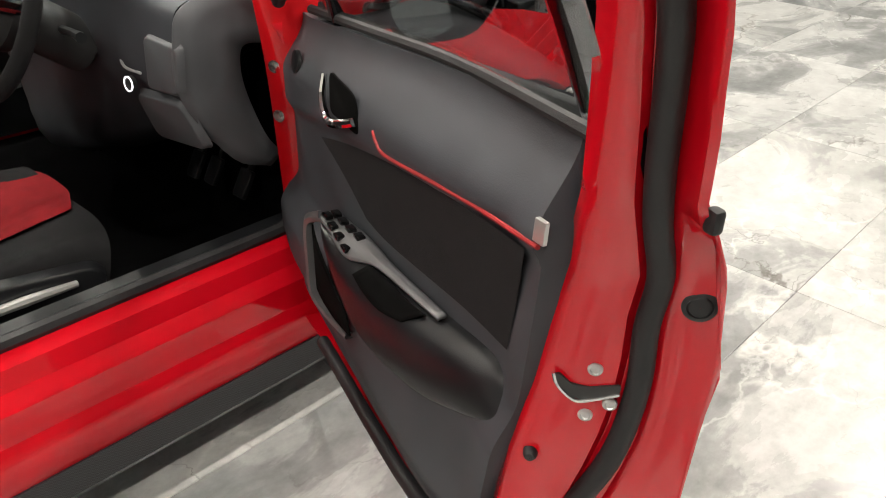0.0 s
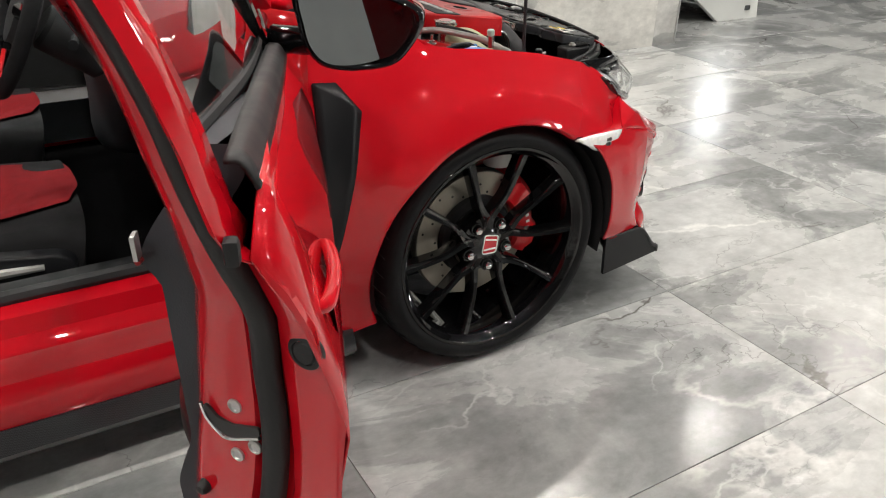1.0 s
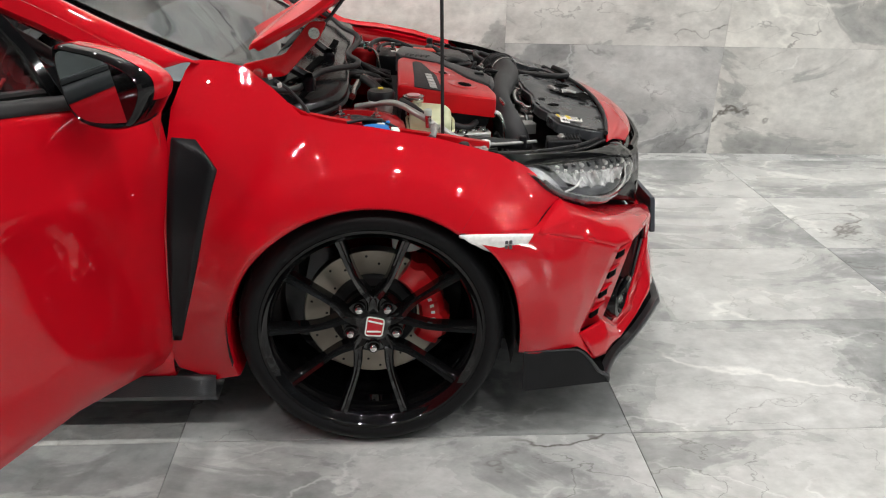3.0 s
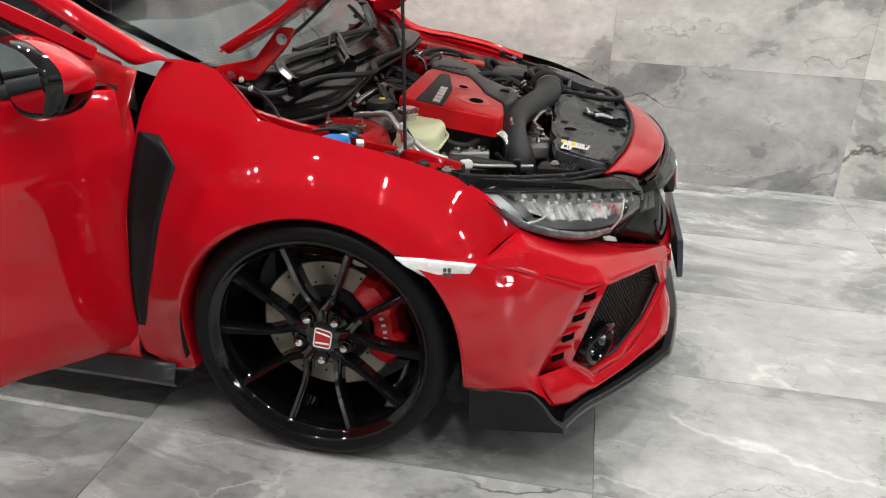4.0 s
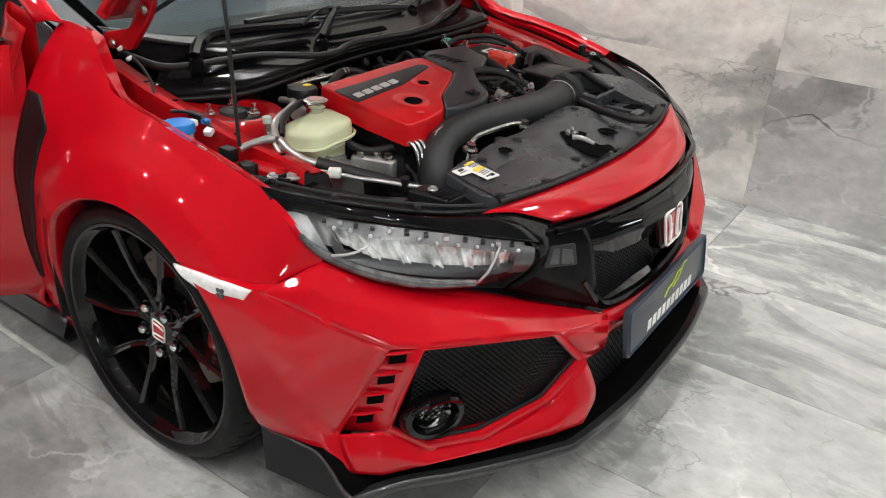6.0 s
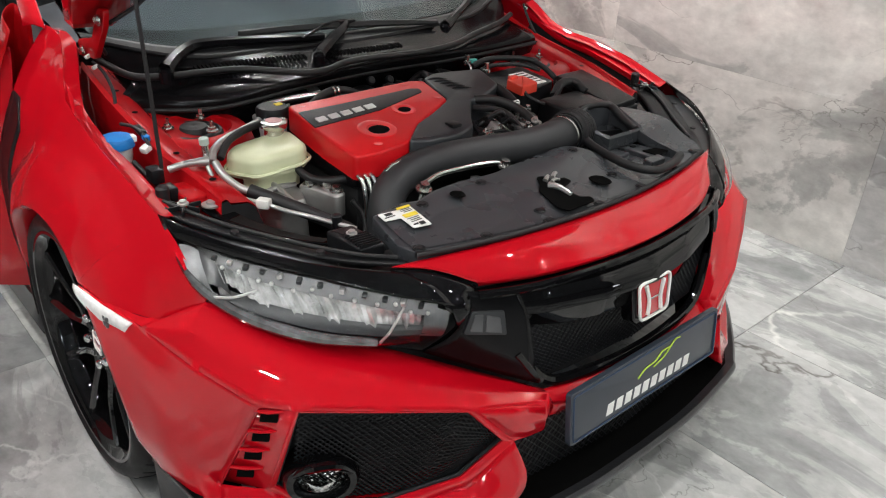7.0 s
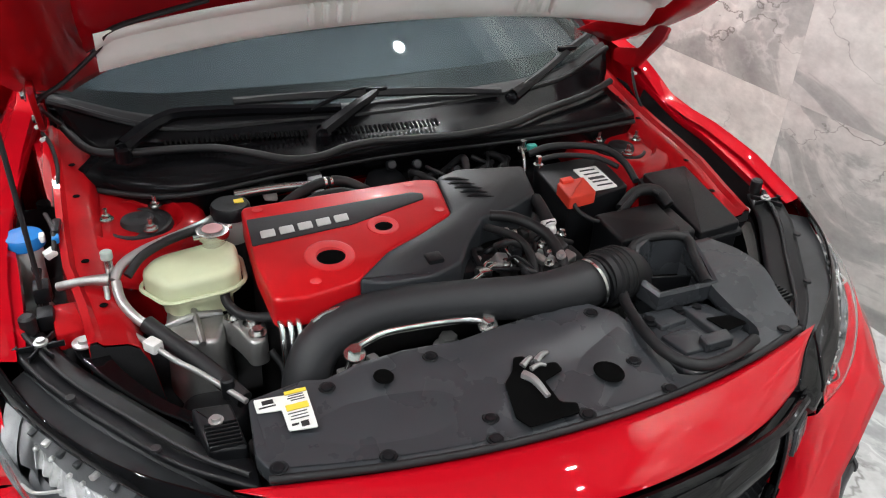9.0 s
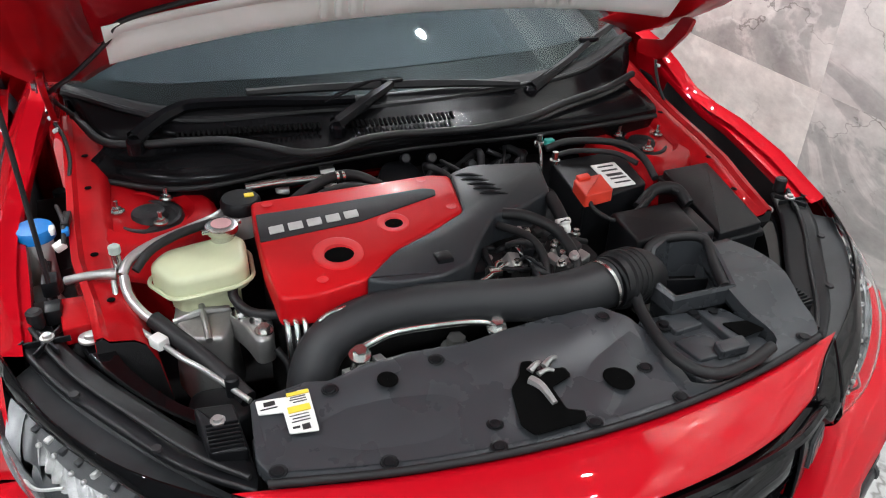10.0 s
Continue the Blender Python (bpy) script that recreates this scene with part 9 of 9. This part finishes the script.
add_loft(bm, [[(x, y, fcz(x, y) - 0.030) for x, y in FR_IN], [(x, y, fcz(x, y)) for x, y in FR_IN], [(x, y, fcz(x, y) + 0.002) for x, y in FR_OUT], [(x, y, fcz(x, y) - 0.030) for x, y in FR_OUT]], 5, 3, across=False)
part("cover_arm", bm, COVERGREY, front_cover, recalc=True, solid=0.003)
# raised skin with gentle swells
bm = B()
rows = []
for i in range(46):
    x = 0.462 - (0.462 + 0.155) * i / 45
    yb = interp(-x, [(-0.462, 0.515), (-0.384, 0.502), (-0.352, 0.510), (-0.293, 0.494), (-0.218, 0.488), (-0.125, 0.496), (-0.043, 0.486), (0.065, 0.482), (0.120, 0.490), (0.155, 0.53)])
    yf = 0.700 - 0.30 * (x * x) * 0.95 - 0.010
    rows.append([V(x, yb + (yf - yb) * j / 16, fcz(x, yb + (yf - yb) * j / 16) + 0.003 + 0.006 * math.exp(-((x - 0.10) / 0.05) ** 2) * smoothstep(0, 0.3, j / 16) * smoothstep(1, 0.6, j / 16)
                   - 0.005 * math.exp(-((x - 0.28) / 0.09) ** 2) * smoothstep(0.1, 0.5, j / 16) * smoothstep(1.0, 0.7, j / 16) + 0.007 * math.exp(-((x + 0.02) / 0.06) ** 2 - ((j / 16 - 0.25) / 0.25) ** 2)) for j in range(17)])
add_grid(bm, rows)
part("cover_skin", bm, COVERGREY, front_cover, recalc=True)
hose("cover_lip", [(0.470, 0.642, 0.711), (0.31, 0.680, 0.712), (0.153, 0.703, 0.713), (0.0, 0.711, 0.714), (-0.153, 0.703, 0.713), (-0.31, 0.680, 0.712), (-0.465, 0.642, 0.711)], 0.006, RUBBER, front_cover, "grey rubber lip")
for x, y in ((0.455, 0.632), (0.355, 0.522), (0.311, 0.662), (0.185, 0.512), (0.147, 0.648), (0.158, 0.685), (0.006, 0.690), (-0.127, 0.618), (-0.147, 0.688), (-0.300, 0.668), (-0.110, 0.512), (-0.432, 0.640)):
    bm = B()
    add_lathe(bm, [(0.0130, 0.0005), (0.0120, 0.0020), (0.0100, 0.0012), (0.0085, 0.0008), (0.0078, 0.0028), (0.0045, 0.0034), (0.0003, 0.0026)], Matrix.Translation((x, y, fcz(x, y) + 0.0035)), 20)
    part("fixing_clip", bm, PLASTIC, front_cover)
for (x, y), rr in (((0.270, 0.532), 0.014), ((-0.071, 0.630), 0.021)):
    bm = B()
    add_lathe(bm, [(rr * 1.12, 0.0005), (rr, 0.002), (rr * 0.95, 0.0015), (0.0003, 0.0015)], Matrix.Translation((x, y, fcz(x, y) + 0.0085)) @ Matrix.Diagonal((1, 1.15, 1, 1)), 24)
    # black disc above the skin paints the shade of an opening
    part("cover_opening_shade", bm, RECESS_SHADE, front_cover)
bm = B()
lat = [(0.100, 0.602), (0.078, 0.584), (0.064, 0.560), (0.046, 0.563), (0.046, 0.583), (0.002, 0.588), (0.000, 0.606), (0.040, 0.618), (0.038, 0.662), (0.014, 0.672), (0.020, 0.690), (0.104, 0.690), (0.116, 0.668), (0.106, 0.624)]
add_prism(bm, rounded(lat, 0.005), Matrix.Translation((0, 0, 0)), 0.002, 0.0)
for v in bm.verts:
    v.co.z += fcz(v.co.x, v.co.y) + 0.0115
# latch cutout not cut: its dark inside is a black sheet on top
latch = part("latch_opening_shade", bm, RECESS_SHADE, front_cover)
for pts, r_ in (([(0.060, 0.582, 0.736), (0.048, 0.576, 0.740), (0.038, 0.570, 0.738)], 0.008), ([(0.034, 0.580, 0.736), (0.020, 0.572, 0.740), (0.006, 0.566, 0.736)], 0.008), ([(0.066, 0.598, 0.733), (0.058, 0.618, 0.735), (0.052, 0.650, 0.727)], 0.011), ([(0.050, 0.592, 0.735), (0.034, 0.588, 0.736), (0.022, 0.590, 0.733)], 0.006)):
    hose("latch_part", pts, [r_ * 0.75, r_ * 0.6, r_ * 0.45], SILVER, front_cover, "worn metal latch piece", 7, 4)
# labels with plain bars for small print
lab = slab("warning_label", [(0.462, 0.515), (0.415, 0.520), (0.400, 0.512), (0.385, 0.514), (0.388, 0.590), (0.428, 0.584), (0.428, 0.545), (0.462, 0.540)], 0.738, 0.002, PAPER, front_cover, "white and yellow warning label", r=0.003, bevel=0.0005, tilt=(0, -0.13))
lz = lambda y: 0.7394 - 0.13 * (y - 0.540)
for x0, x1, y0, y1, m_ in ((0.386, 0.418, 0.5155, 0.522, YELLOW), (0.390, 0.422, 0.541, 0.552, YELLOW), (0.436, 0.452, 0.523, 0.530, INK), (0.434, 0.458, 0.5340, 0.5355, INK), (0.392, 0.414, 0.5245, 0.5255, BOWL), (0.392, 0.416, 0.5290, 0.5300, BOWL), (0.392, 0.412, 0.5335, 0.5345, BOWL),
                           (0.395, 0.422, 0.5565, 0.5575, BOWL), (0.395, 0.419, 0.5620, 0.5630, BOWL), (0.395, 0.421, 0.5675, 0.5685, BOWL), (0.398, 0.409, 0.575, 0.584, INK), (0.412, 0.422, 0.576, 0.579, INK)):
    bm = B()
    add_box(bm, ((x0 + x1) / 2, (y0 + y1) / 2, lz((y0 + y1) / 2)), (x1 - x0, y1 - y0, 0.0012), 0.0, Euler((-0.13, 0, 0)).to_matrix())
    part("print_bar", bm, m_, lab)

# headlight tops, lock carrier and brackets, right and left
for s in (1, -1):
    bm = B()
    add_loft(bm, [[(0.795, 0.230, 0.742), (0.735, 0.350, 0.728), (0.655, 0.460, 0.712), (0.575, 0.560, 0.702), (0.485, 0.640, 0.700)],
                  [(0.775, 0.222, 0.738), (0.712, 0.330, 0.722), (0.632, 0.440, 0.704), (0.556, 0.545, 0.694), (0.480, 0.612, 0.694)],
                  [(0.735, 0.215, 0.728), (0.690, 0.300, 0.712), (0.608, 0.410, 0.692), (0.535, 0.510, 0.686), (0.480, 0.575, 0.688)]], 6, 4)
    top = part("headlight_cover", bm if s > 0 else mirrored(bm), PLASTIC, car, "black plastic headlight top cover", solid=0.008, recalc=True)
    bm = B()
    add_tube(bm, [(0.760, 0.235, 0.742), (0.705, 0.345, 0.726), (0.628, 0.450, 0.710), (0.548, 0.555, 0.702), (0.490, 0.615, 0.702)], 0.0045, 8, 6)
    part("cover_ridge", bm if s > 0 else mirrored(bm), RUBBER, top)
    bm = B()
    add_loft(bm, [[(0.700, 0.232, 0.722), (0.680, 0.300, 0.708), (0.610, 0.400, 0.690), (0.545, 0.470, 0.684)], [(0.650, 0.240, 0.722), (0.636, 0.310, 0.706), (0.580, 0.400, 0.690), (0.520, 0.465, 0.684)], [(0.640, 0.245, 0.66), (0.626, 0.31, 0.65), (0.57, 0.40, 0.64), (0.51, 0.46, 0.63)]], 6, 4, across=False)
    beam = part("carrier_beam", bm if s > 0 else mirrored(bm), GLOSS, car, "black lock carrier beam", solid=0.004, recalc=True)
    bm = B()
    add_lathe(bm, [(0.019, 0.0), (0.019, 0.003), (0.010, 0.004), (0.009, 0.009), (0.0003, 0.009)], Matrix.Translation((0.676, 0.262, 0.722)), 20)
    part("carrier_bolt", bm if s > 0 else mirrored(bm), SILVER, beam, "large silver washer bolt")
    for q in ((0.735, 0.268, 0.742), (0.515, 0.506, 0.712)):
        bm = B()
        add_lathe(bm, [(0.011, 0.0), (0.011, 0.003), (0.007, 0.0035), (0.0065, 0.008), (0.0003, 0.008)], Matrix.Translation(q), 16)
        part("headlight_bolt", bm if s > 0 else mirrored(bm), SILVER, top)
    for k in range(6):
        bm = B()
        a = 0.52 * k
        add_box(bm, (0.735 + 0.020 * math.cos(a * 2), 0.272 + 0.022 * math.sin(a * 2), 0.738), (0.004, 0.026, 0.010), 0.001, Euler((0, 0, a * 2 + 1.57)).to_matrix())
        part("bracket_web", bm if s > 0 else mirrored(bm), PLASTIC, top)
    bm = B()
    add_cyl(bm, (0.752, 0.218, 0.730), (0.752, 0.218, 0.765), 0.013, 16, 0.004)
    part("bump_stop", bm if s > 0 else mirrored(bm), RUBBER, top, "black rubber bump stop")
    bm = B()
    add_prism(bm, rounded([(0.545, 0.462), (0.488, 0.470), (0.482, 0.570), (0.535, 0.560)], 0.008), Matrix.Translation((0, 0, 0.665)), 0.045, 0.006)
    brk = part("headlight_bracket", bm if s > 0 else mirrored(bm), PLASTIC, car, "black ribbed headlight bracket", recalc=True)
    for k in range(7):
        bm = B()
        add_box(bm, (0.510, 0.512 + 0.008 * k, 0.711), (0.046, 0.003, 0.008), 0.001, Euler((0, 0, -0.1)).to_matrix())
        part("bracket_rib", bm if s > 0 else mirrored(bm), PLASTIC, brk)
    for x, y in ((0.775, 0.27), (0.70, 0.40), (0.60, 0.53)):
        bm = B()
        add_lathe(bm, [(0.008, 0.0), (0.007, 0.004), (0.0003, 0.004)], Matrix.Translation((x, y, interp(y, [(0.27, 0.742), (0.40, 0.726), (0.53, 0.710)]))), 14)
        part("cover_pin", bm if s > 0 else mirrored(bm), RUBBER, top)

# fan shroud and radiator below
slab("radiator", [(0.47, 0.46), (0.47, 0.60), (-0.47, 0.60), (-0.47, 0.46)], 0.62, 0.42, CABIN, r=0.01, bevel=0.004)
slab("side_duct", [(0.62, 0.30), (0.56, 0.46), (0.47, 0.46), (0.47, 0.40)], 0.56, 0.2, CABIN, r=0.01, bevel=0.004)

# washer filler on the right, relay box and wires
bm = B()
add_lathe(bm, [(0.022, 0.56), (0.024, 0.66), (0.024, 0.745), (0.028, 0.760), (0.028, 0.785)], Matrix.Translation((0.752, 0.010, 0)), 24)
wash = part("washer_neck", bm, WASHER, car, "pale washer filler neck with a blue cap")
bm = B()
add_lathe(bm, [(0.030, 0.778), (0.0345, 0.780), (0.0345, 0.794), (0.031, 0.800), (0.012, 0.803), (0.0003, 0.803)], Matrix.Translation((0.752, 0.008, 0)), 28)
part("washer_cap", bm, BLUE, wash, "blue flip cap")
bm = B()
add_box(bm, (0.722, 0.020, 0.795), (0.010, 0.020, 0.014), 0.003)
part("cap_hinge", bm, WHITE, wash)
bm = B()
add_lathe(bm, [(0.038, 0.50), (0.042, 0.60), (0.040, 0.68), (0.028, 0.71)], Matrix.Translation((0.758, 0.085, 0)), 24)
part("washer_bottle", bm, WASHER, wash)
hose("wire", [(0.715, -0.06, 0.800), (0.708, -0.02, 0.806), (0.702, 0.020, 0.802), (0.705, 0.060, 0.785)], 0.004, RUBBER)
bm = B()
add_box(bm, (0.698, 0.000, 0.800), (0.014, 0.050, 0.014), 0.003, Euler((0, 0, -0.1)).to_matrix())
part("fuse_holder", bm, PLASTIC, car, "black inline connector")
bm = B()
add_box(bm, (0.700, 0.032, 0.795), (0.012, 0.020, 0.012), 0.002)
part("blue_connector", bm, BLUE, car)
bm = B()
add_box(bm, (0.712, 0.055, 0.780), (0.020, 0.018, 0.014), 0.003, Euler((0, 0.3, 0.4)).to_matrix())
part("white_connector", bm, WHITE, car, "white wiring connector")
hose("wire", [(0.742, 0.06, 0.76), (0.735, 0.095, 0.745), (0.730, 0.13, 0.735), (0.728, 0.165, 0.72), (0.735, 0.20, 0.70)], 0.005, RUBBER)
hose("wire", [(0.735, 0.05, 0.75), (0.742, 0.10, 0.72), (0.740, 0.15, 0.69)], 0.004, RUBBER)
for q in ((0.730, 0.135, 0.755), (0.728, 0.190, 0.735)):
    bm = B()
    add_box(bm, q, (0.026, 0.036, 0.030), 0.004)
    part("relay", bm, PLASTIC, car)
slab("rail_step", [(0.722, 0.155), (0.652, 0.160), (0.648, 0.240), (0.715, 0.250)], 0.738, 0.03, RED_IN, r=0.008, bevel=0.004)
for s in (1, -1):
    for q in ((0.705, -0.235, 0.905), (0.700, -0.215, 0.885)):
        bm = B()
        add_box(bm, q, (0.014, 0.010, 0.008), 0.002, Euler((0.3, 0.4, 0.2)).to_matrix())
        part("harness_clip", bm if s > 0 else mirrored(bm), WASHER, car)
    bm = B()
    add_tube(bm, [(0.700, -0.225, 0.895), (0.688, -0.20, 0.875), (0.684, -0.17, 0.842), (0.690, -0.15, 0.815)], 0.004, 6, 5)
    part("wire", bm if s > 0 else mirrored(bm), RUBBER, car)


# ---- stone tiles of the floor and the wall, each with an eased edge ----
def tile_mesh(name, a, b, t, material, ease=0.0015):
    bm = B()
    add_prism(bm, [(0, 0), (a, 0), (a, b), (0, b)], Matrix.Translation((0, 0, -t)), t, ease)
    return mesh_of(name, bm, material, smooth=False)


GAP = 0.002
tile_me = tile_mesh("tile", 0.6 - GAP, 1.19 - GAP, 0.008, FLOORSTONE)
random.seed(5)
for i in range(-12, 15):
    for j in range(-6, 9):
        x, y = 0.875 + 0.6 * i, 0.69 + 1.19 * j
        if x < ROOM[0] or x + 0.6 > ROOM[1] or y < ROOM[2] or y + 1.19 > ROOM[3]:
            continue
        o = new("tile", tile_me)
        o.parent = floor
        o.location = (x, y, random.uniform(-0.0004, 0.0))

wtile_me = tile_mesh("wall_tile", 1.2 - 0.0008, 0.6 - 0.0008, 0.010, WALLSTONE, 0.0005)
for j in range(-5, 2):
    for k in range(5):
        y, z = 0.67 + 1.2 * j, 0.6 * k
        o = new("wall_tile", wtile_me)
        o.parent = wall_west
        o.matrix_basis = Matrix(((0, 0, 1, WALL_X), (1, 0, 0, y), (0, 1, 0, z), (0, 0, 0, 1)))
end_me = tile_mesh("wall_tile_end", 0.1992, 0.6 - 0.0008, 0.010, WALLSTONE, 0.0005)
for k in range(5):
    o = new("wall_tile", end_me)
    o.parent = wall_west
    o.matrix_basis = Matrix(((0, 0, 1, WALL_X), (1, 0, 0, 3.07), (0, 1, 0, 0.6 * k), (0, 0, 0, 1)))
